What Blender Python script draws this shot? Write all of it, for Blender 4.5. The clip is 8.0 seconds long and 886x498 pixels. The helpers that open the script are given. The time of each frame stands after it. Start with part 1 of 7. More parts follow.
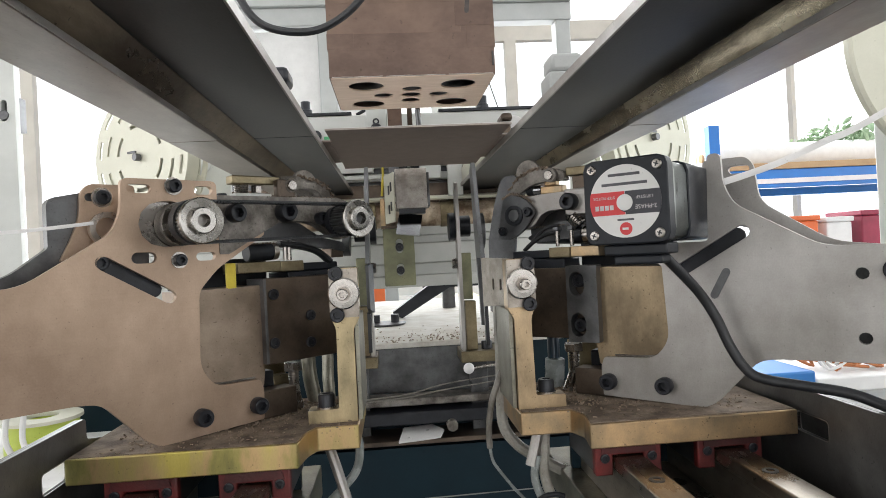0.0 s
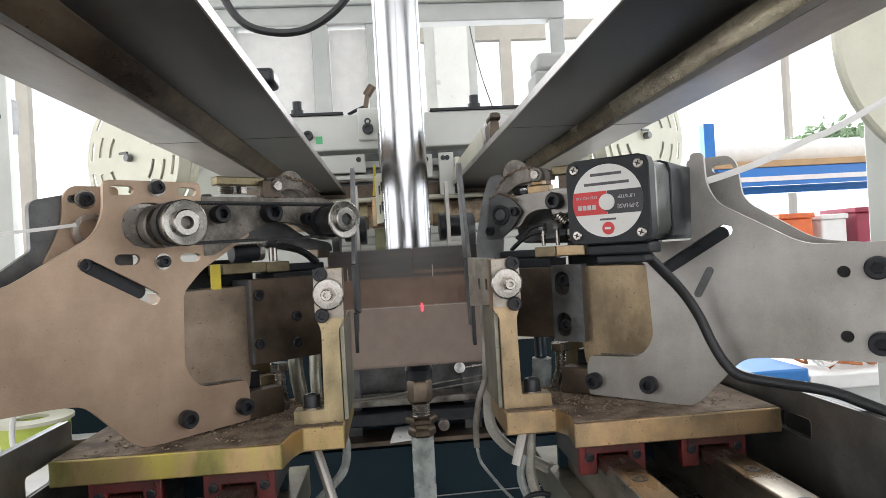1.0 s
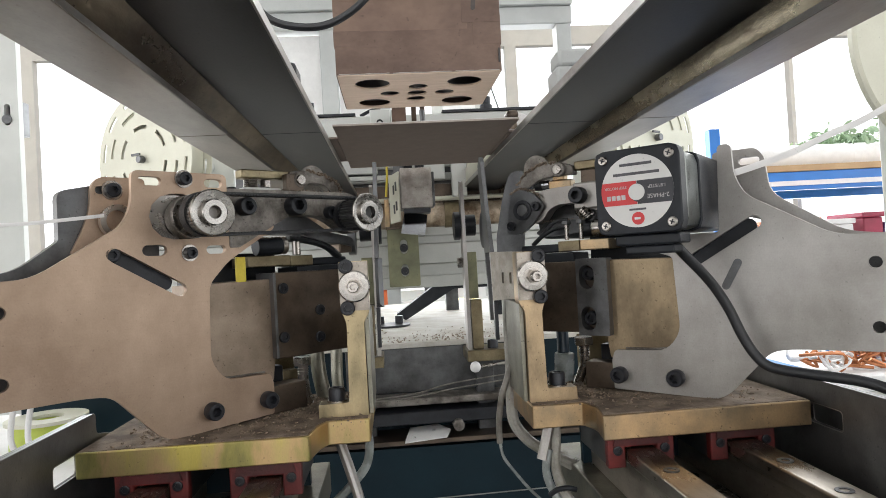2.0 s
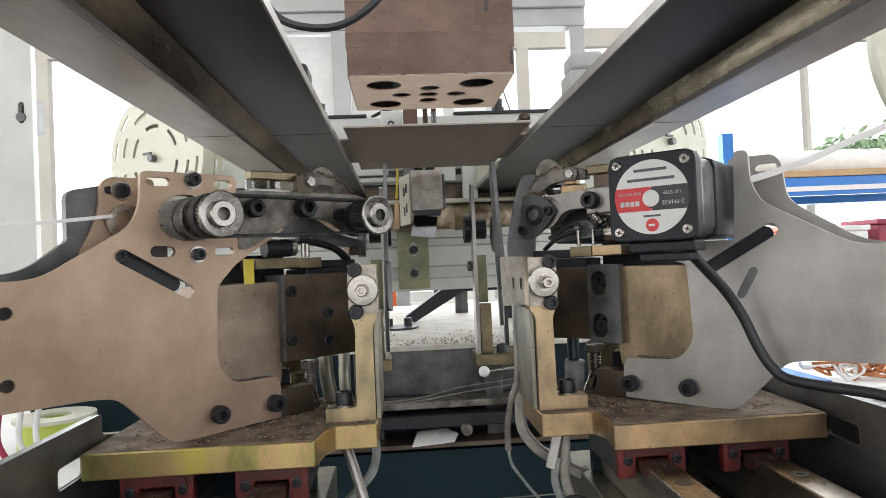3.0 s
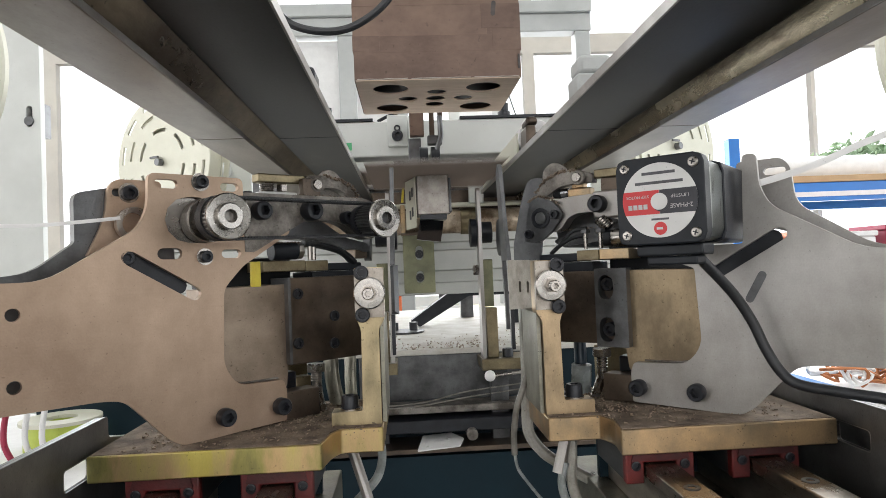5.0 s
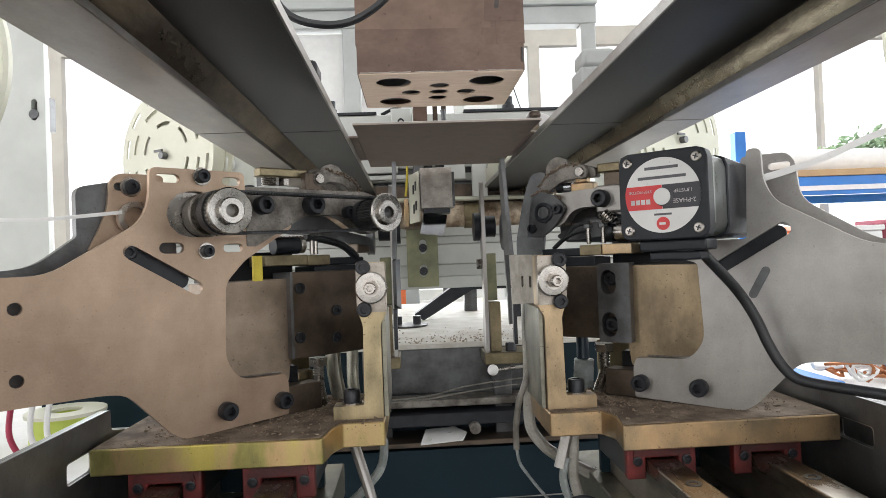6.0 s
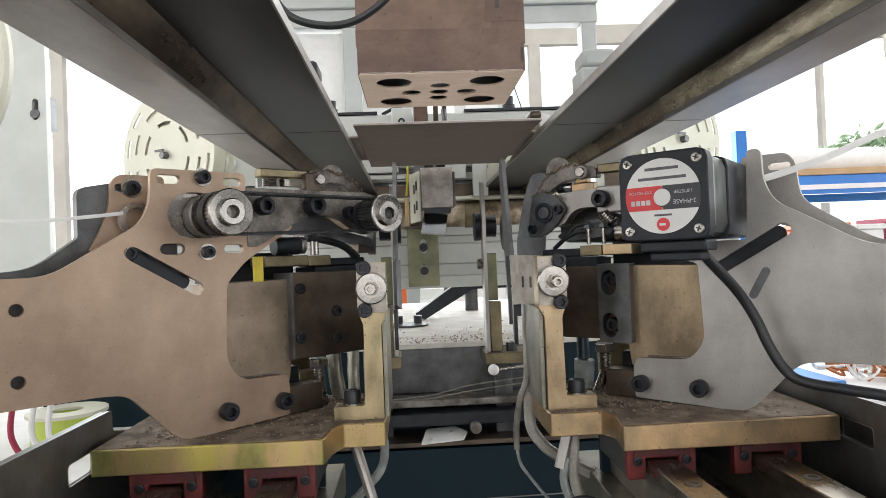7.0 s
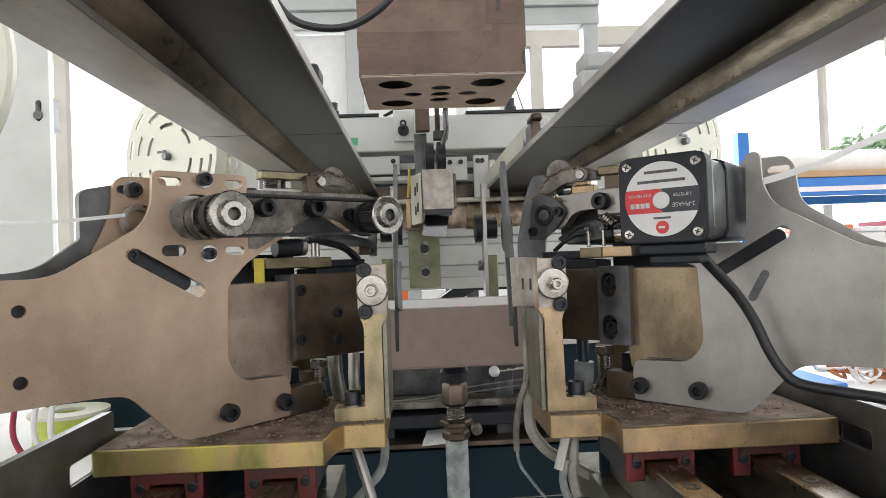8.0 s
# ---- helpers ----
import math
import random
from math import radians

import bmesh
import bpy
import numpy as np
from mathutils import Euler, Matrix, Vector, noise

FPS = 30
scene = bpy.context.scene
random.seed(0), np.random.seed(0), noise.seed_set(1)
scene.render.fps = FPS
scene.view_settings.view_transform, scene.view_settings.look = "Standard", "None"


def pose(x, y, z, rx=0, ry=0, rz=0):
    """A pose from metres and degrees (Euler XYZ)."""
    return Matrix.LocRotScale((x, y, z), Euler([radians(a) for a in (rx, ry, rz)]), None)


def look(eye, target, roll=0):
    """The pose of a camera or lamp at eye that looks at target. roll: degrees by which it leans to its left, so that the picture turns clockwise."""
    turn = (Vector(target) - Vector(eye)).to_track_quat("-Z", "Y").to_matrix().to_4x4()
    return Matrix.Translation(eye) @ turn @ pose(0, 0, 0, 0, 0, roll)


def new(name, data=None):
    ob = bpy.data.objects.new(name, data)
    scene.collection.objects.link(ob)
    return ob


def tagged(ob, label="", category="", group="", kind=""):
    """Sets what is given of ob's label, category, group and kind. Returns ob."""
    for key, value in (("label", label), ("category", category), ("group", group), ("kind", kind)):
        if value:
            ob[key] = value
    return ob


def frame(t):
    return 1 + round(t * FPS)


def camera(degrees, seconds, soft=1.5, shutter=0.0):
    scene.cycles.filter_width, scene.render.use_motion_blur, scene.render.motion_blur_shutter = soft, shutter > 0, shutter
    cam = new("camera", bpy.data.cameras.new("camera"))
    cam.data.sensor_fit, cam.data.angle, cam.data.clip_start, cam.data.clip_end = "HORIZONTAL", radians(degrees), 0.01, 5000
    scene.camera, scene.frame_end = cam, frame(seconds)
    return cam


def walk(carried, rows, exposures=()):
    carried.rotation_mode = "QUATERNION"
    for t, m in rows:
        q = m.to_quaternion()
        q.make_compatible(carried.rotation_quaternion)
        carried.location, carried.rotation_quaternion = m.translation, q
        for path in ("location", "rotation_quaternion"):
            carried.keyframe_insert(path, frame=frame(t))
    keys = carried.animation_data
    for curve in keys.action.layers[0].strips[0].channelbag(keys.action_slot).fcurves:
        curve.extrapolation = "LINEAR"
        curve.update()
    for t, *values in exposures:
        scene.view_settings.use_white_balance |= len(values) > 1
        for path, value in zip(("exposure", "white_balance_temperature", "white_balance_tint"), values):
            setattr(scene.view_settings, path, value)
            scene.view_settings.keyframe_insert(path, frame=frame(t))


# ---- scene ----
cam = camera(67.7, 8.0, soft=0.65, shutter=0.5)
PATH = [
    (0, (0.0016, -0.0009, 1.0026), (0.1549, 1.9932, 1.0123), -2.97),
    (0.5, (0.0006, -0.0023, 1.0005), (0.1543, 1.9918, 1.0040), -3.09),
    (1, (0.0125, -0.0023, 1.0030), (0.1711, 1.9914, 1.0090), -3.24),
    (1.5, (-0.0015, -0.0025, 0.9943), (0.1495, 1.9917, 1.0067), -3.31),
    (2, (-0.0074, 0.0010, 0.9915), (0.1478, 1.9947, 1.0223), -3.22),
    (2.5, (-0.0088, 0.0052, 0.9914), (0.1354, 1.9996, 1.0314), -2.92),
    (3, (-0.0072, 0.0072, 0.9941), (0.1192, 2.0029, 1.0300), -2.51),
    (3.5, (-0.0051, 0.0059, 0.9937), (0.1136, 2.0020, 1.0334), -2.38),
    (4, (-0.0041, 0.0053, 0.9948), (0.1082, 2.0018, 1.0364), -2.35),
    (4.5, (-0.0059, 0.0067, 0.9956), (0.0998, 2.0034, 1.0382), -2.35),
    (5, (-0.0086, 0.0086, 0.9927), (0.1034, 2.0048, 1.0443), -2.34),
    (5.5, (-0.0086, 0.0095, 0.9918), (0.0996, 2.0060, 1.0396), -2.33),
    (6, (-0.0061, 0.0097, 0.9938), (0.0902, 2.0071, 1.0254), -2.23),
    (6.5, (-0.0055, 0.0104, 0.9949), (0.0886, 2.0080, 1.0241), -2.27),
    (7, (-0.0057, 0.0090, 0.9953), (0.0877, 2.0066, 1.0232), -2.26),
    (7.5, (-0.0046, 0.0078, 0.9960), (0.0860, 2.0056, 1.0236), -2.22),
    (8, (-0.0043, 0.0068, 0.9960), (0.0831, 2.0047, 1.0276), -2.14),
]
walk(cam, [(t, look(eye, target, roll)) for t, eye, target, roll in PATH], exposures=[(0.0, 0.0), (8.0, 0.0)])

# ---- world and light ----
world = bpy.data.worlds.new("sky_world")
scene.world = world
world.use_nodes = True
wn = world.node_tree.nodes
sky = wn.new("ShaderNodeTexSky")
sky.sky_type, sky.sun_disc = "NISHITA", False
sky.sun_elevation, sky.sun_rotation = radians(38), radians(150)
sky.air_density, sky.dust_density = 1.0, 3.0
wn["Background"].inputs["Strength"].default_value = 0.15
world.node_tree.links.new(sky.outputs[0], wn["Background"].inputs[0])
sun = new("sun", bpy.data.lights.new("sun", "SUN"))
sun.data.energy, sun.data.angle, sun.data.color = 1.2, radians(12), (1.0, 0.96, 0.9)
sun.matrix_world = look((1.9, -3.3, 3.0), (0, 0, 0))


def window_light(name, eye, target, w, h, watts, color=(1, 1, 1)):
    """The sky's light in a window's opening."""
    ob = new(name, bpy.data.lights.new(name, "AREA"))
    ob.data.shape, ob.data.size, ob.data.size_y, ob.data.energy, ob.data.color = "RECTANGLE", w, h, watts, color
    ob.matrix_world = look(eye, target)
    return ob


window_light("window_light_north", (0.3, 3.98, 1.9), (0.3, 0.0, 1.9), 6.4, 2.4, 300, (0.95, 0.98, 1.0))
window_light("window_light_south", (0.3, -3.48, 1.9), (0.3, 0.0, 1.7), 6.0, 2.2, 65, (1.0, 0.97, 0.95))
window_light("window_light_west", (-3.48, 0.6, 1.9), (0.0, 0.6, 1.9), 5.0, 2.2, 62, (1.0, 0.98, 0.97))
window_light("window_light_east", (4.48, 0.6, 2.0), (0.0, 0.6, 2.0), 5.0, 2.0, 66, (0.95, 0.98, 1.0))

# ---- materials ----


def material(name, base, second=None, rough=0.5, metal=0.0, scale=30.0, amount=0.5, bump=0.1, fine=400.0, stretch=(1, 1, 1), rough_var=0.12, emit=0.0, specks=0.35, streaks=0.0, spec=0.5):
    """A surface with stains at one scale and grain at a finer one, in the thing's own metres."""
    m = bpy.data.materials.new(name)
    m.use_nodes = True
    t, n = m.node_tree, m.node_tree.nodes
    p = n["Principled BSDF"]
    p.inputs["Metallic"].default_value, p.inputs["Specular IOR Level"].default_value = metal, spec
    second = second or tuple(c * 0.72 for c in base)
    tc, mp = n.new("ShaderNodeTexCoord"), n.new("ShaderNodeMapping")
    mp.inputs["Scale"].default_value = stretch
    t.links.new(tc.outputs["Object"], mp.inputs["Vector"])
    big, small = n.new("ShaderNodeTexNoise"), n.new("ShaderNodeTexNoise")
    for tex, s, d, k in ((big, scale, 8.0, 0.60), (small, fine, 3.0, 0.5)):
        tex.inputs["Scale"].default_value, tex.inputs["Detail"].default_value, tex.inputs["Roughness"].default_value = s, d, k
        t.links.new(mp.outputs[0], tex.inputs["Vector"])
    ramp = n.new("ShaderNodeValToRGB")
    ramp.color_ramp.elements[0].position, ramp.color_ramp.elements[1].position = 0.5 - 0.13, 0.5 + 0.13
    ramp.color_ramp.elements[0].color, ramp.color_ramp.elements[1].color = (*second, 1), (*base, 1)
    t.links.new(big.outputs["Fac"], ramp.inputs["Fac"])
    mixer = n.new("ShaderNodeMix")
    mixer.data_type, mixer.blend_type = "RGBA", "MULTIPLY"
    mixer.inputs["Factor"].default_value = amount * 0.5
    t.links.new(ramp.outputs["Color"], mixer.inputs["A"])
    t.links.new(small.outputs["Fac"], mixer.inputs["B"])
    # scattered specks of dirt
    dots = n.new("ShaderNodeTexNoise")
    dots.inputs["Scale"].default_value, dots.inputs["Detail"].default_value = min(fine, 420.0) * (0.2 if scale < 4 else 1.0), 3.0
    t.links.new(tc.outputs["Object"], dots.inputs["Vector"])
    cut = n.new("ShaderNodeMapRange")
    cut.inputs["From Min"].default_value, cut.inputs["From Max"].default_value = 0.66, 0.73
    cut.inputs["To Max"].default_value = specks
    t.links.new(dots.outputs["Fac"], cut.inputs["Value"])
    dirt = n.new("ShaderNodeMix")
    dirt.data_type = "RGBA"
    dirt.inputs["B"].default_value = (*(c * 0.35 for c in second), 1)
    t.links.new(cut.outputs[0], dirt.inputs["Factor"])
    t.links.new(mixer.outputs["Result"], dirt.inputs["A"])
    t.links.new(dirt.outputs["Result"], p.inputs["Base Color"])
    rr = n.new("ShaderNodeMapRange")
    rr.inputs["To Min"].default_value, rr.inputs["To Max"].default_value = max(0.02, rough - rough_var), min(1.0, rough + rough_var)
    t.links.new(big.outputs["Fac"], rr.inputs["Value"])
    if streaks:
        grain, far = n.new("ShaderNodeTexNoise"), n.new("ShaderNodeMapping")
        far.inputs["Scale"].default_value = (40, 40, 900)
        grain.inputs["Scale"].default_value = 1.0
        t.links.new(tc.outputs["Object"], far.inputs["Vector"])
        t.links.new(far.outputs[0], grain.inputs["Vector"])
        scaled, total = n.new("ShaderNodeMath"), n.new("ShaderNodeMath")
        scaled.operation, scaled.inputs[1].default_value = "MULTIPLY", streaks
        t.links.new(grain.outputs["Fac"], scaled.inputs[0])
        t.links.new(rr.outputs[0], total.inputs[0])
        t.links.new(scaled.outputs[0], total.inputs[1])
        t.links.new(total.outputs[0], p.inputs["Roughness"])
    else:
        t.links.new(rr.outputs[0], p.inputs["Roughness"])
    if bump:
        b = n.new("ShaderNodeBump")
        b.inputs["Strength"].default_value, b.inputs["Distance"].default_value = bump, 0.001
        t.links.new(small.outputs["Fac"], b.inputs["Height"])
        t.links.new(b.outputs[0], p.inputs["Normal"])
    if emit:
        p.inputs["Emission Color"].default_value, p.inputs["Emission Strength"].default_value = (*base, 1), emit
    return m


# brushed steel whose brown is a reflection of brown surroundings put into the colour
STEEL_BROWN_REFLECT = material("brown_reflection_steel", (0.60, 0.452, 0.345), (0.325, 0.232, 0.170), 0.40, 0.92, 7, 0.35, 0.03, 900, (1, 1, 0.8), 0.13, specks=0.35, streaks=0.16)
STEEL_GREY = material("grey_steel", (0.56, 0.542, 0.525), (0.285, 0.265, 0.248), 0.36, 0.92, 7, 0.35, 0.03, 900, (1, 1, 0.8), 0.16, specks=0.3, streaks=0.18)
STEEL_DARK = material("dark_steel", (0.175, 0.178, 0.185), (0.075, 0.075, 0.077), 0.40, 0.75, 25, 0.4, 0.15, 700, (1, 0.3, 1), specks=0.5)
RAIL = material("rail_steel", (0.094, 0.099, 0.112), (0.036, 0.038, 0.044), 0.44, 0.80, 10, 0.4, 0.06, 600, (1, 0.4, 1), 0.2, specks=0.4)
RAIL_LOW = material("worn_rail_steel", (0.45, 0.41, 0.375), (0.17, 0.145, 0.12), 0.34, 0.92, 10, 0.4, 0.02, 600, (1, 0.4, 1), 0.12, specks=0.4)
CORRODED = material("corroded_steel", (0.74, 0.62, 0.48), (0.19, 0.125, 0.078), 0.42, 0.4, 30, 0.7, 0.5, 260, (1, 0.3, 1), 0.18, specks=0.7)
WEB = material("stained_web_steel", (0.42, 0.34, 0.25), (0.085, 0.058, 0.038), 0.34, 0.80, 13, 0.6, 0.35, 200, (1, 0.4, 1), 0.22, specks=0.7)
# right web: smoother finish, with bright outdoor reflections put into its paler yellow
WEB_REFLECT = material("pale_reflection_web_steel", (0.52, 0.46, 0.34), (0.16, 0.13, 0.09), 0.26, 0.92, 22, 0.5, 0.2, 160, (1, 0.45, 1), 0.22, specks=0.6)
GRIMY = material("grimy_steel", (0.37, 0.34, 0.31), (0.10, 0.085, 0.072), 0.5, 0.55, 45, 0.9, 0.8, 500, specks=0.8)
BROWN_STEEL = material("brown_oxide_steel", (0.17, 0.13, 0.10), (0.08, 0.062, 0.05), 0.40, 0.75, 22, 0.4, 0.1, 500, specks=0.5)
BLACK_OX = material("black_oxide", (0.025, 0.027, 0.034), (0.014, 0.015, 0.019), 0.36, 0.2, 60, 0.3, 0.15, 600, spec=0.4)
BLACK_PLASTIC = material("black_plastic", (0.020, 0.023, 0.030), (0.012, 0.014, 0.018), 0.42, 0.0, 60, 0.3, 0.1, 1500, spec=0.3)
RUBBER = material("black_rubber", (0.020, 0.021, 0.026), (0.012, 0.013, 0.015), 0.42, 0.0, 80, 0.4, 0.3, 900)
ALU = material("turned_aluminium", (0.42, 0.40, 0.375), (0.29, 0.275, 0.255), 0.27, 1.0, 90, 0.2, 0.015, 900, specks=0.35)
ALU_FRAME = material("aluminium_extrusion", (0.50, 0.51, 0.49), (0.42, 0.43, 0.41), 0.45, 0.5, 12, 0.3, 0.03, 500, specks=0.15)
CHROME = material("chrome", (0.46, 0.465, 0.49), (0.38, 0.385, 0.41), 0.18, 1.0, 8, 0.05, 0.0, 300, rough_var=0.04, specks=0.05)
ZINC = material("zinc_plated", (0.46, 0.43, 0.40), (0.35, 0.325, 0.30), 0.27, 0.95, 40, 0.2, 0.02, 700, specks=0.3)
BRASSY = material("brass_plate", (0.63, 0.43, 0.24), (0.31, 0.25, 0.17), 0.36, 0.9, 28, 0.5, 0.05, 800, (1, 1, 0.8), 0.16, specks=0.7)
PAINT = material("light_grey_paint", (0.62, 0.63, 0.61), (0.54, 0.55, 0.53), 0.45, 0.0, 6, 0.15, 0.05, 300)
PAINT_WARM = material("cream_paint", (0.66, 0.65, 0.55), (0.58, 0.57, 0.47), 0.45, 0.1, 8, 0.2, 0.05, 300)
RED = material("red_paint", (0.20, 0.022, 0.02), (0.08, 0.012, 0.012), 0.5, 0.0, 40, 0.6, 0.3, 500, specks=0.7)
TEAL = material("dark_green_paint", (0.007, 0.023, 0.034), (0.004, 0.014, 0.022), 0.5, 0.0, 5, 0.3, 0.1, 200, spec=0.2)
TAPE = material("brown_packing_tape", (0.185, 0.122, 0.094), (0.120, 0.075, 0.058), 0.52, 0.0, 16, 0.4, 0.15, 160, (1, 1, 1.5), specks=0.5, spec=0.3)
TAPE_DARK = material("dark_packing_tape", (0.060, 0.043, 0.038), (0.014, 0.011, 0.011), 0.34, 0.0, 25, 0.5, 0.2, 250, (0.3, 0.3, 3))
BLOCK = material("scuffed_steel", (0.50, 0.465, 0.43), (0.30, 0.27, 0.245), 0.45, 0.7, 60, 0.5, 0.3, 500, specks=0.7)
OLIVE = material("olive_plating", (0.24, 0.24, 0.15), (0.12, 0.125, 0.085), 0.4, 0.8, 18, 0.4, 0.1, 500, specks=0.4)
TAPE_B = material("fresh_packing_tape", (0.205, 0.134, 0.100), (0.145, 0.092, 0.070), 0.45, 0.0, 18, 0.3, 0.15, 140, (1, 1, 1.5), specks=0.4, spec=0.3)
OILY = material("oily_bed", (0.40, 0.37, 0.29), (0.11, 0.105, 0.085), 0.30, 0.6, 14, 0.5, 0.2, 500)
PLY = material("plywood", (0.80, 0.64, 0.52), (0.70, 0.54, 0.42), 0.6, 0.0, 25, 0.3, 0.2, 300, (1, 6, 1))
BOARD = material("grey_board", (0.30, 0.235, 0.205), (0.265, 0.205, 0.18), 0.85, 0.0, 60, 0.35, 0.12, 1200)
EDGE = material("pale_board_edge", (0.52, 0.46, 0.42), (0.40, 0.35, 0.31), 0.85, 0.0, 60, 0.3, 0.1, 900)
PAPER = material("white_paper", (0.78, 0.77, 0.77), (0.72, 0.71, 0.71), 0.7, 0.0, 30, 0.15, 0.05, 900)
CHIP = material("wood_chips", (0.36, 0.27, 0.20), (0.13, 0.098, 0.07), 0.85, 0.0, 200, 0.4, 0.2, 900)
DUST = material("dusty_steel", (0.32, 0.25, 0.195), (0.13, 0.098, 0.075), 0.85, 0.0, 45, 0.8, 0.6, 600, specks=0.8, spec=0.2)
DEBRIS_TOP = material("dusty_table", (0.76, 0.74, 0.70), (0.58, 0.54, 0.48), 0.7, 0.0, 25, 0.4, 0.3, 300, specks=0.12)
LABEL_WHITE = material("label_white", (0.70, 0.69, 0.68), (0.66, 0.65, 0.64), 0.5, 0.0, 50, 0.1, 0.0, 900)
LABEL_RED = material("label_red", (0.62, 0.05, 0.055), (0.58, 0.04, 0.045), 0.5, 0.0, 50, 0.1, 0.0, 900)
LABEL_DARK = material("label_dark", (0.045, 0.045, 0.055), None, 0.5, 0.0, 50, 0.1, 0.0, 900)
INK = material("label_ink", (0.10, 0.10, 0.11), None, 0.6, 0.0, 50, 0.1, 0.0, 900)
PRINT_PALE = material("pale_print", (0.62, 0.60, 0.60), None, 0.6, 0.0, 50, 0.1, 0.0, 900)
LAMINATE = material("motor_laminations", (0.10, 0.115, 0.112), (0.05, 0.058, 0.056), 0.30, 0.8, 20, 0.3, 0.06, 700, (1, 8, 1))
BRONZE = material("bronze_fitting", (0.15, 0.115, 0.085), (0.085, 0.066, 0.05), 0.34, 0.9, 60, 0.3, 0.05, 700)
TUBE_CLEAR = material("cloudy_tube", (0.38, 0.41, 0.41), (0.22, 0.24, 0.235), 0.28, 0.0, 40, 0.3, 0.05, 400)
CABLE_GREY = material("grey_cable", (0.28, 0.26, 0.235), (0.13, 0.118, 0.10), 0.42, 0.0, 60, 0.6, 0.1, 500, specks=0.7)
STRAP = material("pale_grey_hose", (0.46, 0.44, 0.40), (0.25, 0.235, 0.20), 0.45, 0.0, 40, 0.6, 0.1, 500, specks=0.5)
WALL = material("white_wall", (0.78, 0.78, 0.76), (0.70, 0.70, 0.68), 0.8, 0.0, 2, 0.15, 0.05, 60)
CONCRETE = material("concrete_floor", (0.32, 0.32, 0.30), (0.22, 0.22, 0.21), 0.6, 0.0, 2.5, 0.4, 0.1, 60)
BLUE_DARK = material("dark_blue_plastic", (0.012, 0.030, 0.050), (0.008, 0.02, 0.035), 0.4, 0.0, 40, 0.3, 0.05, 600)
BLUE = material("blue_paint", (0.02, 0.20, 0.62), (0.015, 0.16, 0.52), 0.4, 0.0, 5, 0.2, 0.05, 200)
CARD = material("kraft_board", (0.52, 0.36, 0.20), (0.44, 0.29, 0.16), 0.8, 0.0, 10, 0.3, 0.1, 200)
ORANGE = material("orange_plastic", (0.78, 0.16, 0.04), None, 0.45, 0.0, 10, 0.2, 0.05, 200)
STICKER = material("green_sticker", (0.10, 0.50, 0.22), (0.08, 0.42, 0.18), 0.5, 0.0, 10, 0.2, 0.0, 200)
GREEN = material("hazy_leaf_green", (0.34, 0.46, 0.30), (0.22, 0.33, 0.19), 0.6, 0.0, 20, 0.5, 0.2, 200)
LIME = material("lime_plastic", (0.50, 0.60, 0.10), (0.42, 0.50, 0.08), 0.4, 0.0, 20, 0.2, 0.05, 300)
MAROON = material("maroon_wrap", (0.35, 0.03, 0.07), None, 0.5, 0.0, 10, 0.3, 0.1, 200)
PURPLE = material("purple_wrap", (0.22, 0.12, 0.35), None, 0.5, 0.0, 10, 0.3, 0.1, 200)
YELLOW = material("yellow_paint", (0.72, 0.58, 0.06), (0.62, 0.48, 0.05), 0.5, 0.0, 60, 0.4, 0.1, 500)
LASER = material("laser_red", (1.0, 0.03, 0.05), (1.0, 0.03, 0.05), 0.5, 0.0, 10, 0.0, 0.0, 100, emit=4.0)
BRACKET = material("olive_plated_bracket", (0.54, 0.43, 0.26), (0.25, 0.21, 0.13), 0.36, 0.88, 34, 0.5, 0.06, 800, (1, 1, 0.5), 0.15, specks=0.7)
BRACKET_PINK = material("worn_pinkish_bracket", (0.57, 0.42, 0.26), (0.26, 0.20, 0.13), 0.36, 0.88, 30, 0.5, 0.06, 800, (1, 1, 0.5), 0.15, specks=0.7)
FACE = material("dull_face_plate", (0.42, 0.38, 0.335), (0.24, 0.21, 0.18), 0.36, 0.88, 60, 0.5, 0.08, 800, specks=0.8)
CHIP_PALE = material("pale_chips", (0.46, 0.39, 0.32), (0.26, 0.21, 0.165), 0.85, 0.0, 200, 0.4, 0.2, 900)
CHEEK = material("grey_green_cheek", (0.38, 0.365, 0.30), (0.21, 0.20, 0.16), 0.42, 0.6, 40, 0.5, 0.1, 600, specks=0.7)
GANTRY = material("grey_frame_paint", (0.46, 0.47, 0.465), (0.38, 0.39, 0.385), 0.5, 0.0, 6, 0.2, 0.05, 300)
FRAME_PAINT = material("cream_window_paint", (0.50, 0.47, 0.42), (0.43, 0.40, 0.36), 0.5, 0.0, 5, 0.2, 0.05, 200)
RED_DARK = material("dark_red_plastic", (0.11, 0.014, 0.014), (0.05, 0.009, 0.009), 0.5, 0.0, 40, 0.6, 0.3, 500, specks=0.6)
GUIDE = material("guide_rail_steel", (0.58, 0.52, 0.44), (0.22, 0.18, 0.14), 0.30, 0.92, 18, 0.4, 0.05, 700, (1, 0.4, 1), 0.14, specks=0.6)
GUARD = material("grey_guard_sheet", (0.22, 0.216, 0.212), (0.075, 0.072, 0.07), 0.42, 0.5, 9, 0.4, 0.1, 600, specks=0.5)
STATOR = material("stator_ring", (0.34, 0.37, 0.35), (0.22, 0.245, 0.23), 0.3, 0.85, 20, 0.3, 0.05, 700)
PALE_BLUE = material("bright_blue_paint", (0.025, 0.20, 0.56), (0.02, 0.16, 0.48), 0.5, 0.0, 6, 0.3, 0.05, 200)
ORANGE_FILM = material("copper_wire", (0.55, 0.22, 0.10), None, 0.35, 0.8, 40, 0.3, 0.1, 300)


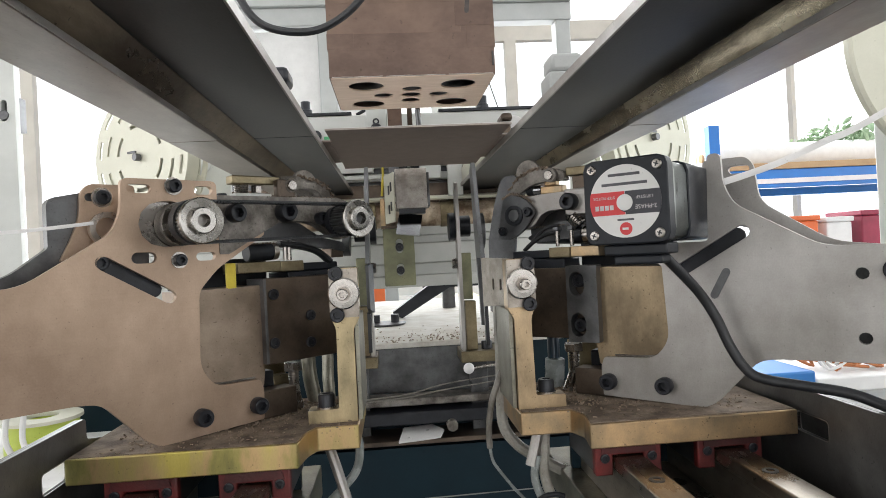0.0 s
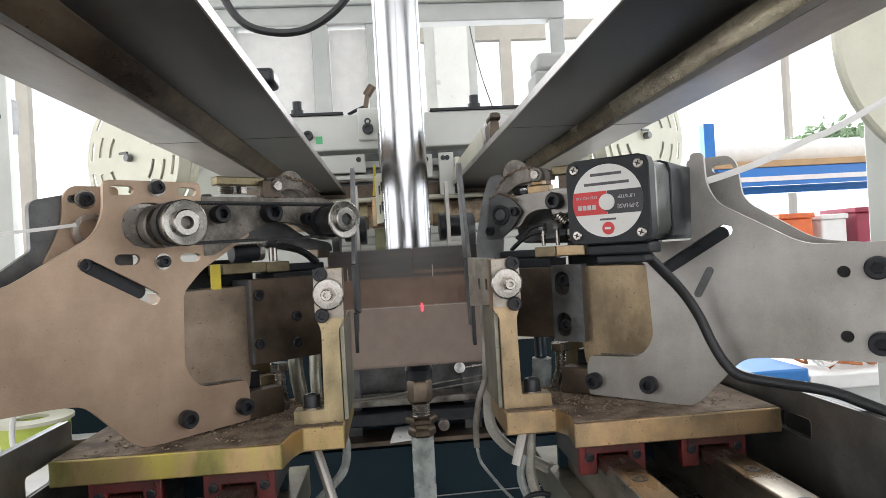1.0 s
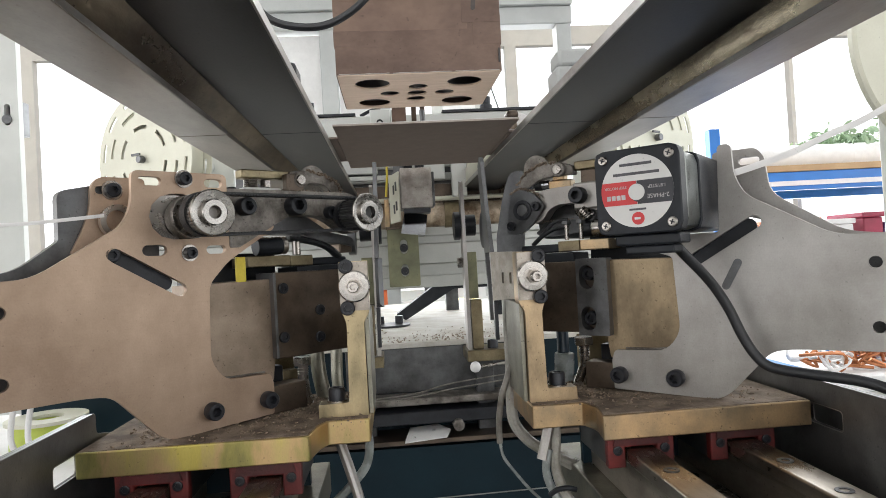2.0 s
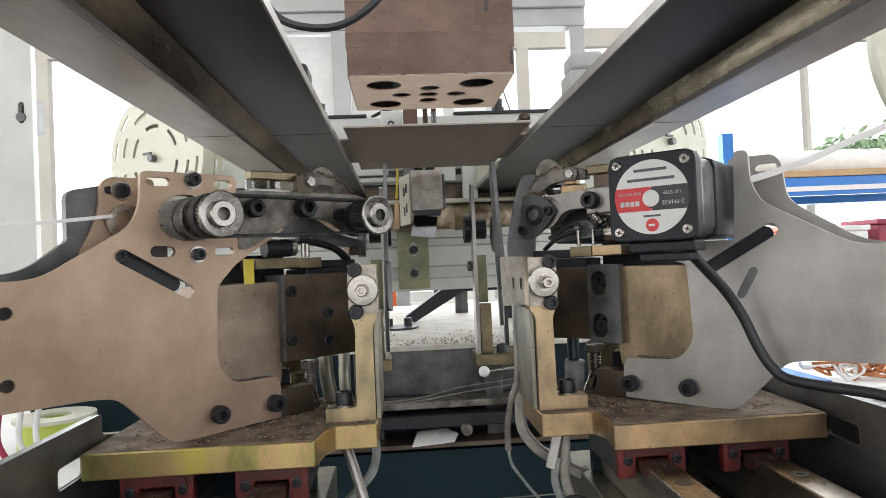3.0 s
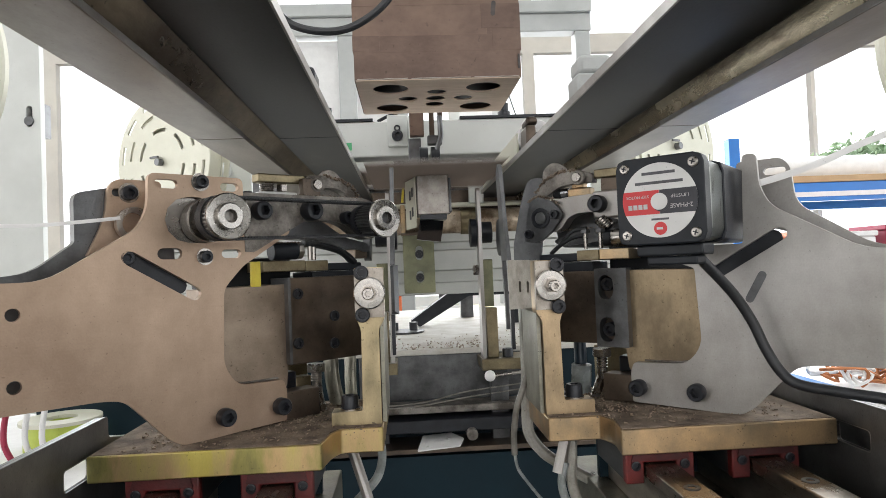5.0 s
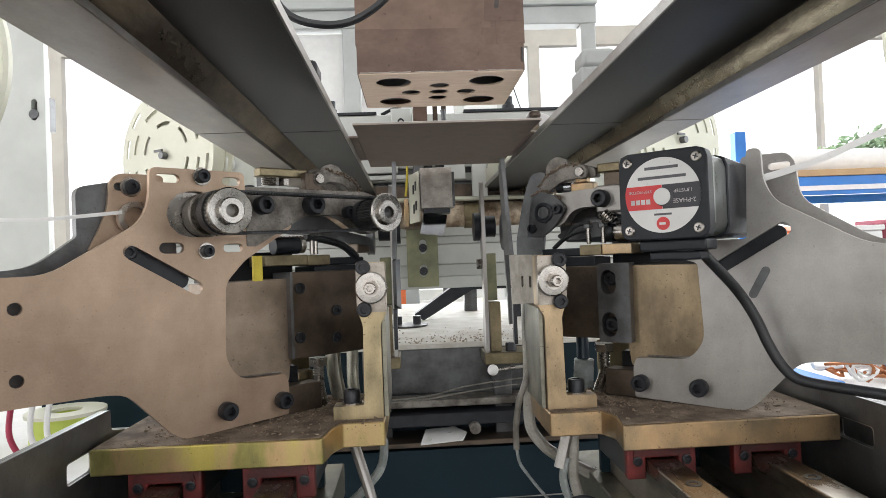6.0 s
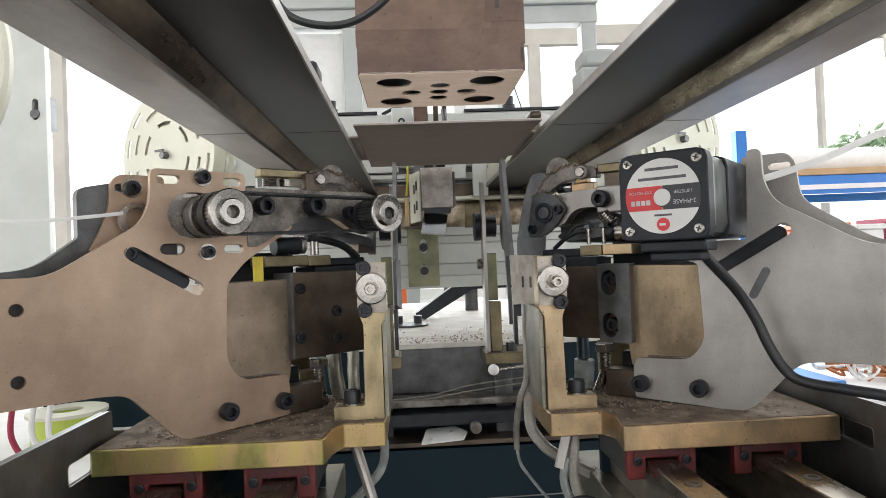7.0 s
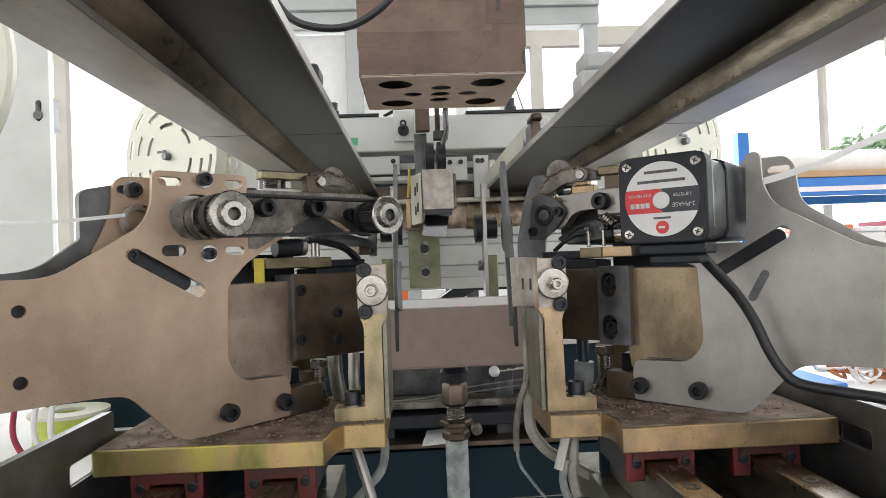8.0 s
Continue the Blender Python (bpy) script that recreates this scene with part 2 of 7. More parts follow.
def chromate():
    """Yellow chromate plating: olive, gold and pink drifts over zinc, with upright mill marks."""
    m = material("yellow_chromate", (0.66, 0.56, 0.16), (0.20, 0.19, 0.10), 0.34, 0.85, 13, 0.4, 0.0, 900, (1.5, 1, 0.5), specks=0.35)
    t, n = m.node_tree, m.node_tree.nodes
    ramp = [x for x in n if x.type == "VALTORGB"][0].color_ramp
    ramp.elements[0].position, ramp.elements[1].position = 0.30, 0.70
    for at, col in ((0.40, (0.40, 0.36, 0.13)), (0.47, (0.60, 0.42, 0.22)), (0.54, (0.58, 0.46, 0.20)), (0.61, (0.62, 0.52, 0.14))):
        ramp.elements.new(at).color = (*col, 1)
    tc, mp, marks, b = n.new("ShaderNodeTexCoord"), n.new("ShaderNodeMapping"), n.new("ShaderNodeTexNoise"), n.new("ShaderNodeBump")
    mp.inputs["Scale"].default_value = (620, 90, 12)
    marks.inputs["Scale"].default_value, marks.inputs["Detail"].default_value = 1.0, 2.0
    b.inputs["Strength"].default_value, b.inputs["Distance"].default_value = 0.10, 0.0005
    t.links.new(tc.outputs["Object"], mp.inputs["Vector"])
    t.links.new(mp.outputs[0], marks.inputs["Vector"])
    t.links.new(marks.outputs["Fac"], b.inputs["Height"])
    t.links.new(b.outputs[0], n["Principled BSDF"].inputs["Normal"])
    return m


CYL_PALE = material("pale_machined_steel", (0.40, 0.315, 0.245), (0.22, 0.168, 0.125), 0.45, 0.8, 16, 0.4, 0.03, 700, specks=0.6)
CYL_GOLD = material("tarnished_gold_steel", (0.47, 0.36, 0.23), (0.19, 0.145, 0.095), 0.38, 0.85, 20, 0.5, 0.03, 700, (1, 1, 0.6), 0.16, specks=0.6)
CHROMATE = chromate()
CHROMATE_DULL = material("dull_chromate", (0.34, 0.285, 0.18), (0.15, 0.12, 0.075), 0.38, 0.9, 25, 0.5, 0.2, 700, specks=0.6)

# ---- mesh helpers ----


def box(bm, x0, x1, y0, y1, z0, z1, m=None):
    vs = [bm.verts.new(v) for v in ((x0, y0, z0), (x1, y0, z0), (x1, y1, z0), (x0, y1, z0), (x0, y0, z1), (x1, y0, z1), (x1, y1, z1), (x0, y1, z1))]
    for f in ((0, 3, 2, 1), (4, 5, 6, 7), (0, 1, 5, 4), (1, 2, 6, 5), (2, 3, 7, 6), (3, 0, 4, 7)):
        bm.faces.new([vs[i] for i in f])
    if m is not None:
        bmesh.ops.transform(bm, matrix=m, verts=vs)
    return bm


def lathe(bm, profile, seg=32, m=None, teeth=None):
    """Turns (r, z) round z; r 0 closes an end. teeth: (first, last, depth) of the profile rows to be notched."""
    rings, made = [], []
    for i, (r, z) in enumerate(profile):
        if r <= 0:
            rings.append([bm.verts.new((0, 0, z))])
        else:
            ring = []
            for k in range(seg):
                a = 2 * math.pi * k / seg
                rr = r - teeth[2] if teeth and teeth[0] <= i <= teeth[1] and k % 4 > 1 else r
                ring.append(bm.verts.new((rr * math.cos(a), rr * math.sin(a), z)))
            rings.append(ring)
        made += rings[-1]
    for a, b in zip(rings, rings[1:]):
        for k in range(seg):
            j = (k + 1) % seg
            if len(a) == 1 and len(b) == 1:
                continue
            if len(a) == 1:
                bm.faces.new((a[0], b[j], b[k]))
            elif len(b) == 1:
                bm.faces.new((a[k], a[j], b[0]))
            else:
                bm.faces.new((a[k], a[j], b[j], b[k]))
    if m is not None:
        bmesh.ops.transform(bm, matrix=m, verts=made)
    return bm


def along(p, q):
    """The pose whose z runs from p to q."""
    d = Vector(q) - Vector(p)
    return Matrix.Translation(p) @ d.to_track_quat("Z", "Y").to_matrix().to_4x4()


def rod(bm, p, q, r, seg=20, r2=None):
    h = (Vector(q) - Vector(p)).length
    r2 = r if r2 is None else r2
    e = min(0.0006, r * 0.2)
    return lathe(bm, [(0, 0), (r - e, 0), (r, e), (r2, h - e), (r2 - e, h), (0, h)], seg, along(p, q))


def rounded(points, r=0.004, steps=4):
    """A closed outline with its corners rounded; a point may carry its own radius."""
    out, n = [], len(points)
    for i in range(n):
        a, b, c = (Vector(points[(i + k) % n][:2]) for k in (-1, 0, 1))
        rad = points[i][2] if len(points[i]) > 2 else r
        u, w = (a - b), (c - b)
        cut = min(rad, u.length * 0.45, w.length * 0.45)
        if cut < 1e-5:
            out.append(b)
            continue
        p, q = b + u.normalized() * cut, b + w.normalized() * cut
        for k in range(steps + 1):
            s = k / steps
            out.append(p * (1 - s) ** 2 + b * 2 * s * (1 - s) + q * s ** 2)
    return out


def slot(cx, cz, length, width, angle=0.0, steps=6):
    """A slot with round ends, as an outline."""
    out, h = [], max(0.0, length - width) / 2
    if h < 1e-5:
        return [Vector((cx + width / 2 * math.cos(math.pi * k / 14), cz + width / 2 * math.sin(math.pi * k / 14))) for k in range(28)]
    for end in (0, 1):
        for k in range(steps + 1):
            a = -math.pi / 2 + math.pi * k / steps + math.pi * end
            out.append(Vector(((h if end == 0 else -h) + width / 2 * math.cos(a), width / 2 * math.sin(a))))
    c, s = math.cos(radians(angle)), math.sin(radians(angle))
    return [Vector((cx + c * p.x - s * p.y, cz + s * p.x + c * p.y)) for p in out]


def plate(bm, outline, holes, y0, y1, m=None):
    """A sheet in x and z from y0 to y1, with real holes."""
    edges, made = [], []
    for loop in [outline] + list(holes):
        vs = [bm.verts.new((p[0], y0, p[1])) for p in loop]
        made += vs
        edges += [bm.edges.new((vs[i], vs[(i + 1) % len(vs)])) for i in range(len(vs))]
    res = bmesh.ops.triangle_fill(bm, edges=edges, use_beauty=True, use_dissolve=False)
    faces = [g for g in res["geom"] if isinstance(g, bmesh.types.BMFace)]
    ext = bmesh.ops.extrude_face_region(bm, geom=faces)
    moved = [g for g in ext["geom"] if isinstance(g, bmesh.types.BMVert)]
    bmesh.ops.translate(bm, verts=moved, vec=(0, y1 - y0, 0))
    bmesh.ops.recalc_face_normals(bm, faces=bm.faces[:])
    if m is not None:
        bmesh.ops.transform(bm, matrix=m, verts=made + moved)
    return bm


def tube(bm, points, r, seg=10, smooth=6, flat=1.0):
    """A cable through the points; flat below 1 makes a strip of it."""
    pts = [Vector(p) for p in points]
    if smooth > 1:
        fine = []
        for i in range(len(pts) - 1):
            a, b, c, d = pts[max(i - 1, 0)], pts[i], pts[i + 1], pts[min(i + 2, len(pts) - 1)]
            for k in range(smooth):
                s = k / smooth
                fine.append(0.5 * (2 * b + (c - a) * s + (2 * a - 5 * b + 4 * c - d) * s * s + (3 * b - a - 3 * c + d) * s ** 3))
        pts = fine + [pts[-1]]
    rings, up = [], None
    for i, p in enumerate(pts):
        d = (pts[min(i + 1, len(pts) - 1)] - pts[max(i - 1, 0)]).normalized()
        if up is None:
            up = Vector((0, 0, 1)) if abs(d.z) < 0.9 else Vector((0, 1, 0))
        side = d.cross(up).normalized()
        up = side.cross(d).normalized()
        rings.append([bm.verts.new(p + side * (r * flat * math.cos(2 * math.pi * k / seg)) + up * (r * math.sin(2 * math.pi * k / seg))) for k in range(seg)])
    for a, b in zip(rings, rings[1:]):
        for k in range(seg):
            bm.faces.new((a[k], a[(k + 1) % seg], b[(k + 1) % seg], b[k]))
    bm.faces.new(rings[0][::-1])
    bm.faces.new(rings[-1])
    return bm


def spiral(p, q, r, turns, per=12):
    m, h = along(p, q), (Vector(q) - Vector(p)).length
    return [m @ Vector((r * math.cos(2 * math.pi * k / per), r * math.sin(2 * math.pi * k / per), h * k / (turns * per))) for k in range(int(turns * per) + 1)]


def mesh_of(name, bm, mat, smooth=True):
    bmesh.ops.recalc_face_normals(bm, faces=bm.faces[:])
    me = bpy.data.meshes.new(name)
    bm.to_mesh(me)
    bm.free()
    me.materials.append(mat)
    if smooth:
        me.shade_smooth()
        me.set_sharp_from_angle(angle=radians(35))
    return me


def bevelled(ob, width):
    mod = ob.modifiers.new("bevel", "BEVEL")
    mod.width, mod.segments, mod.limit_method, mod.angle_limit = width, 2, "ANGLE", radians(40)
    mod.harden_normals = False
    return ob


def part(name, bm, mat, parent, label="", bevel=0.0):
    ob = new(name, mesh_of(name, bm, mat))
    ob.parent = parent
    if bevel:
        bevelled(ob, bevel)
    if label:
        tagged(ob, label)
    return ob


def thing(name, label, category, at=None, group="", kind=""):
    ob = new(name)
    ob.empty_display_size = 0.02
    if at is not None:
        ob.matrix_world = at
    return tagged(ob, label, category, group, kind)


def solid(name, bm, mat, label, category, at=None, group="", kind="", bevel=0.0):
    ob = new(name, mesh_of(name, bm, mat))
    if at is not None:
        ob.matrix_world = at
    if bevel:
        bevelled(ob, bevel)
    return tagged(ob, label, category, group, kind)


def structure(name, bm, mat, label="", bevel=0.0):
    ob = new(name, mesh_of(name, bm, mat))
    if bevel:
        bevelled(ob, bevel)
    return tagged(ob, label, name.split("_")[0], "", "structure")


SCREWS = {}


def screw_mesh(r, h, mat):
    """A socket head: knurled side, chamfer, hexagonal recess."""
    key = (round(r, 5), round(h, 5), mat.name)
    if key not in SCREWS:
        bm, seg = bmesh.new(), 24
        rings = []
        for rad, z, hexed in ((r, 0, 0), (r, h * 0.86, 0), (r * 0.88, h, 0), (r * 0.52, h, 1), (r * 0.50, h * 0.35, 1)):
            ring = []
            for k in range(seg):
                a = 2 * math.pi * k / seg
                q = rad * (math.cos(math.pi / 6) / math.cos((a % (math.pi / 3)) - math.pi / 6)) * 1.1 if hexed else rad
                ring.append(bm.verts.new((q * math.cos(a), q * math.sin(a), z)))
            rings.append(ring)
        for a, b in zip(rings, rings[1:]):
            for k in range(seg):
                bm.faces.new((a[k], a[(k + 1) % seg], b[(k + 1) % seg], b[k]))
        bm.faces.new(rings[-1])
        bm.faces.new(rings[0][::-1])
        SCREWS[key] = mesh_of("bolt", bm, mat)
    return SCREWS[key]


def bolt(parent, place, way, r=0.0065, h=0.008, mat=None, name="bolt", label=""):
    """A socket-head bolt whose head's seat is at place and which points along way."""
    ob = new(name, screw_mesh(r, h, mat or BLACK_OX))
    ob.parent = parent
    ob.matrix_basis = along(place, Vector(place) + Vector(way))
    if label:
        tagged(ob, label)
    return ob


def washer(parent, place, way, r, h=0.0012, mat=None):
    return part("washer", lathe(bmesh.new(), [(0, 0), (r, 0), (r, h), (0, h)], 24, along(place, Vector(place) + Vector(way))), mat or ZINC, parent)

XC = 0.033  # the machine's middle line

# ---- the hall ----


def wall_with_windows(name, length, height, base, top, openings, thick, at):
    bm = bmesh.new()
    outline = [(-length / 2, 0), (length / 2, 0), (length / 2, height), (-length / 2, height)]
    holes = [[(a, base), (b, base), (b, top), (a, top)] for a, b in openings]
    plate(bm, outline, holes, 0, thick, at)
    return structure(name, bm, WALL, "white plastered workshop wall with tall windows")


def window(name, a, b, base, top, bars, at):
    """A white window frame with its bars, set in the opening."""
    w = thing(name, "white framed workshop window in bright daylight", "window", at, "", "structure")
    bm = bmesh.new()
    for x0, x1, z0, z1 in ((a, b, base, base + 0.06), (a, b, top - 0.06, top), (a, a + 0.06, base + 0.06, top - 0.06), (b - 0.06, b, base + 0.06, top - 0.06)):
        box(bm, x0, x1, 0.06, 0.12, z0, z1)
    part("window_frame", bm, PAINT, w)
    for x, wide in bars:
        part("mullion", box(bmesh.new(), x - wide, x + wide, 0.065, 0.115, base + 0.06, top - 0.06), FRAME_PAINT, w)
    part("transom", box(bmesh.new(), a + 0.06, b - 0.06, 0.0645, 0.1155, 2.300, 2.415), FRAME_PAINT, w, "cream transom")
    return w


structure("floor", box(bmesh.new(), -3.7, 4.7, -3.7, 4.2, -0.1, 0.0), CONCRETE, "grey concrete workshop floor")
structure("ceiling", box(bmesh.new(), -3.7, 4.7, -3.7, 4.2, 3.6, 3.7), WALL, "white workshop ceiling")
structure("ground", box(bmesh.new(), -400, 400, -400, 400, -0.3, -0.25), CONCRETE, "pale ground outside the workshop")
NORTH = pose(0.5, 4.0, 0)
SOUTH = pose(0.5, -3.5, 0, 0, 0, 180)
WEST = pose(-3.5, 0.25, 0, 0, 0, 90)
EAST = pose(4.5, 0.25, 0, 0, 0, -90)
wall_with_windows("wall_north", 8.4, 3.6, 0.75, 3.15, [(-3.7, -0.15), (0.05, 3.4)], 0.2, NORTH)
wall_with_windows("wall_south", 8.4, 3.6, 0.8, 3.0, [(-3.2, 2.8)], 0.2, SOUTH)
wall_with_windows("wall_west", 7.5, 3.6, 0.8, 3.0, [(-2.2, 2.8)], 0.2, WEST)
wall_with_windows("wall_east", 7.5, 3.6, 0.9, 3.0, [(-2.2, 2.8)], 0.2, EAST)
window("window_1", -3.7, -0.15, 0.75, 3.15, ((-2.6, 0.035), (-1.5, 0.035)), NORTH)
window("window_2", 0.05, 3.4, 0.75, 3.15, ((0.30, 0.035), (2.13, 0.013)), NORTH)
window("window_3", -3.2, 2.8, 0.8, 3.0, ((-1.2, 0.035), (0.8, 0.035)), SOUTH)
window("window_4", -2.2, 2.8, 0.8, 3.0, ((-0.6, 0.035), (1.1, 0.035)), WEST)
window("window_5", -2.2, 2.8, 0.9, 3.0, ((-0.6, 0.035), (1.1, 0.035)), EAST)



def backdrop():
    """Hazy white daylight beyond the windows."""
    m = bpy.data.materials.new("white_haze")
    m.use_nodes = True
    n = m.node_tree.nodes
    n.remove(n["Principled BSDF"])
    e = n.new("ShaderNodeEmission")
    e.inputs["Color"].default_value, e.inputs["Strength"].default_value = (0.97, 0.985, 1.0, 1), 1.6
    m.node_tree.links.new(e.outputs[0], n["Material Output"].inputs["Surface"])
    for x0, x1, y0, y1 in ((-14, 15, 9.0, 9.1), (-14, 15, -9.1, -9.0), (-9.1, -9.0, -8.9, 8.9), (10.0, 10.1, -8.9, 8.9)):
        ob = new("backdrop", mesh_of("backdrop", box(bmesh.new(), x0, x1, y0, y1, -0.2, 9.0), m))
        tagged(ob, "white hazy daylight outside the windows", "backdrop", "", "structure")


backdrop()

# ---- feed rails overhead ----


def feed_rail(side):
    """An overhead stepped rail in two lengths: inner lip, slanting stained web, lower flange."""
    t = thing("feed_rail", "long dark steel feed rail with a corroded inner web", "rail", pose(XC, 0, 0), "overhead feed rails")
    low, high, out = (0.1735, 0.1610, 0.2120) if side < 0 else (0.1815, 0.1760, 0.2165)

    def b(x0, x1, y0, y1, z0, z1):
        lo, hi = sorted((side * x0, side * x1))
        return box(bmesh.new(), lo, hi, y0, y1, z0, z1)

    for y0, y1 in ((-0.35, 0.6575), (0.6585, 1.42)):
        part("lip", b(0.103, high, y0, y1, 1.1235, 1.1285), RAIL, t, bevel=0.0006)
    for y0, y1 in ((-0.35, 0.5605), (0.5625, 1.42)):
        if y0 > 0:
            part("flange", b(low - 0.0015, out, y0, y1, 1.105, 1.109), RAIL_LOW, t, bevel=0.0005)
            continue
        section = [(side * low, 1.1092), (side * (low + 0.004), 1.1092), (side * (high + 0.012), 1.170), (side * (high + 0.007), 1.170), (side * (high + 0.0002), 1.1285), (side * (high + 0.0002), 1.1236)]
        part("web", plate(bmesh.new(), section, [], -0.35, 1.42), WEB if side < 0 else WEB_REFLECT, t, "rust-stained web", bevel=0.0004)
        part("flange", b(low - 0.0015, out, y0, y1, 1.105, 1.109), RAIL_LOW, t, bevel=0.0005)
    # thin bright strip that paints the specular line on the flange edge
    part("edge_glint", b(low - 0.0022, low - 0.0016, -0.35, 0.56, 1.1052, 1.1090), STEEL_GREY, t, "bright strip for the flange edge's glint")
    part("edge_strip", b(0.1014, 0.1028, -0.35, 1.42, 1.1230, 1.1296), STEEL_GREY, t, "bright highlit edge strip")
    return t


for side in (-1, 1):
    feed_rail(side)

# ---- corner folding units ----


def place_of(side):
    """The unit's own space: x along its plate to the picture's right, y away, z up."""
    return pose(-0.170, 0.505, 0.870, 0, 0, 40) if side > 0 else pose(0.236, 0.505, 0.870, 0, 0, -40)


def P(side, u, n, z):
    return Vector((side * u, -n, z))


def ubox(side, u0, u1, n0, n1, z0, z1):
    a, b = sorted((side * u0, side * u1))
    return box(bmesh.new(), a, b, -n1, -n0, z0, z1)


def uline(side, pts):
    return [(side * p[0], *p[1:]) for p in pts]


def side_plate(side, steel):
    """The laser-cut plate with its slots."""
    mm = 0.001
    pts = [(-175, 123), (-92, 123, 12), (-34, 158, 8), (-27, 173, 10), (-26, 198, 5), (46, 198, 5), (46, 162, 3), (86, 159), (86, 155, 3), (44, 129, 6),
           (28, 112, 6), (26, 53, 10), (37, 37, 11), (76, 36, 3), (79, 27, 3), (78, 3, 2), (-6, 0, 5), (-16, 6, 5), (-46, 39, 8), (-62, 41, 10), (-175, 41)]
    if side < 0:
        pts = pts[:4] + [(-26, 198, 5), (-16, 198, 4), (-14, 130.5, 3), (40, 130.5, 3), (38, 118, 4), (23, 113, 3), (20, 52, 10), (32, 37, 11)] + pts[13:]
    outline = rounded([tuple(side * v * mm if i == 0 else v * mm for i, v in enumerate(p)) for p in pts], 0.0015)
    far = -0.110 if side > 0 else -0.1145
    holes = [slot(side * -0.0135, 0.1905, 0.017, 0.0065), slot(side * 0.035, 0.1905, 0.015, 0.0065), slot(side * -0.012, 0.1397, 0.018, 0.008),
             slot(side * 0.035, 0.139, 0.016, 0.0065), slot(side * -0.017, 0.1232, 0.062, 0.010, side * -31),
             slot(side * far, 0.1030, 0.0085, 0.0084), slot(side * far, 0.0580, 0.0085, 0.0084)]
    if side > 0:
        holes.append(slot(0.006, 0.1645, 0.042, 0.034))
    else:
        holes = holes[4:]
    return plate(bmesh.new(), outline, holes, 0.0, 0.005)


def rear_plate(side):
    mm = 0.001
    pts = [(-160, 118), (-95, 126, 12), (-46, 160, 10), (-43, 190, 8), (-37, 197, 4), (-4, 197, 4), (-4, 150), (-160, 100)]
    if side > 0:
        pts = [(-58, 140), (-50, 156, 8), (-44, 172, 8), (-43, 190, 8), (-37, 197, 4), (-4, 197, 4), (-4, 140)]
    outline = rounded([tuple(side * v * mm if i == 0 else v * mm for i, v in enumerate(p)) for p in pts], 0.0015)
    return plate(bmesh.new(), outline, [slot(side * -0.032, 0.187, 0.016, 0.006)], 0.035, 0.040)


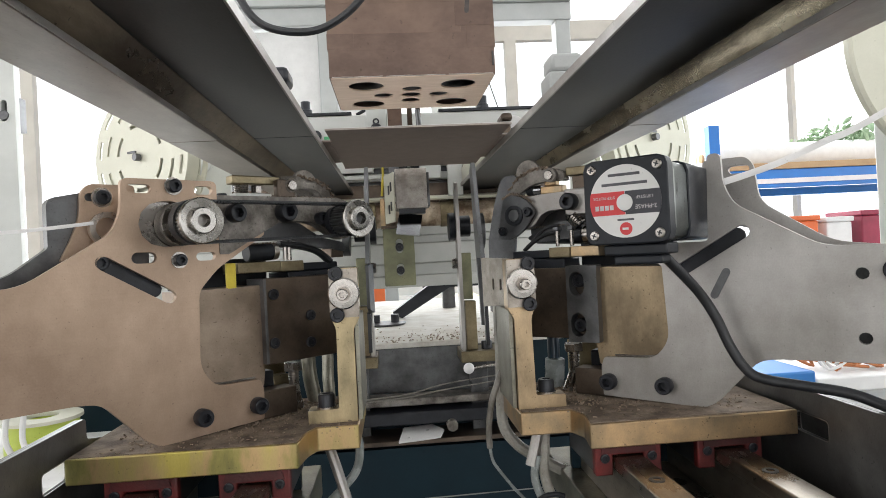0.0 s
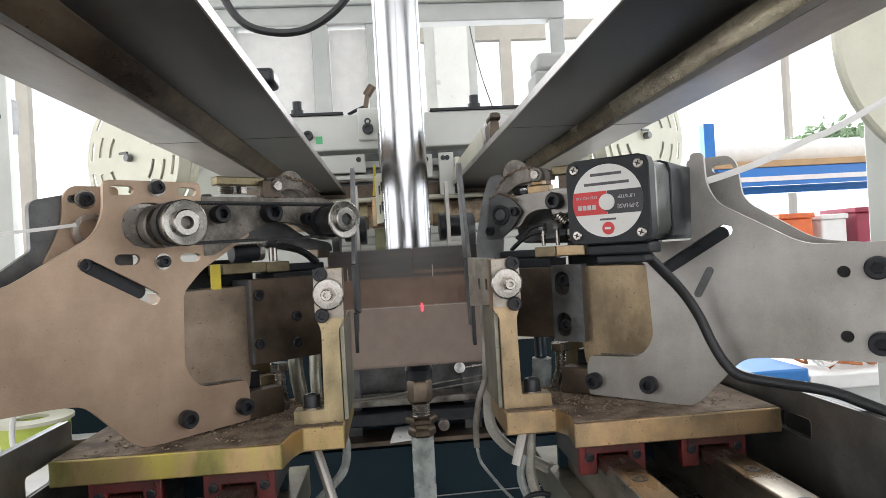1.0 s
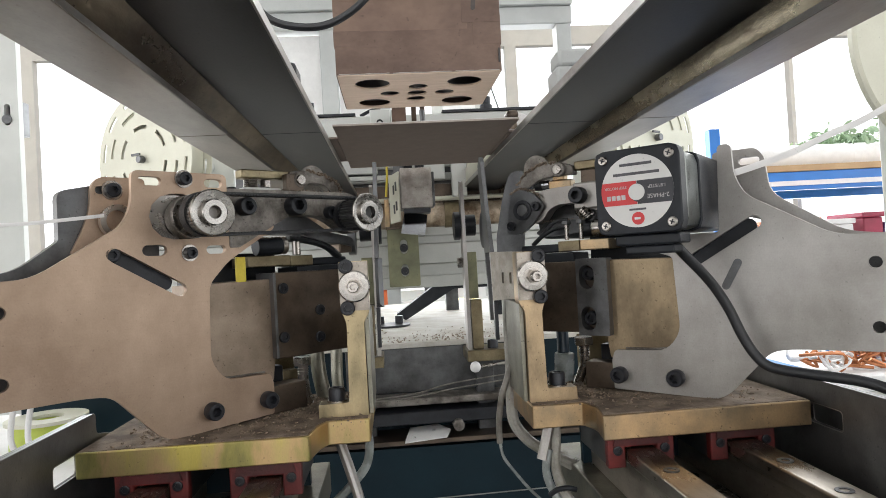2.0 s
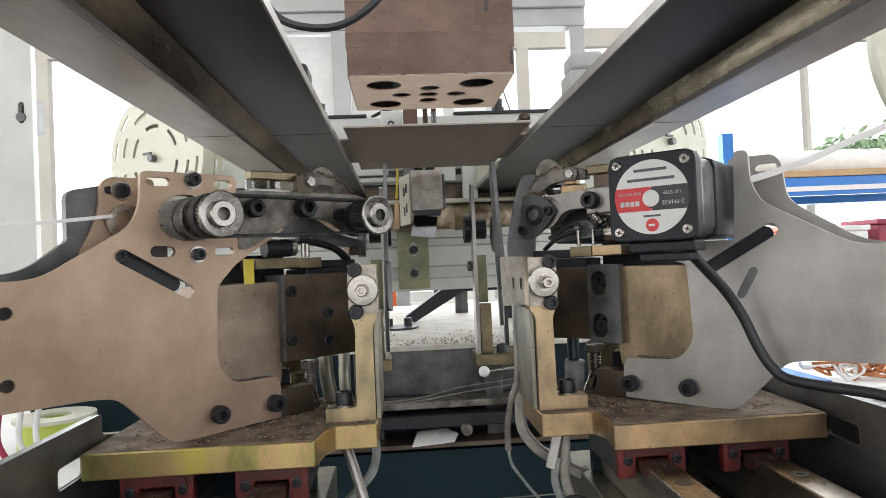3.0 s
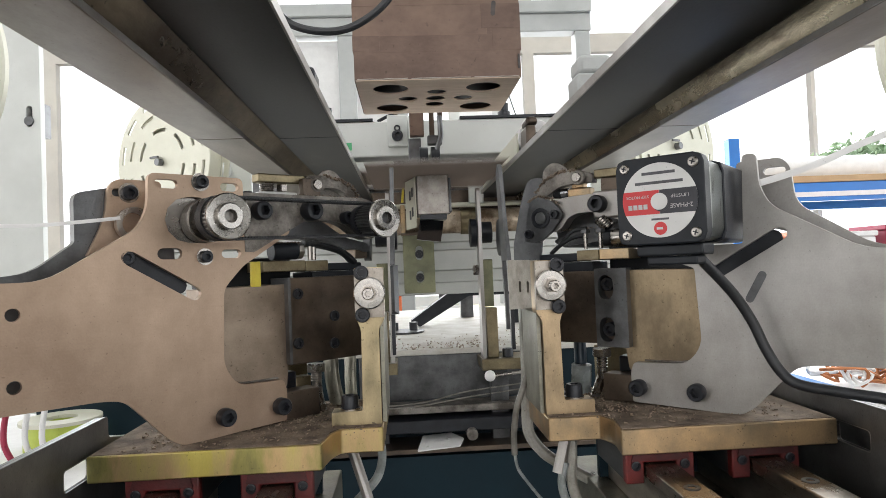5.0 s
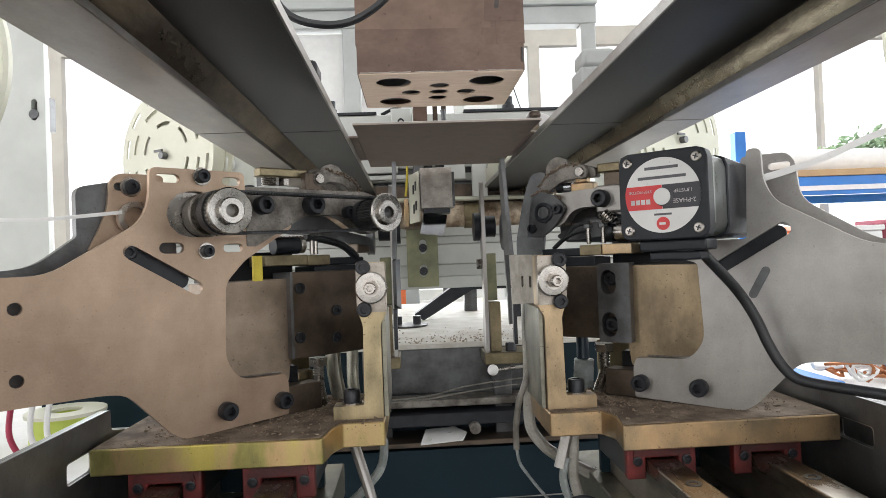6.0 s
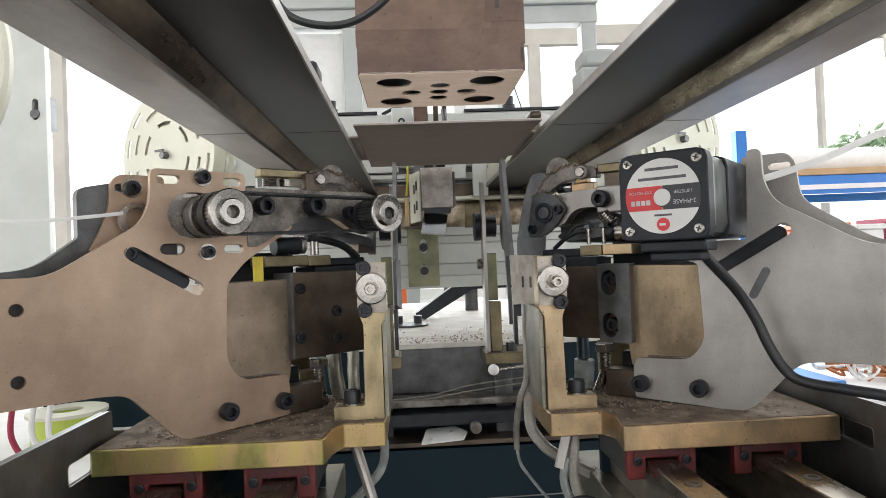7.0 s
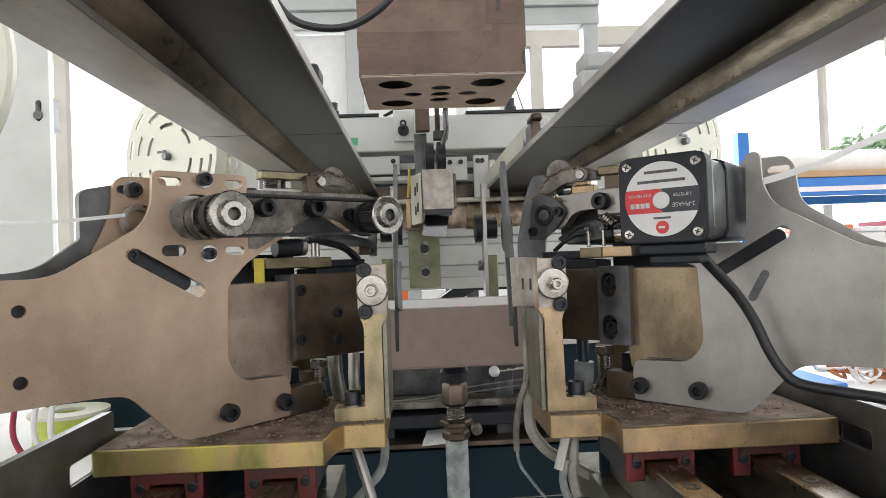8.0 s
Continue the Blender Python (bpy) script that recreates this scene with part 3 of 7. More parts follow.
def folding_unit(side):
    steel = STEEL_BROWN_REFLECT if side > 0 else STEEL_GREY
    colour = "brown-reflection brushed" if side > 0 else "grey brushed"
    t = thing("folding_unit", colour + " steel corner folding unit bolted on a plated base", "machine unit", place_of(side), "corner folding units")
    pl = part("side_plate", side_plate(side, steel), steel, t, "slotted laser-cut steel plate", bevel=0.0006)
    part("rear_plate", rear_plate(side), steel, t, bevel=0.0005)
    part("back_cover", ubox(side, -0.175, -0.066, -0.030, -0.026, 0.046, 0.116), STEEL_DARK, t, "dark inner cover")
    if side > 0:
        part("inner_cover", ubox(side, -0.030, -0.001, -0.0240, -0.0205, 0.1285, 0.1490), STEEL_DARK, t, "dark cover behind the slots")
        part("bearing_housing", rod(bmesh.new(), P(side, 0.006, -0.016, 0.1645), P(side, 0.006, -0.0055, 0.1645), 0.023, 40), ZINC, t, "bright bearing housing")
    # cylinder body seen in the plate's cut-out, and the foot block behind the bolts
    mm = 0.001
    pts = [(17, 28), (82, 28, 3), (84, 44, 2), (84, 113, 2), (17, 112)]
    outline = rounded([tuple(side * v * mm if i == 0 else v * mm for i, v in enumerate(p)) for p in pts], 0.001)
    part("cylinder_body", plate(bmesh.new(), outline, [], 0.0058, 0.045), CYL_PALE if side > 0 else CYL_GOLD, t, "brown-gold machined cylinder body", bevel=0.0008)
    bm = bmesh.new()
    tube(bm, [P(side, p[0] - (0.0 if side > 0 else 0.0060), *p[1:]) for p in ((0.0290, -0.0054, 0.110), (0.0272, -0.0054, 0.057), (0.0298, -0.0054, 0.0455), (0.0390, -0.0054, 0.0382), (0.074, -0.0054, 0.0372))], 0.0008, 6)
    part("gasket", bm, GRIMY, t, "thin rusty joint line")
    part("foot_block", ubox(side, 0.012, 0.1130 if side > 0 else 0.1065, -0.024, -0.0055, 0.001, 0.024), BROWN_STEEL, t, bevel=0.001)
    part("clamp_block", ubox(side, *((0.0860, 0.1030) if side > 0 else (0.0805, 0.0995)), -0.0400, -0.0255, 0.0005, 0.0370), BLACK_OX, t, bevel=0.0015)
    for u, z in ((0.0250, 0.0155), (0.0720, 0.0155)):
        bolt(t, P(side, u, 0.0, z), (0, -1, 0), 0.0068, 0.0085)
    for u, z, r in ((0.0115, 0.193, 0.005), (0.0135, 0.137, 0.0045)):
        if side > 0:
            bolt(t, P(side, u, 0.001, z), (0, -1, 0), r, 0.005)
            washer(t, P(side, u, 0.0, z), (0, -1, 0), r + 0.0018)
    if side > 0:
        bolt(t, P(side, -0.028, -0.035, 0.187), (0, -1, 0), 0.0055, 0.005)
        washer(t, P(side, -0.028, -0.036, 0.187), (0, -1, 0), 0.0075)
        # upright end is a cover; the sloping dark run paints shaded inner steel
        outline = rounded([(-0.170, 0.100), (-0.170, 0.122), (-0.092, 0.129, 0.012), (-0.064, 0.150), (-0.064, 0.186, 0.006), (-0.030, 0.193, 0.004), (-0.030, 0.100)], 0.002)
        part("dark_cover", plate(bmesh.new(), outline, [], 0.0412, 0.052), STEEL_DARK, t, "dark sheet cover, its sloping run standing for shaded inner steel", bevel=0.0015)
    if side > 0:
        bolt(t, P(side, -0.041, -0.004, 0.1375), (0, -1, 0), 0.0052, 0.004, BLACK_OX)
    if side > 0:
        pins = [(-0.034, 0.134), (-0.003, 0.1155)]
    else:
        pins = [(-0.0350, 0.1341), (0.0120, 0.1058)]
    bm = bmesh.new()
    cu, cz = (pins[0][0] + pins[1][0]) / 2, (pins[0][1] + pins[1][1]) / 2
    ln = math.hypot(pins[1][0] - pins[0][0], pins[1][1] - pins[0][1])
    tilt = math.degrees(math.atan2(pins[1][1] - pins[0][1], pins[1][0] - pins[0][0]))
    plate(bm, slot(side * cu, cz, ln + 0.010, 0.013, side * tilt), [], 0.0062, 0.0095)
    part("tension_link", bm, BLACK_OX, t, "flat dark tension link", bevel=0.0006)
    if side < 0:
        # thin dark strip laid on as the soft shadow across the plate
        part("shadow_strip", plate(bmesh.new(), slot(-(-0.0215), 0.0975, 0.026, 0.006, side * -62), [], -0.0008, 0.0), STEEL_DARK, t, "dark strip painted as a soft shadow on the plate")

    # cantilever bar to the roller, and the dark hood under it
    def outline_of(points, r=0.0015):
        return rounded([tuple(side * v * mm if i == 0 else v * mm for i, v in enumerate(p)) for p in points], r)

    if side > 0:
        pts = [(46, 187), (164, 187, 5), (180, 180, 8), (182, 160, 8), (170, 149, 6), (158, 152, 5), (141, 163, 6), (130, 166, 6), (102, 166, 6), (83, 156, 4), (54, 140), (46, 140)]
        n0, n1, heads = -0.014, 0.001, [(0.0590, 0.1725, 0.0075), (0.1045, 0.1738, 0.0085), (0.1410, 0.1685, 0.0058)]
    else:
        pts = [(70, 184), (93, 184), (142, 183, 5), (160, 181, 4), (184, 180, 8), (188, 160, 8), (160, 150, 3), (151, 154, 6), (145, 163, 6), (135, 167, 6), (121, 167), (96, 158, 4), (70, 156)]
        n0, n1, heads = -0.044, -0.030, [(0.1110, 0.1730, 0.0078)]
    part("arm", plate(bmesh.new(), outline_of(pts), [], -n1, -n0), GRIMY if side > 0 else STEEL_GREY, t, "dusty cantilever arm", bevel=0.0008)
    n = n1
    if side < 0:
        part("arm_clamp", ubox(side, 0.070, 0.118, n1 + 0.0002, n1 + 0.004, 0.1600, 0.1850), STEEL_GREY, t, "rounded clamp on the arm", bevel=0.003)
        n = n1 + 0.004
    for u, z, r in heads:
        bolt(t, P(side, u, n, z), (0, -1, 0), r, r * 1.3)
    if side > 0:
        hood = [(86, 156), (105, 166, 5), (128, 167, 6), (142, 158, 6), (153, 152, 4), (178, 147, 4), (180, 138, 4), (168, 141), (143, 143, 4), (124, 150, 4), (101, 151, 3)]
        part("under_guard", plate(bmesh.new(), outline_of(hood), [], 0.0155, 0.034), STEEL_DARK, t, "dark rounded hood under the arm", bevel=0.001)
        part("hood_foot", ubox(side, 0.166, 0.180, -0.036, -0.020, 0.1330, 0.1440), BROWN_STEEL, t, bevel=0.001)
    else:
        pts = [(96, 157), (150, 152, 8), (170, 142, 6), (160, 137, 6), (120, 140, 10), (100, 146, 5)]
        part("under_guard", plate(bmesh.new(), outline_of(pts), [], 0.046, 0.050), STEEL_DARK, t, bevel=0.0006)

    # lever, spring and hooked clamp on top of the arm
    if side > 0:
        dn = -0.018
        lev = part("top_lever", ubox(side, 0.069, 0.114, dn - 0.012, dn, 0.1990, 0.2065), CHROMATE_DULL, t, "grimy plated lever", bevel=0.0012)
        hook = [(112, 199), (114, 207, 3), (130, 208, 5), (150, 204, 6), (162, 199, 5), (169, 188, 3), (158, 187), (153, 194, 3), (145, 197, 4), (133, 197, 3), (124, 191)]
        pin, disc, dust = (0.121, 0.1985), (0.150, 0.2030), ((0.132, 0.2075), (0.150, 0.2040), (0.162, 0.1990), (0.169, 0.1890))
        part("hinge_block", ubox(side, 0.107, 0.1245, dn, dn + 0.0075, 0.1880, 0.2035), BROWN_STEEL, t, "dirty hinge block", bevel=0.001)
        part("spring", tube(bmesh.new(), spiral(P(side, 0.0800, dn - 0.006, 0.1918), P(side, 0.0800, dn - 0.006, 0.1988), 0.0055, 4.5), 0.0008, 6, 1), ZINC, t, "bright coil spring")
        part("spring_seat", ubox(side, 0.072, 0.106, dn - 0.013, dn - 0.001, 0.1872, 0.1916), PAINT, t, "pale spring seat", bevel=0.0008)
        part("lever_nut", rod(bmesh.new(), P(side, 0.094, dn - 0.006, 0.1918), P(side, 0.094, dn - 0.006, 0.1988), 0.0048, 6), ZINC, t)
        bolt(t, P(side, 0.062, dn - 0.006, 0.1872), (0, 0, 1), 0.0042, 0.004)
    else:
        dn = -0.040
        lev = part("top_lever", ubox(side, 0.096, 0.1225, dn - 0.012, dn - 0.002, 0.1985, 0.2070), CHROMATE_DULL, t, "grimy plated lever", bevel=0.0012)
        hook = [(182, 189, 4), (173, 201, 8), (154, 208, 8), (134, 208, 5), (122, 203, 4), (122, 195, 2), (139, 196, 4), (157, 194, 6), (167, 188, 3), (176, 183)]
        pin, disc, dust = (0.135, 0.2005), (0.170, 0.2075), ((0.140, 0.2085), (0.155, 0.2080), (0.172, 0.2010), (0.182, 0.1900))
        part("brass_block", ubox(side, 0.127, 0.150, -0.054, dn - 0.003, 0.1838, 0.1915), BRASSY, t, "gold-plated swivel block", bevel=0.001)
        part("brass_neck", ubox(side, 0.134, 0.146, -0.053, dn - 0.004, 0.1917, 0.1970), BRASSY, t, bevel=0.0008)
        part("bright_nut", rod(bmesh.new(), P(side, 0.1502, -0.047, 0.1885), P(side, 0.1585, -0.047, 0.1885), 0.0046, 24), CHROME, t, "bright round nut")
        part("nut_boot", rod(bmesh.new(), P(side, 0.1587, -0.047, 0.1890), P(side, 0.1660, -0.047, 0.1890), 0.0052, 20), RUBBER, t)
        part("lever_foot", ubox(side, 0.094, 0.1160, dn - 0.012, dn - 0.002, 0.1850, 0.1983), BROWN_STEEL, t, bevel=0.001)
    part("hook", plate(bmesh.new(), outline_of(hook), [], -dn - 0.002, -dn + 0.009), GRIMY, lev, "dust-caked curved hook", bevel=0.001)
    part("hinge_pin", rod(bmesh.new(), P(side, pin[0], dn + 0.0022, pin[1]), P(side, pin[0], dn + 0.0098, pin[1]), 0.0045), ZINC, lev, "bright pin end")
    part("pin_collar", rod(bmesh.new(), P(side, pin[0], dn + 0.0021, pin[1]), P(side, pin[0], dn + 0.0078, pin[1]), 0.0068), GRIMY, lev)
    part("dust_crust", crust([P(side, u, dn + 0.002, z) for u, z in dust], 0.0017, 170), DUST, lev, "caked paper dust")
    part("felt_disc", rod(bmesh.new(), P(side, disc[0], dn - 0.020, disc[1]), P(side, disc[0], dn - 0.016, disc[1]), 0.0135, 28), GRIMY, t, "round grey disc behind the hook")
    part("dust_ridge", crust([P(side, 0.09 + 0.011 * i, n1 - 0.004, pts[1][1] * mm + 0.0002 if side < 0 else 0.1872) for i in range(8)], 0.0010, 90), DUST, t, "dust along the arm")

    # shelf under the arm with an air tube and bent pipe
    if side > 0:
        part("shelf", ubox(side, 0.0640, 0.1040, -0.034, -0.006, 0.1235, 0.1325), CHROMATE_DULL, t, "plated shelf block", bevel=0.0008)
        part("shelf_end", ubox(side, 0.1044, 0.1270, -0.034, -0.0065, 0.1230, 0.1320), CHROMATE_DULL, t, "plated shelf end", bevel=0.0008)
        part("yellow_end", ubox(side, 0.0540, 0.0620, -0.009, -0.0055, 0.1120, 0.1325), YELLOW, t, "bright yellow plated end", bevel=0.0006)
        part("air_tube", rod(bmesh.new(), P(side, 0.077, -0.016, 0.1405), P(side, 0.1005, -0.016, 0.1410), 0.0075), BLACK_PLASTIC, t, "black tube with a worn white end")
        part("tube_band", rod(bmesh.new(), P(side, 0.1008, -0.016, 0.1410), P(side, 0.1055, -0.016, 0.1412), 0.0074), ZINC, t, "bright tube end")
        part("tube_dust", crust([P(side, 0.079 + 0.006 * i, -0.013, 0.1475) for i in range(5)], 0.0010, 60), DUST, t, "dust on the tube")
        bm = tube(bmesh.new(), [P(side, *p) for p in ((0.107, -0.014, 0.1470), (0.122, -0.013, 0.1455), (0.140, -0.013, 0.1415), (0.151, -0.014, 0.1365), (0.160, -0.016, 0.1300))], 0.0030, 10, 6, 1.8)
        part("hose", bm, RUBBER, t, "flat black cable")
        part("tape_guide_ring", lathe(bmesh.new(), [(0.0085, 0), (0.0125, 0), (0.0125, 0.006), (0.0085, 0.006), (0.0085, 0)], 32, along(P(side, -0.028, -0.030, 0.163), P(side, -0.028, 0.0, 0.163))), ZINC, t, "bright tape guide ring")
    else:
        part("shelf", ubox(side, 0.0780, 0.1050, -0.034, -0.006, 0.1225, 0.1318), BRASSY, t, "gold-plated shelf block", bevel=0.0008)
        part("shelf_end", ubox(side, 0.1054, 0.1262, -0.034, -0.006, 0.1222, 0.1316), CHROMATE_DULL, t, "plated shelf end", bevel=0.0008)
        part("air_tube", rod(bmesh.new(), P(side, 0.068, -0.030, 0.1420), P(side, 0.1010, -0.030, 0.1420), 0.0082), ZINC, t, "bright metal air cylinder")
        part("tube_collar", rod(bmesh.new(), P(side, 0.1012, -0.030, 0.1420), P(side, 0.1120, -0.030, 0.1420), 0.0076), BLACK_OX, t)
        part("worm", tube(bmesh.new(), spiral(P(side, 0.1035, -0.028, 0.1515), P(side, 0.1120, -0.028, 0.1600), 0.0052, 5), 0.0013, 6, 1), ZINC, t, "coiled clamp")
        part("worm_core", rod(bmesh.new(), P(side, 0.1035, -0.028, 0.1515), P(side, 0.1120, -0.028, 0.1600), 0.0045), BLACK_OX, t)
        for dz in (0.0, 0.006):
            part("hose", tube(bmesh.new(), [P(side, *p) for p in ((0.128, -0.034, 0.1460 + dz), (0.142, -0.032, 0.1440 + dz), (0.155, -0.030, 0.1370), (0.164, -0.030, 0.1300))], 0.0020, 10), RUBBER, t)
        part("drive_barrel", rod(bmesh.new(), P(side, 0.088, -0.066, 0.150), P(side, 0.166, -0.066, 0.154), 0.018, 32), STEEL_DARK, t, "dark barrel under the arm")
        for z in (0.1055, 0.0545):
            bolt(t, P(side, -0.1345, 0.0, z), (0, -1, 0), 0.0080, 0.009)
    for u in ((0.1120, 0.1160) if side > 0 else (0.1195, 0.1055)):
        part("stud", rod(bmesh.new(), P(side, u, -0.012, 0.1325), P(side, u, -0.012, 0.1480), 0.0020), ZINC, t)
        part("stud_nut", rod(bmesh.new(), P(side, u, -0.012, 0.1465), P(side, u, -0.012, 0.1500), 0.0045 if side < 0 else 0.0030, 6), STEEL_DARK, t)
    part("dark_backing", ubox(side, 0.026, 0.112, -0.056, -0.046, 0.112, 0.136), BLACK_PLASTIC, t, "dark backing")
    part("dark_valve", ubox(side, 0.114, 0.172, -0.046, -0.012, 0.104, 0.1215 if side < 0 else 0.1225), BLACK_PLASTIC, t, "dark blue-black valve block", bevel=0.001)
    part("valve_top", ubox(side, 0.128 if side < 0 else 0.1145, 0.170, -0.044, -0.016, 0.1217 if side < 0 else 0.1226, 0.1295), BLACK_PLASTIC, t, bevel=0.0015)
    # pipes and hoses behind the bracket
    if side > 0:
        nut, hose = (0.1135, 0.0362, 0.0434), ((0.1140, 0.037), (0.1146, 0.030), (0.1165, 0.016), (0.1208, 0.0015))
        part("curved_guide", tube(bmesh.new(), [P(side, *p) for p in ((0.1435, -0.034, 0.0460), (0.1430, -0.032, 0.030), (0.1437, -0.030, 0.016), (0.1460, -0.028, 0.0008))], 0.0095, 14, 6, 0.55), CHEEK, t, "pale green curved guide")
        part("curved_guide", tube(bmesh.new(), [P(side, *p) for p in ((0.1668, -0.036, 0.0460), (0.1655, -0.034, 0.034), (0.1635, -0.032, 0.020), (0.1630, -0.030, 0.0008))], 0.0075, 14, 6, 0.55), CHEEK, t, "pale green curved guide")
        part("rear_block", ubox(side, 0.096, 0.127, -0.056, -0.046, 0.0005, 0.0405), CHROMATE_DULL, t, "gold-plated rear block", bevel=0.001)
        part("side_rib", ubox(side, 0.1035, 0.1195, -0.040, -0.0285, 0.0005, 0.0310), CHROMATE_DULL, t, "gold-plated side block", bevel=0.001)
    else:
        nut, hose = (0.1090, 0.0378, 0.0452), ((0.1088, 0.038), (0.1095, 0.030), (0.1110, 0.020), (0.1190, 0.0015))
        part("clear_pipe", rod(bmesh.new(), P(side, 0.1395, -0.030, 0.0006), P(side, 0.1375, -0.030, 0.0268), 0.0092), TUBE_CLEAR, t, "cloudy plastic pipe")
        part("pipe_collar", rod(bmesh.new(), P(side, 0.1385, -0.030, 0.0270), P(side, 0.1390, -0.031, 0.0475), 0.0056), BLUE_DARK, t, "dark blue push-in collar")
        part("rear_block", ubox(side, 0.100, 0.134, -0.070, -0.050, 0.0005, 0.0420), CHROMATE_DULL, t, bevel=0.001)
    part("fitting_nut", rod(bmesh.new(), P(side, nut[0], -0.011, nut[1]), P(side, nut[0], -0.011, nut[2]), 0.0086, 6), ZINC, t, "bright hexagonal nut")
    part("braided_hose", tube(bmesh.new(), [P(side, u, -0.011 - 0.004 * i / 3, z) for i, (u, z) in enumerate(hose)], 0.0043, 12), ZINC, t, "ribbed steel hose")
    for i in range(4):
        a, b2 = Vector(P(side, hose[0][0], -0.011, hose[0][1])), Vector(P(side, hose[1][0], -0.0123, hose[1][1]))
        q = a.lerp(b2, 0.2 + 0.33 * i)
        part("hose_ring", lathe(bmesh.new(), [(0.0042, -0.0006), (0.0049, 0.0), (0.0042, 0.0006)], 20, Matrix.Translation(q)), ZINC, t)
    return t


def crust(points, r, count):
    """Clumps of dust strewn along a line."""
    rng, bm = random.Random(int(points[0].x * 1e5) + count), bmesh.new()
    for _ in range(count):
        i = rng.randrange(len(points) - 1)
        p = points[i].lerp(points[i + 1], rng.random()) + Vector((rng.uniform(-r, r), rng.uniform(-r, r), rng.uniform(-r * 0.5, r)))
        s = rng.uniform(0.25, 0.8) * r
        m = Matrix.Translation(p) @ Euler([rng.uniform(0, 6) for _ in range(3)]).to_matrix().to_4x4()
        lathe(bm, [(0, -s), (s * rng.uniform(0.6, 1.2), -s * 0.2), (s * 0.7, s * 0.6), (0, s)], 5, m)
    return bm


LEFT, RIGHT = folding_unit(1), folding_unit(-1)


def pusher(side):
    """The ram at the box's corner; it slides along its unit's plate."""
    t = thing("corner_pusher", "dark oxidised steel corner pusher held by socket bolts", "machine part", place_of(side), "corner pushers")
    if side > 0:
        part("ram", ubox(side, 0.084, 0.158, -0.030, -0.002, 0.046, 0.118), BROWN_STEEL, t, bevel=0.001)
        # thin strip standing in for the highlight on the ram's edge
        part("edge_highlight", ubox(side, 0.0825, 0.0850, -0.028, 0.0005, 0.047, 0.118), STEEL_DARK, t, "bright highlit edge")
        for u, z in ((0.0925, 0.1045), (0.128, 0.0835), (0.0915, 0.0635), (0.127, 0.060)):
            bolt(t, P(side, u, -0.0025, z), (0, -1, 0), 0.0046, 0.003)
    else:
        holes = [slot(-0.0967, 0.0990, 0.021, 0.0135, 90), slot(-0.0967, 0.0630, 0.021, 0.0135, 90)]
        outline = rounded([(-0.078, 0.048), (-0.078, 0.115), (-0.1065, 0.115), (-0.1065, 0.048)], 0.001)
        part("slotted_block", plate(bmesh.new(), outline, holes, -0.003, 0.010), STEEL_DARK, t, "dark block with two slots", bevel=0.0008)
        part("ram", ubox(side, 0.072, 0.152, -0.034, -0.011, 0.049, 0.113), BROWN_STEEL, t, bevel=0.001)
        for z in (0.1015, 0.0625):
            bolt(t, P(side, 0.0967, -0.009, z), (0, -1, 0), 0.0060, 0.008)
    if side > 0:
        part("piston", ubox(side, 0.050, 0.0825, -0.040, -0.014, 0.060, 0.096), BLACK_OX, t, bevel=0.002)
    else:
        part("piston", ubox(side, 0.040, 0.0775, -0.032, -0.0066, 0.070, 0.104), TAPE_DARK, t, "dark oily piston block", bevel=0.0012)
    return t


PUSHERS = [pusher(1), pusher(-1)]

# ---- base carriages ----


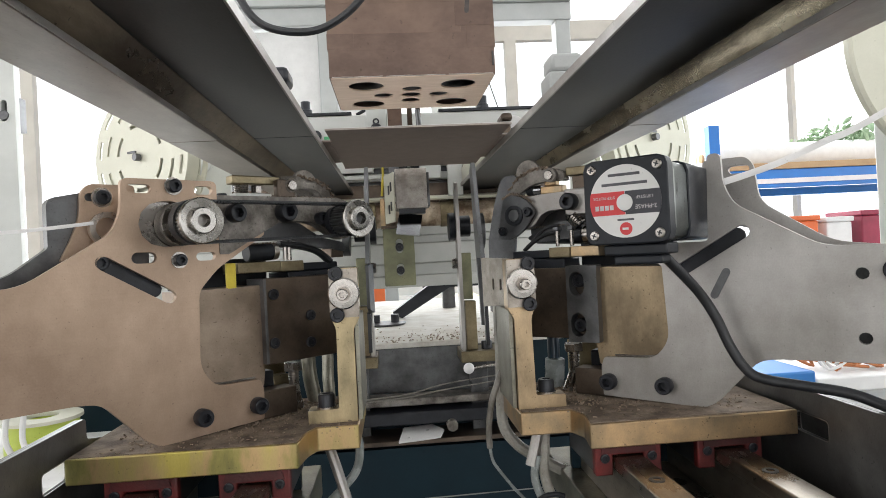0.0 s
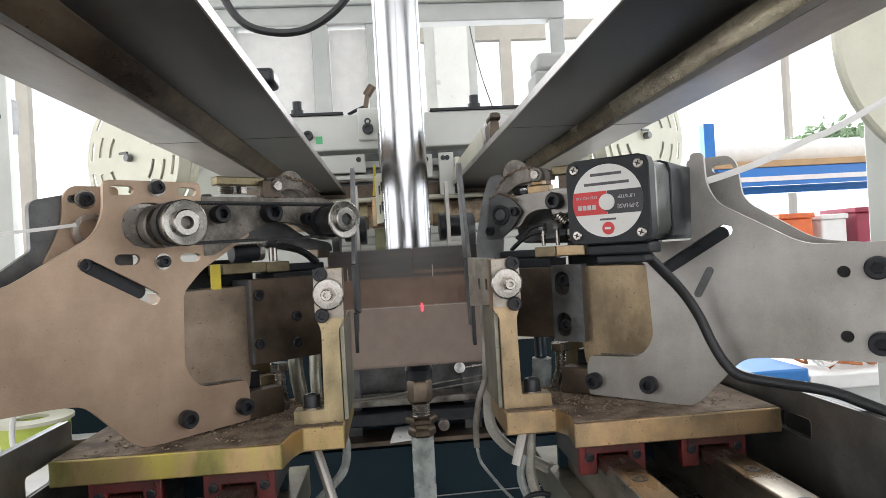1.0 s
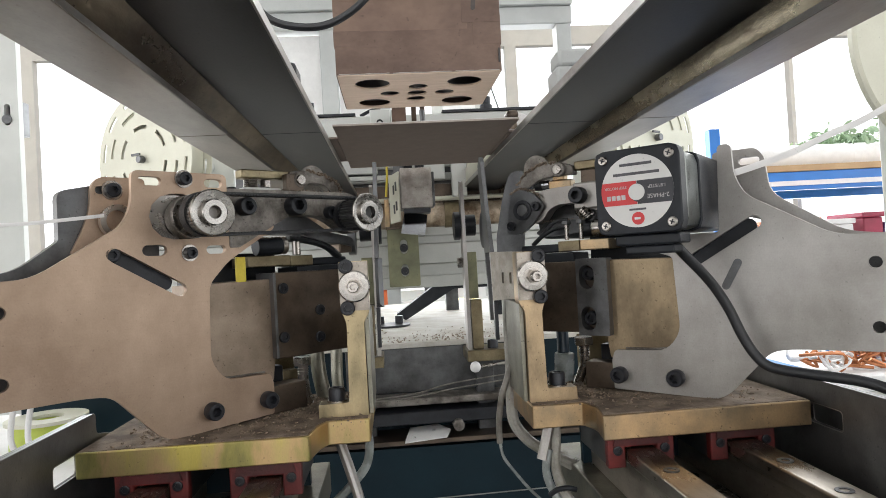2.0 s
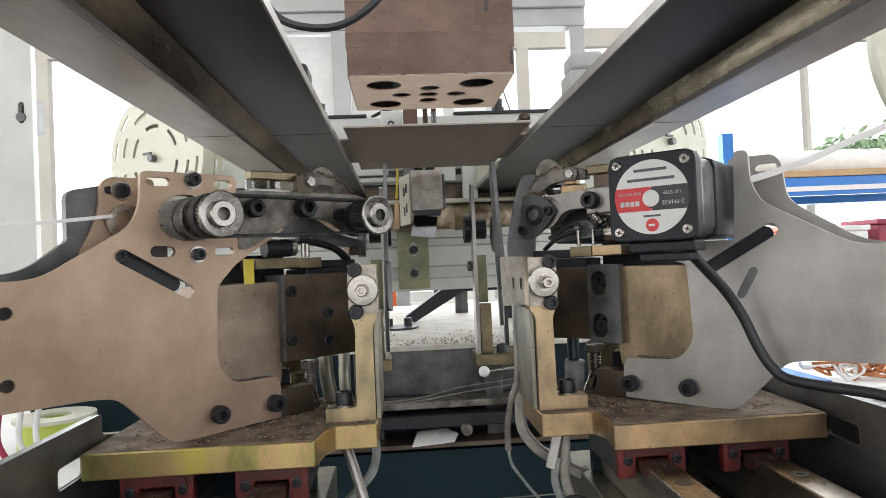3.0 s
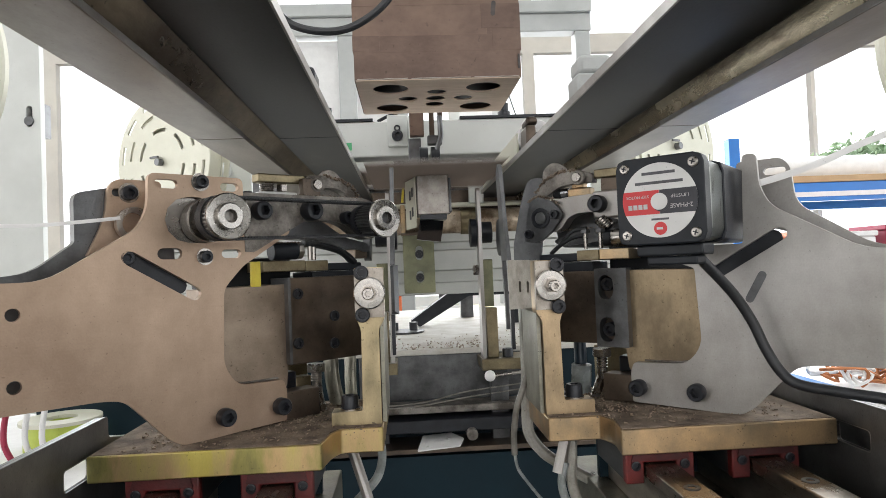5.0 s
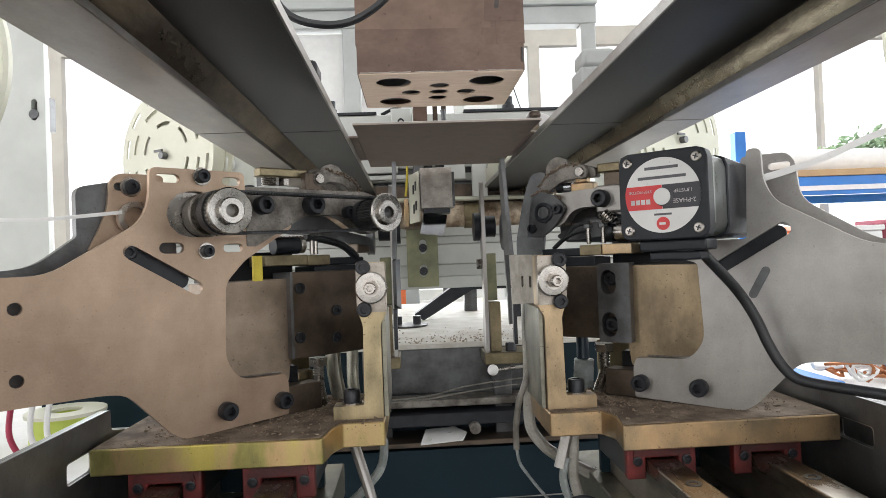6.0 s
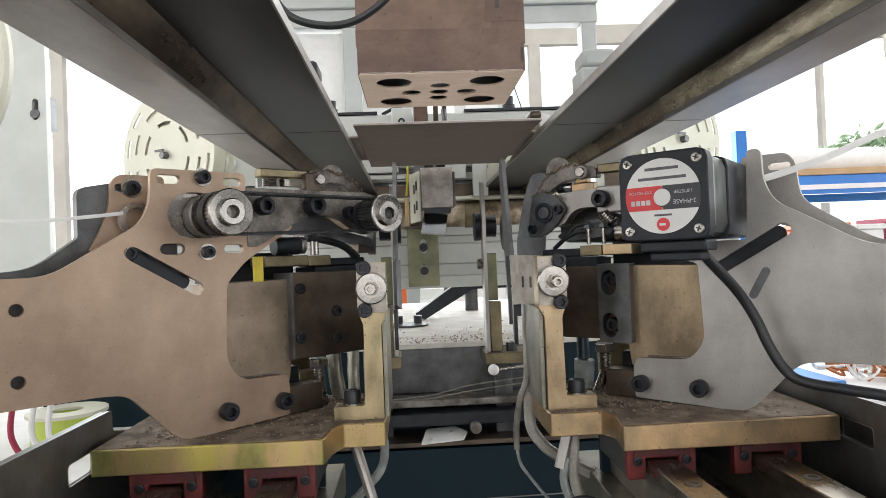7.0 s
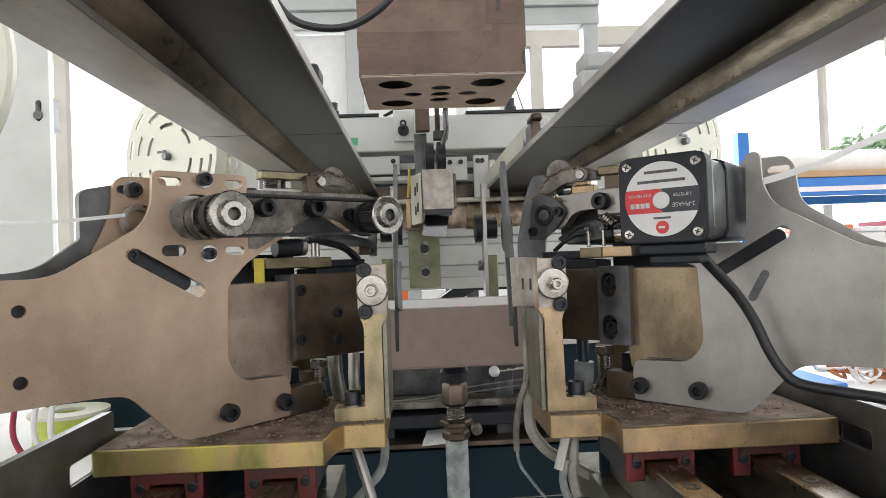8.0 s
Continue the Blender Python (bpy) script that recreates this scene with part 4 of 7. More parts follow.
def base_plate(side):
    t = thing("base_carriage", "yellow chromate-plated base plate strewn with paper chips" if side < 0 else "tarnished gold-plated base plate with a dusty top", "base plate", pose(XC, 0, 0), "base carriages")
    front, nose, out = (0.4840, 0.097, 0.2690) if side < 0 else (0.4775, 0.105, 0.2675)
    corners = ((0.0645, 0.5245, 0.002), (0.0645, 0.640), (out, 0.640), (out, front), (0.1070, front, 0.002), (nose + 0.006, front + 0.028, 0.006), (nose, 0.5245, 0.002))
    bm = bmesh.new()
    pts = rounded([(side * x, y, *r) for x, y, *r in corners], 0.0012)
    low = [bm.verts.new((p.x, p.y, 0.8515)) for p in pts]
    high = [bm.verts.new((p.x, p.y, 0.8700)) for p in pts]
    k = len(pts)
    for i in range(k):
        bm.faces.new((low[i], low[(i + 1) % k], high[(i + 1) % k], high[i]))
    bm.faces.new(low[::-1])
    bm.faces.new(high)
    part("plate", bm, CHROMATE if side < 0 else BRASSY, t, bevel=0.0009)
    bm = bmesh.new()
    pts = [(side * (x + (0.0015 if x < 0.17 else -0.0015)), y + (0.0022 if y < 0.57 else -0.0015)) for x, y, *_ in corners]
    k = len(pts)
    vs = [bm.verts.new((x, y, z)) for z in (0.8701, 0.8706) for x, y in pts]
    for i in range(k):
        bm.faces.new((vs[i], vs[(i + 1) % k], vs[k + (i + 1) % k], vs[k + i]))
    bm.faces.new(vs[:k][::-1])
    bm.faces.new(vs[k:])
    part("dust_film", bm, DUST, t, "brown dust film")
    # added dark block that closes off the bright gap between the runners
    lo, hi = sorted((side * 0.122, side * 0.265))
    part("rear_block", box(bmesh.new(), lo, hi, 0.590, 0.598, 0.8005, 0.8513), TEAL, t, "dark green block added to darken the gap under the base")
    for x in (0.115, 0.196):
        a, b = sorted((side * x, side * (x + 0.052)))
        c = side * (x + 0.026)
        notch = [(a, 0.825), (c - 0.0122, 0.825), (c - 0.0122, 0.8405), (c + 0.0122, 0.8405), (c + 0.0122, 0.825), (b, 0.825), (b, 0.8512), (a, 0.8512)]
        rb = part("runner_block", plate(bmesh.new(), notch, [], 0.495, 0.503), RED, t, "red runner end cap astride its rail", bevel=0.0012)
        part("runner_body", plate(bmesh.new(), [(u + (0.0015 if u == a else -0.0015 if u == b else 0), w) for u, w in notch], [], 0.5032, 0.575), STEEL_DARK, t, "dark steel runner body", bevel=0.0008)
        for dx in (0.0075, 0.0445):
            bolt(rb, (side * (x + dx), 0.495, 0.8385), (0, -1, 0), 0.0036, 0.0015, BLACK_OX, "end_screw")
        part("wiper", plate(bmesh.new(), [(a + 0.004, 0.8422), (b - 0.004, 0.8422), (b - 0.006, 0.8495), (a + 0.006, 0.8495)], [], 0.4935, 0.4948), RED_DARK, rb, "dark red end wiper")
    rng, bm = random.Random(5 + side), bmesh.new()
    for _ in range(900):
        x, y = rng.uniform(0.07, 0.25), rng.uniform(0.488, 0.63)
        if x < 0.11 and y < 0.53:
            continue
        if rng.random() < 0.5:
            x = rng.uniform(0.07, 0.17)
            y = max(y, rng.uniform(0.5, 0.62))
        s = 0.00025 + 0.0012 * rng.random() ** 2
        m = Matrix.Translation((side * x, y, 0.8712)) @ Euler((rng.uniform(-0.5, 0.5), rng.uniform(-0.5, 0.5), rng.uniform(0, 6))).to_matrix().to_4x4()
        box(bm, -s * rng.uniform(0.8, 2.0), s, -s * 0.6, s * 0.6, -0.0003, 0.0004, m)
    chips = part("chip_litter", bm, CHIP, t, "loose paper chips and dust")
    tagged(chips, kind="stuff")
    return t


def linear_rail(x):
    t = thing("linear_rail", "polished steel linear guide rail with counterbored holes", "rail", pose(x, 0, 0), "linear guide rails")
    bm = bmesh.new()
    prof = [(-0.0115, 0.800), (0.0115, 0.800), (0.0115, 0.814), (0.0085, 0.819), (0.0085, 0.826), (0.0115, 0.830), (0.0115, 0.8385), (0.0105, 0.8395), (-0.0105, 0.8395), (-0.0115, 0.8385), (-0.0115, 0.830), (-0.0085, 0.826), (-0.0085, 0.819), (-0.0115, 0.814)]
    plate(bm, prof, [], 0.10, 0.62)
    part("bar", bm, GUIDE, t, bevel=0.0006)
    for y in (0.20, 0.26, 0.32, 0.38, 0.44):
        part("counterbore", lathe(bmesh.new(), [(0.0030, 0.8396), (0.0055, 0.8396), (0.0055, 0.8400), (0.0030, 0.8400), (0.0030, 0.8396)], 20, Matrix.Translation((0, y, 0))), STEEL_DARK, t)
    return t


for side in (-1, 1):
    base_plate(side)
    for x in (0.141, 0.222):
        linear_rail(XC + side * x)


def rail_bed(side):
    a, b = sorted((XC + side * 0.112, XC + side * 0.262))
    bm = box(bmesh.new(), a, b, 0.08, 0.66, 0.770, 0.7995)
    return solid("rail_bed", bm, OILY, "oily plated bed plate under the guide rails", "machine bed", None, "rail beds", bevel=0.001)


for side in (-1, 1):
    rail_bed(side)


def side_frame(side):
    """The long dark guard at the carriage's outer side, with its slot."""
    x = XC + side * 0.277
    t = thing("side_guard", "dark grey sheet-steel side guard with a long slot", "guard", pose(x, 0, 0), "side guards")
    end, top, first, last = (0.5340, 0.888, 0.4665, 0.5040) if side < 0 else (0.66, 0.884, 0.4545, 0.4915)
    pts = [(0.10, 0.70), (0.66, 0.70), (0.66, 0.845), (end, 0.872), (end, top), (0.10, top)]
    m = Matrix.Rotation(radians(90), 4, "Z")

    def hole(g):
        return [(p[0], p[1]) for p in rounded([(first - g, 0.8510 - g), (last + g, 0.8510 - g), (last + g, 0.8655 + g), (first - g, 0.8655 + g)], 0.0035)]

    bm = plate(bmesh.new(), [(p[0], p[1]) for p in rounded(pts, 0.004)], [hole(0)], -0.0015, 0.0015, m)
    part("sheet", bm, GUARD, t, bevel=0.0005)
    lo, hi = sorted((side * 0.0016, side * 0.0050))
    part("top_lip", box(bmesh.new(), lo, hi, 0.105, end - 0.005, top - 0.003, top), GUARD, t, "folded top lip", bevel=0.0005)
    if side < 0:
        part("end_rim", box(bmesh.new(), lo, hi, end - 0.0035, end - 0.0005, 0.874, top - 0.004), STEEL_GREY, t, "bright cut end of the guard")
    else:
        # added sheet that keeps bright background out of the slot
        part("slot_blind", box(bmesh.new(), 0.016, 0.019, 0.30, 0.62, 0.815, 0.878), GUARD, t, "grey sheet added behind the slot to darken it")
    for y in (0.30, 0.40, 0.58):
        bolt(t, (-side * 0.0016, y, 0.80), (-side, 0, 0), 0.006, 0.004)
    part("slot_rim", plate(bmesh.new(), hole(0.0006), [hole(0)], -0.0018, 0.0018, m), STEEL_GREY, t, "bright worn slot rim")
    return t


for side in (-1, 1):
    side_frame(side)

# ---- roller brackets ----


def roller_bracket(side):
    """An L-shaped post on the base's nose, with an adjusting roller, three cap screws and a plated packing piece."""
    c = XC + side * -0.070
    t = thing("roller_bracket", "gold-plated upright bracket with a bright adjusting roller", "bracket", pose(XC, 0, 0), "roller brackets")
    s = -side  # outward

    def pts(seq):
        return rounded([(s * x, z, *r) for x, z, *r in seq], 0.001)

    # in x: distance from the middle line
    up = part("upright", plate(bmesh.new(), pts([(0.0655, 0.8705), (0.105, 0.8705), (0.105, 0.881, 0.001), (0.0805, 0.8815, 0.002), (0.0795, 0.945, 0.004), (0.0835, 0.955, 0.004), (0.0835, 0.994), (0.0605, 0.994), (0.0605, 0.953, 0.003), (0.0655, 0.945, 0.003)]), [], 0.535, 0.552), BRACKET if side > 0 else BRACKET_PINK, t, bevel=0.0008)
    part("face_plate", plate(bmesh.new(), pts([(0.0605, 0.9545), (0.0835, 0.9545), (0.0835, 0.9935), (0.0605, 0.9935)]), [], 0.5318, 0.5348), FACE, t, bevel=0.0005)
    part("inner_cheek", plate(bmesh.new(), pts([(0.0618, 0.8705), (0.0650, 0.8705), (0.0650, 0.9520), (0.0618, 0.9520)]), [], 0.541, 0.628), CHEEK, t, "dull grey-green inner cheek", bevel=0.0008)
    for z in (0.990, 0.957):
        bolt(t, (s * 0.0775, 0.5318, z), (0, -1, 0), 0.0058, 0.006)
    ro = part("roller", lathe(bmesh.new(), [(0, 0), (0.0115, 0), (0.0125, 0.0008), (0.0125, 0.0050), (0.0115, 0.0058), (0.0070, 0.0060), (0, 0.0060)], 40, along((s * 0.0715, 0.5300, 0.9740), (s * 0.0715, 0.50, 0.9740))), ALU, t, "bright turned steel roller")
    part("washer", lathe(bmesh.new(), [(0, 0), (0.0072, 0), (0.0072, 0.0012), (0, 0.0012)], 28, along((s * 0.0715, 0.5240, 0.9740), (s * 0.0715, 0.50, 0.9740))), ZINC, ro)
    part("lock_nut", lathe(bmesh.new(), [(0, 0), (0.0058, 0), (0.0058, 0.0045), (0, 0.0045)], 6, along((s * 0.0715, 0.5228, 0.9740), (s * 0.0715, 0.50, 0.9740))), FACE, ro)
    bolt(ro, (s * 0.0715, 0.5183, 0.9740), (0, -1, 0), 0.0044, 0.0105, ZINC)
    for y, x in ((0.541, 0.091), (0.562, 0.094)):
        bolt(t, (s * x, y + 0.004, 0.8815 if y < 0.55 else 0.8706), (0, 0, 1), 0.0068, 0.011)
        washer(t, (s * x, y + 0.004, 0.8812 if y < 0.55 else 0.8707), (0, 0, 1), 0.0080)
    return t


for side in (1, -1):
    roller_bracket(side)


def guide_blade(side):
    """A thin upright blade that folds the front flap, on a bent mount with two slots."""
    s = -side
    t = thing("flap_folder", "thin worn steel flap folder with a dark lower tip", "flap folder", pose(XC, 0, 0), "front folding blades")
    x = 0.0515 if side < 0 else 0.0545
    m = Matrix.Rotation(radians(90), 4, "Z")
    pts = [(0.602, 0.9955), (0.634, 0.9955), (0.634, 0.93), (0.640, 0.93), (0.640, 1.08), (0.628, 1.088, 0.005), (0.620, 1.084, 0.004), (0.612, 1.03, 0.02)]
    lean = Matrix.Translation((s * x, 0, 0.9955)) @ Matrix.Rotation(radians(s * -1.5), 4, "Y") @ Matrix.Translation((0, 0, -0.9955))
    part("blade", plate(bmesh.new(), [(p.x, p.y) for p in rounded(pts, 0.001)], [], -0.0018, 0.0018, lean @ m), STEEL_DARK, t, bevel=0.0006)
    tip = [(0.604, 0.951), (0.612, 0.951), (0.610, 0.918, 0.002), (0.603, 0.914, 0.002)]
    part("tip", plate(bmesh.new(), [(p.x, p.y) for p in rounded(tip, 0.001)], [], -0.0016, 0.0016, Matrix.Translation((s * (x + 0.001), 0, 0)) @ m), BLACK_OX, t, "dark worn tip", bevel=0.0005)
    wide = 0.054 if side < 0 else 0.012
    mp = Matrix.Translation((s * 0.0510, 0.602, 0)) @ Matrix.Rotation(radians(-s * 72), 4, "Z")
    holes = [slot(s * 0.022, 0.972, 0.010, 0.004, 90), slot(s * 0.036, 0.972, 0.010, 0.004, 90)] if side < 0 else []
    part("mount", plate(bmesh.new(), rounded([(0, 0.951), (0, 0.9955), (s * wide, 0.9945), (s * wide, 0.955)], 0.001), holes, -0.0015, 0.0015, mp), FACE if side < 0 else STEEL_DARK, t, "bent steel mount with two slots", bevel=0.0004)
    return t


for side in (1, -1):
    guide_blade(side)

# ---- belt drive on the warm unit ----


def out_of(u, n, z):
    """The pose on the warm unit's plate whose z points out of the plate."""
    return place_of(1) @ Matrix.Translation((u, -n, z)) @ Matrix.Rotation(radians(90), 4, "X")


def drive_pulley():
    t = thing("drive_pulley", "turned aluminium belt pulley with a wide flange and centre hole", "pulley", out_of(0.014, 0.0, 0.1640), "belt pulleys")
    part("hub_ring", lathe(bmesh.new(), [(0, -0.004), (0.0165, -0.004), (0.0165, 0.008), (0.0140, 0.010), (0, 0.010)], 40), GRIMY, t, "dusty bearing ring")
    part("barrel", lathe(bmesh.new(), [(0, 0.0180), (0.0148, 0.0180), (0.0148, 0.0395), (0, 0.0395)], 128, teeth=(1, 2, 0.0009)), BLOCK, t, "grey toothed barrel")
    part("spigot", lathe(bmesh.new(), [(0, 0.012), (0.0118, 0.012), (0.0118, 0.020), (0, 0.020)], 40), GRIMY, t, "dusty spigot")
    part("inner_flange", lathe(bmesh.new(), [(0, 0.0102), (0.0165, 0.0102), (0.0165, 0.0118), (0, 0.0118)], 40), ALU, t)
    part("flange", lathe(bmesh.new(), [(0, 0.0395), (0.0162, 0.0395), (0.0168, 0.0402), (0.0168, 0.0420), (0.0160, 0.0428), (0.0100, 0.0418), (0.0096, 0.0446), (0.0088, 0.0452), (0.0048, 0.0452), (0.0044, 0.0440), (0.0044, 0.0300), (0, 0.0300)], 48), ALU, t, "bright dished flange")
    return t


def end_pulley():
    t = thing("end_pulley", "small toothed aluminium pulley with a polished flange", "pulley", out_of(0.153, 0.0, 0.1655), "belt pulleys")
    part("barrel", lathe(bmesh.new(), [(0, 0.016), (0.0125, 0.016), (0.0125, 0.0405), (0, 0.0405)], 112, teeth=(1, 2, 0.0014)), STEEL_DARK, t, "dark toothed barrel")
    part("rear_flange", lathe(bmesh.new(), [(0, 0.0085), (0.0110, 0.0085), (0.0135, 0.0100), (0.0135, 0.0155), (0, 0.0155)], 40), BLACK_OX, t)
    part("flange", lathe(bmesh.new(), [(0, 0.0400), (0.0155, 0.0400), (0.0165, 0.0408), (0.0165, 0.0425), (0.0156, 0.0432), (0.0105, 0.0424), (0.0100, 0.0450), (0.0092, 0.0456), (0.0052, 0.0456), (0.0048, 0.0446), (0.0048, 0.0300), (0, 0.0300)], 48), ALU, t, "bright dished flange")
    part("axle", rod(bmesh.new(), (0, 0, -0.004), (0, 0, 0.010), 0.006), BLACK_OX, t)
    return t


PULLEYS = [drive_pulley(), end_pulley()]


def belt():
    """A toothed belt round both pulleys, its teeth turned in."""
    bm = bmesh.new()
    c0, c1, r0, r1 = Vector((0.014, 0.164)), Vector((0.153, 0.1655)), 0.0153, 0.0135
    path = []
    for k in range(25):
        a = math.pi / 2 + math.pi * k / 24
        path.append((c0 + Vector((math.cos(a), math.sin(a))) * r0, Vector((math.cos(a), math.sin(a)))))
    lower = [(c0 + Vector((0, -r0))).lerp(c1 + Vector((0, -r1)), k / 60) for k in range(1, 60)]
    path += [(p, Vector((0, -1))) for p in lower]
    for k in range(25):
        a = -math.pi / 2 + math.pi * k / 24
        path.append((c1 + Vector((math.cos(a), math.sin(a))) * r1, Vector((math.cos(a), math.sin(a)))))
    upper = [(c1 + Vector((0, r1))).lerp(c0 + Vector((0, r0)), k / 60) for k in range(1, 60)]
    path += [(p, Vector((0, 1))) for p in upper]
    rings = []
    for p, d in path:
        ring = []
        for off, n in ((0.0, 0.022), (0.0012, 0.022), (0.0012, 0.031), (0.0, 0.031)):
            q = p + d * off
            ring.append(bm.verts.new((q.x, -n, q.y)))
        rings.append(ring)
    for i in range(len(rings)):
        a, b = rings[i], rings[(i + 1) % len(rings)]
        for k in range(4):
            bm.faces.new((a[k], a[(k + 1) % 4], b[(k + 1) % 4], b[k]))
    t = thing("toothed_belt", "black toothed rubber drive belt round two pulleys", "belt", place_of(1))
    part("band", bm, RUBBER, t)
    bm = bmesh.new()
    for run, d in ((lower, 1), (upper, -1)):
        for p in run:
            box(bm, p.x - 0.0007, p.x + 0.0007, -0.031, -0.022, p.y + min(0, d * 0.0012), p.y + max(0, d * 0.0012))
    tagged(part("teeth", bm, RUBBER, t), kind="stuff")
    return t


belt()

# ---- stepper motor ----


def lettering(name, words, height, mat, parent, m):
    cu = bpy.data.curves.new(name, "FONT")
    cu.body, cu.size, cu.align_x, cu.align_y, cu.extrude = words, height, "CENTER", "CENTER", 0.00008
    tmp = bpy.data.objects.new(name, cu)
    scene.collection.objects.link(tmp)
    me = bpy.data.meshes.new_from_object(tmp.evaluated_get(bpy.context.evaluated_depsgraph_get()))
    bpy.data.objects.remove(tmp)
    me.materials.append(mat)
    ob = new(name, me)
    ob.parent, ob.matrix_basis = parent, m
    return ob


def stepper_motor():
    """Square stepper motor: black end caps, laminated body, round label hung upside down, plug and four cross-head screws."""
    t = thing("stepper_motor", "black and silver stepper motor with a round printed label", "motor", place_of(-1) @ Matrix.Translation((-0.0195, 0, 0.1620)))

    def square(h, c, n0, n1):
        pts = [(-h, -h, c), (h, -h, c), (h, h, c), (-h, h, c)]
        return plate(bmesh.new(), rounded(pts, c, 2), [], -n1, -n0)

    part("front_cap", square(0.0305, 0.007, 0.0715, 0.0850), BLACK_PLASTIC, t, "black die-cast end cap", bevel=0.001)
    part("stator_ring", square(0.0292, 0.009, 0.0645, 0.0713), STATOR, t, "pale grey-green stator ring", bevel=0.0006)
    part("laminated_body", square(0.0288, 0.009, 0.0330, 0.0643), LAMINATE, t, "dark grey laminated body", bevel=0.0006)
    # rear cap, lengthened so that its black also stands for the shadow behind
    part("rear_cap", square(0.0300, 0.008, -0.0420, 0.0328), BLACK_PLASTIC, t, bevel=0.001)
    for x in (-0.0236, 0.0236):
        for z in (-0.0236, 0.0236):
            sc = part("corner_screw", lathe(bmesh.new(), [(0, 0), (0.0035, 0), (0.0035, 0.0008), (0.0028, 0.0016), (0, 0.0018)], 20, along((x, -0.0850, z), (x, -0.1, z))), ZINC, t, "cross-head screw")
            bm = bmesh.new()
            for a in (20, 110):
                box(bm, -0.0018, 0.0018, -0.0187, -0.0180, -0.0004, 0.0004, Matrix.Translation((x, -0.0685, z)) @ Matrix.Rotation(radians(a), 4, "Y"))
            part("cross_slot", bm, BLACK_OX, sc)
    # label: white disc, red and dark band, boss
    la = part("label_disc", lathe(bmesh.new(), [(0, 0), (0.0258, 0), (0.0258, 0.0003), (0, 0.0003)], 64, along((0, -0.0850, 0), (0, -0.1, 0))), LABEL_WHITE, t, "round white label")

    def band(x0, x1, z0, z1):
        r, bm = 0.0258, bmesh.new()
        pts = []
        for i in range(13):
            z = z0 + (z1 - z0) * i / 12
            edge = math.sqrt(r * r - z * z)
            pts.append((max(x0, -edge), z))
        for i in range(13):
            z = z1 + (z0 - z1) * i / 12
            edge = math.sqrt(r * r - z * z)
            pts.append((min(x1, edge), z))
        return plate(bm, pts, [], -0.0855, -0.0852)

    part("red_band", band(-0.03, 0.0, -0.0095, 0.0070), LABEL_RED, la, "red half band")
    part("dark_band", band(0.0003, 0.03, -0.0095, 0.0070), LABEL_DARK, la, "dark half band")
    # offset dark disc: the boss's shadow crescent, made as a shape
    part("boss_shadow", lathe(bmesh.new(), [(0, 0), (0.0066, 0), (0.0066, 0.0009), (0, 0.0009)], 32, along((0.0014, -0.0850, -0.0014), (0.0014, -0.1, -0.0014))), LABEL_DARK, t, "dark disc painted as the boss's shadow crescent")
    part("boss", lathe(bmesh.new(), [(0, 0), (0.0058, 0), (0.0058, 0.0011), (0.0050, 0.0014), (0, 0.0014)], 32, along((0, -0.0850, -0.001), (0, -0.1, -0.001))), LABEL_WHITE, t, "pale centre boss")
    flip = Matrix.Rotation(radians(90), 4, "X") @ Matrix.Rotation(radians(180), 4, "Z")
    n = -0.0858
    lettering("printed_words", "2-PHASE", 0.0042, PRINT_PALE, la, Matrix.Translation((0.0150, n, -0.0045)) @ flip)
    lettering("printed_words", "1.8°/STEP", 0.0032, PRINT_PALE, la, Matrix.Translation((0.0145, n, 0.0022)) @ flip)
    lettering("printed_words", "STEP MOTOR", 0.0027, PRINT_PALE, la, Matrix.Translation((-0.0150, n, 0.0030)) @ flip)
    for i in range(4):
        part("print_bar", box(bmesh.new(), -0.0218 + 0.0036 * i, -0.0190 + 0.0036 * i, n - 0.0001, n + 0.0001, -0.0058, -0.0024), PRINT_PALE, la)
    part("print_bar", box(bmesh.new(), -0.0115, 0.0115, n + 0.0004, n + 0.0006, 0.0178, 0.0198), INK, la)
    part("print_bar", box(bmesh.new(), -0.0165, 0.0165, n + 0.0004, n + 0.0006, 0.0112, 0.0132), INK, la)
    part("print_bar", box(bmesh.new(), -0.0060, 0.0060, n + 0.0004, n + 0.0006, -0.0138, -0.0124), INK, la)
    em = part("emblem", lathe(bmesh.new(), [(0, 0), (0.0045, 0), (0.0045, 0.0002), (0, 0.0002)], 32, along((0, -0.0853, -0.0195), (0, -0.1, -0.0195))), LABEL_RED, la, "small red and dark emblem")
    part("emblem_bar", box(bmesh.new(), -0.0025, 0.0018, n, n + 0.0002, -0.0203, -0.0187), LABEL_WHITE, em)
    # plug and its strain relief
    pg = part("plug", box(bmesh.new(), -0.020, 0.026, -0.079, -0.052, -0.0385, -0.0306), BLACK_PLASTIC, t, "black cable plug", bevel=0.0015)
    part("plug_lower", box(bmesh.new(), -0.014, 0.021, -0.076, -0.054, -0.0450, -0.0386), BLACK_PLASTIC, pg, bevel=0.0015)
    return t


stepper_motor()


def motor_cable():
    pts = [(0.004, 0.060, 0.125), (0.002, 0.052, 0.119), (-0.012, 0.030, 0.0945), (-0.022, 0.022, 0.074), (-0.030, 0.020, 0.0535), (-0.039, 0.020, 0.038), (-0.050, 0.020, 0.0300),
           (-0.077, 0.020, 0.0265), (-0.104, 0.022, 0.0240), (-0.125, 0.026, 0.0180), (-0.170, 0.034, 0.0020)]
    bm = tube(bmesh.new(), [P(-1, *p) for p in pts], 0.0038, 14)
    return solid("motor_cable", bm, RUBBER, "thick black motor cable looping past the plate", "cable", place_of(-1))


motor_cable()


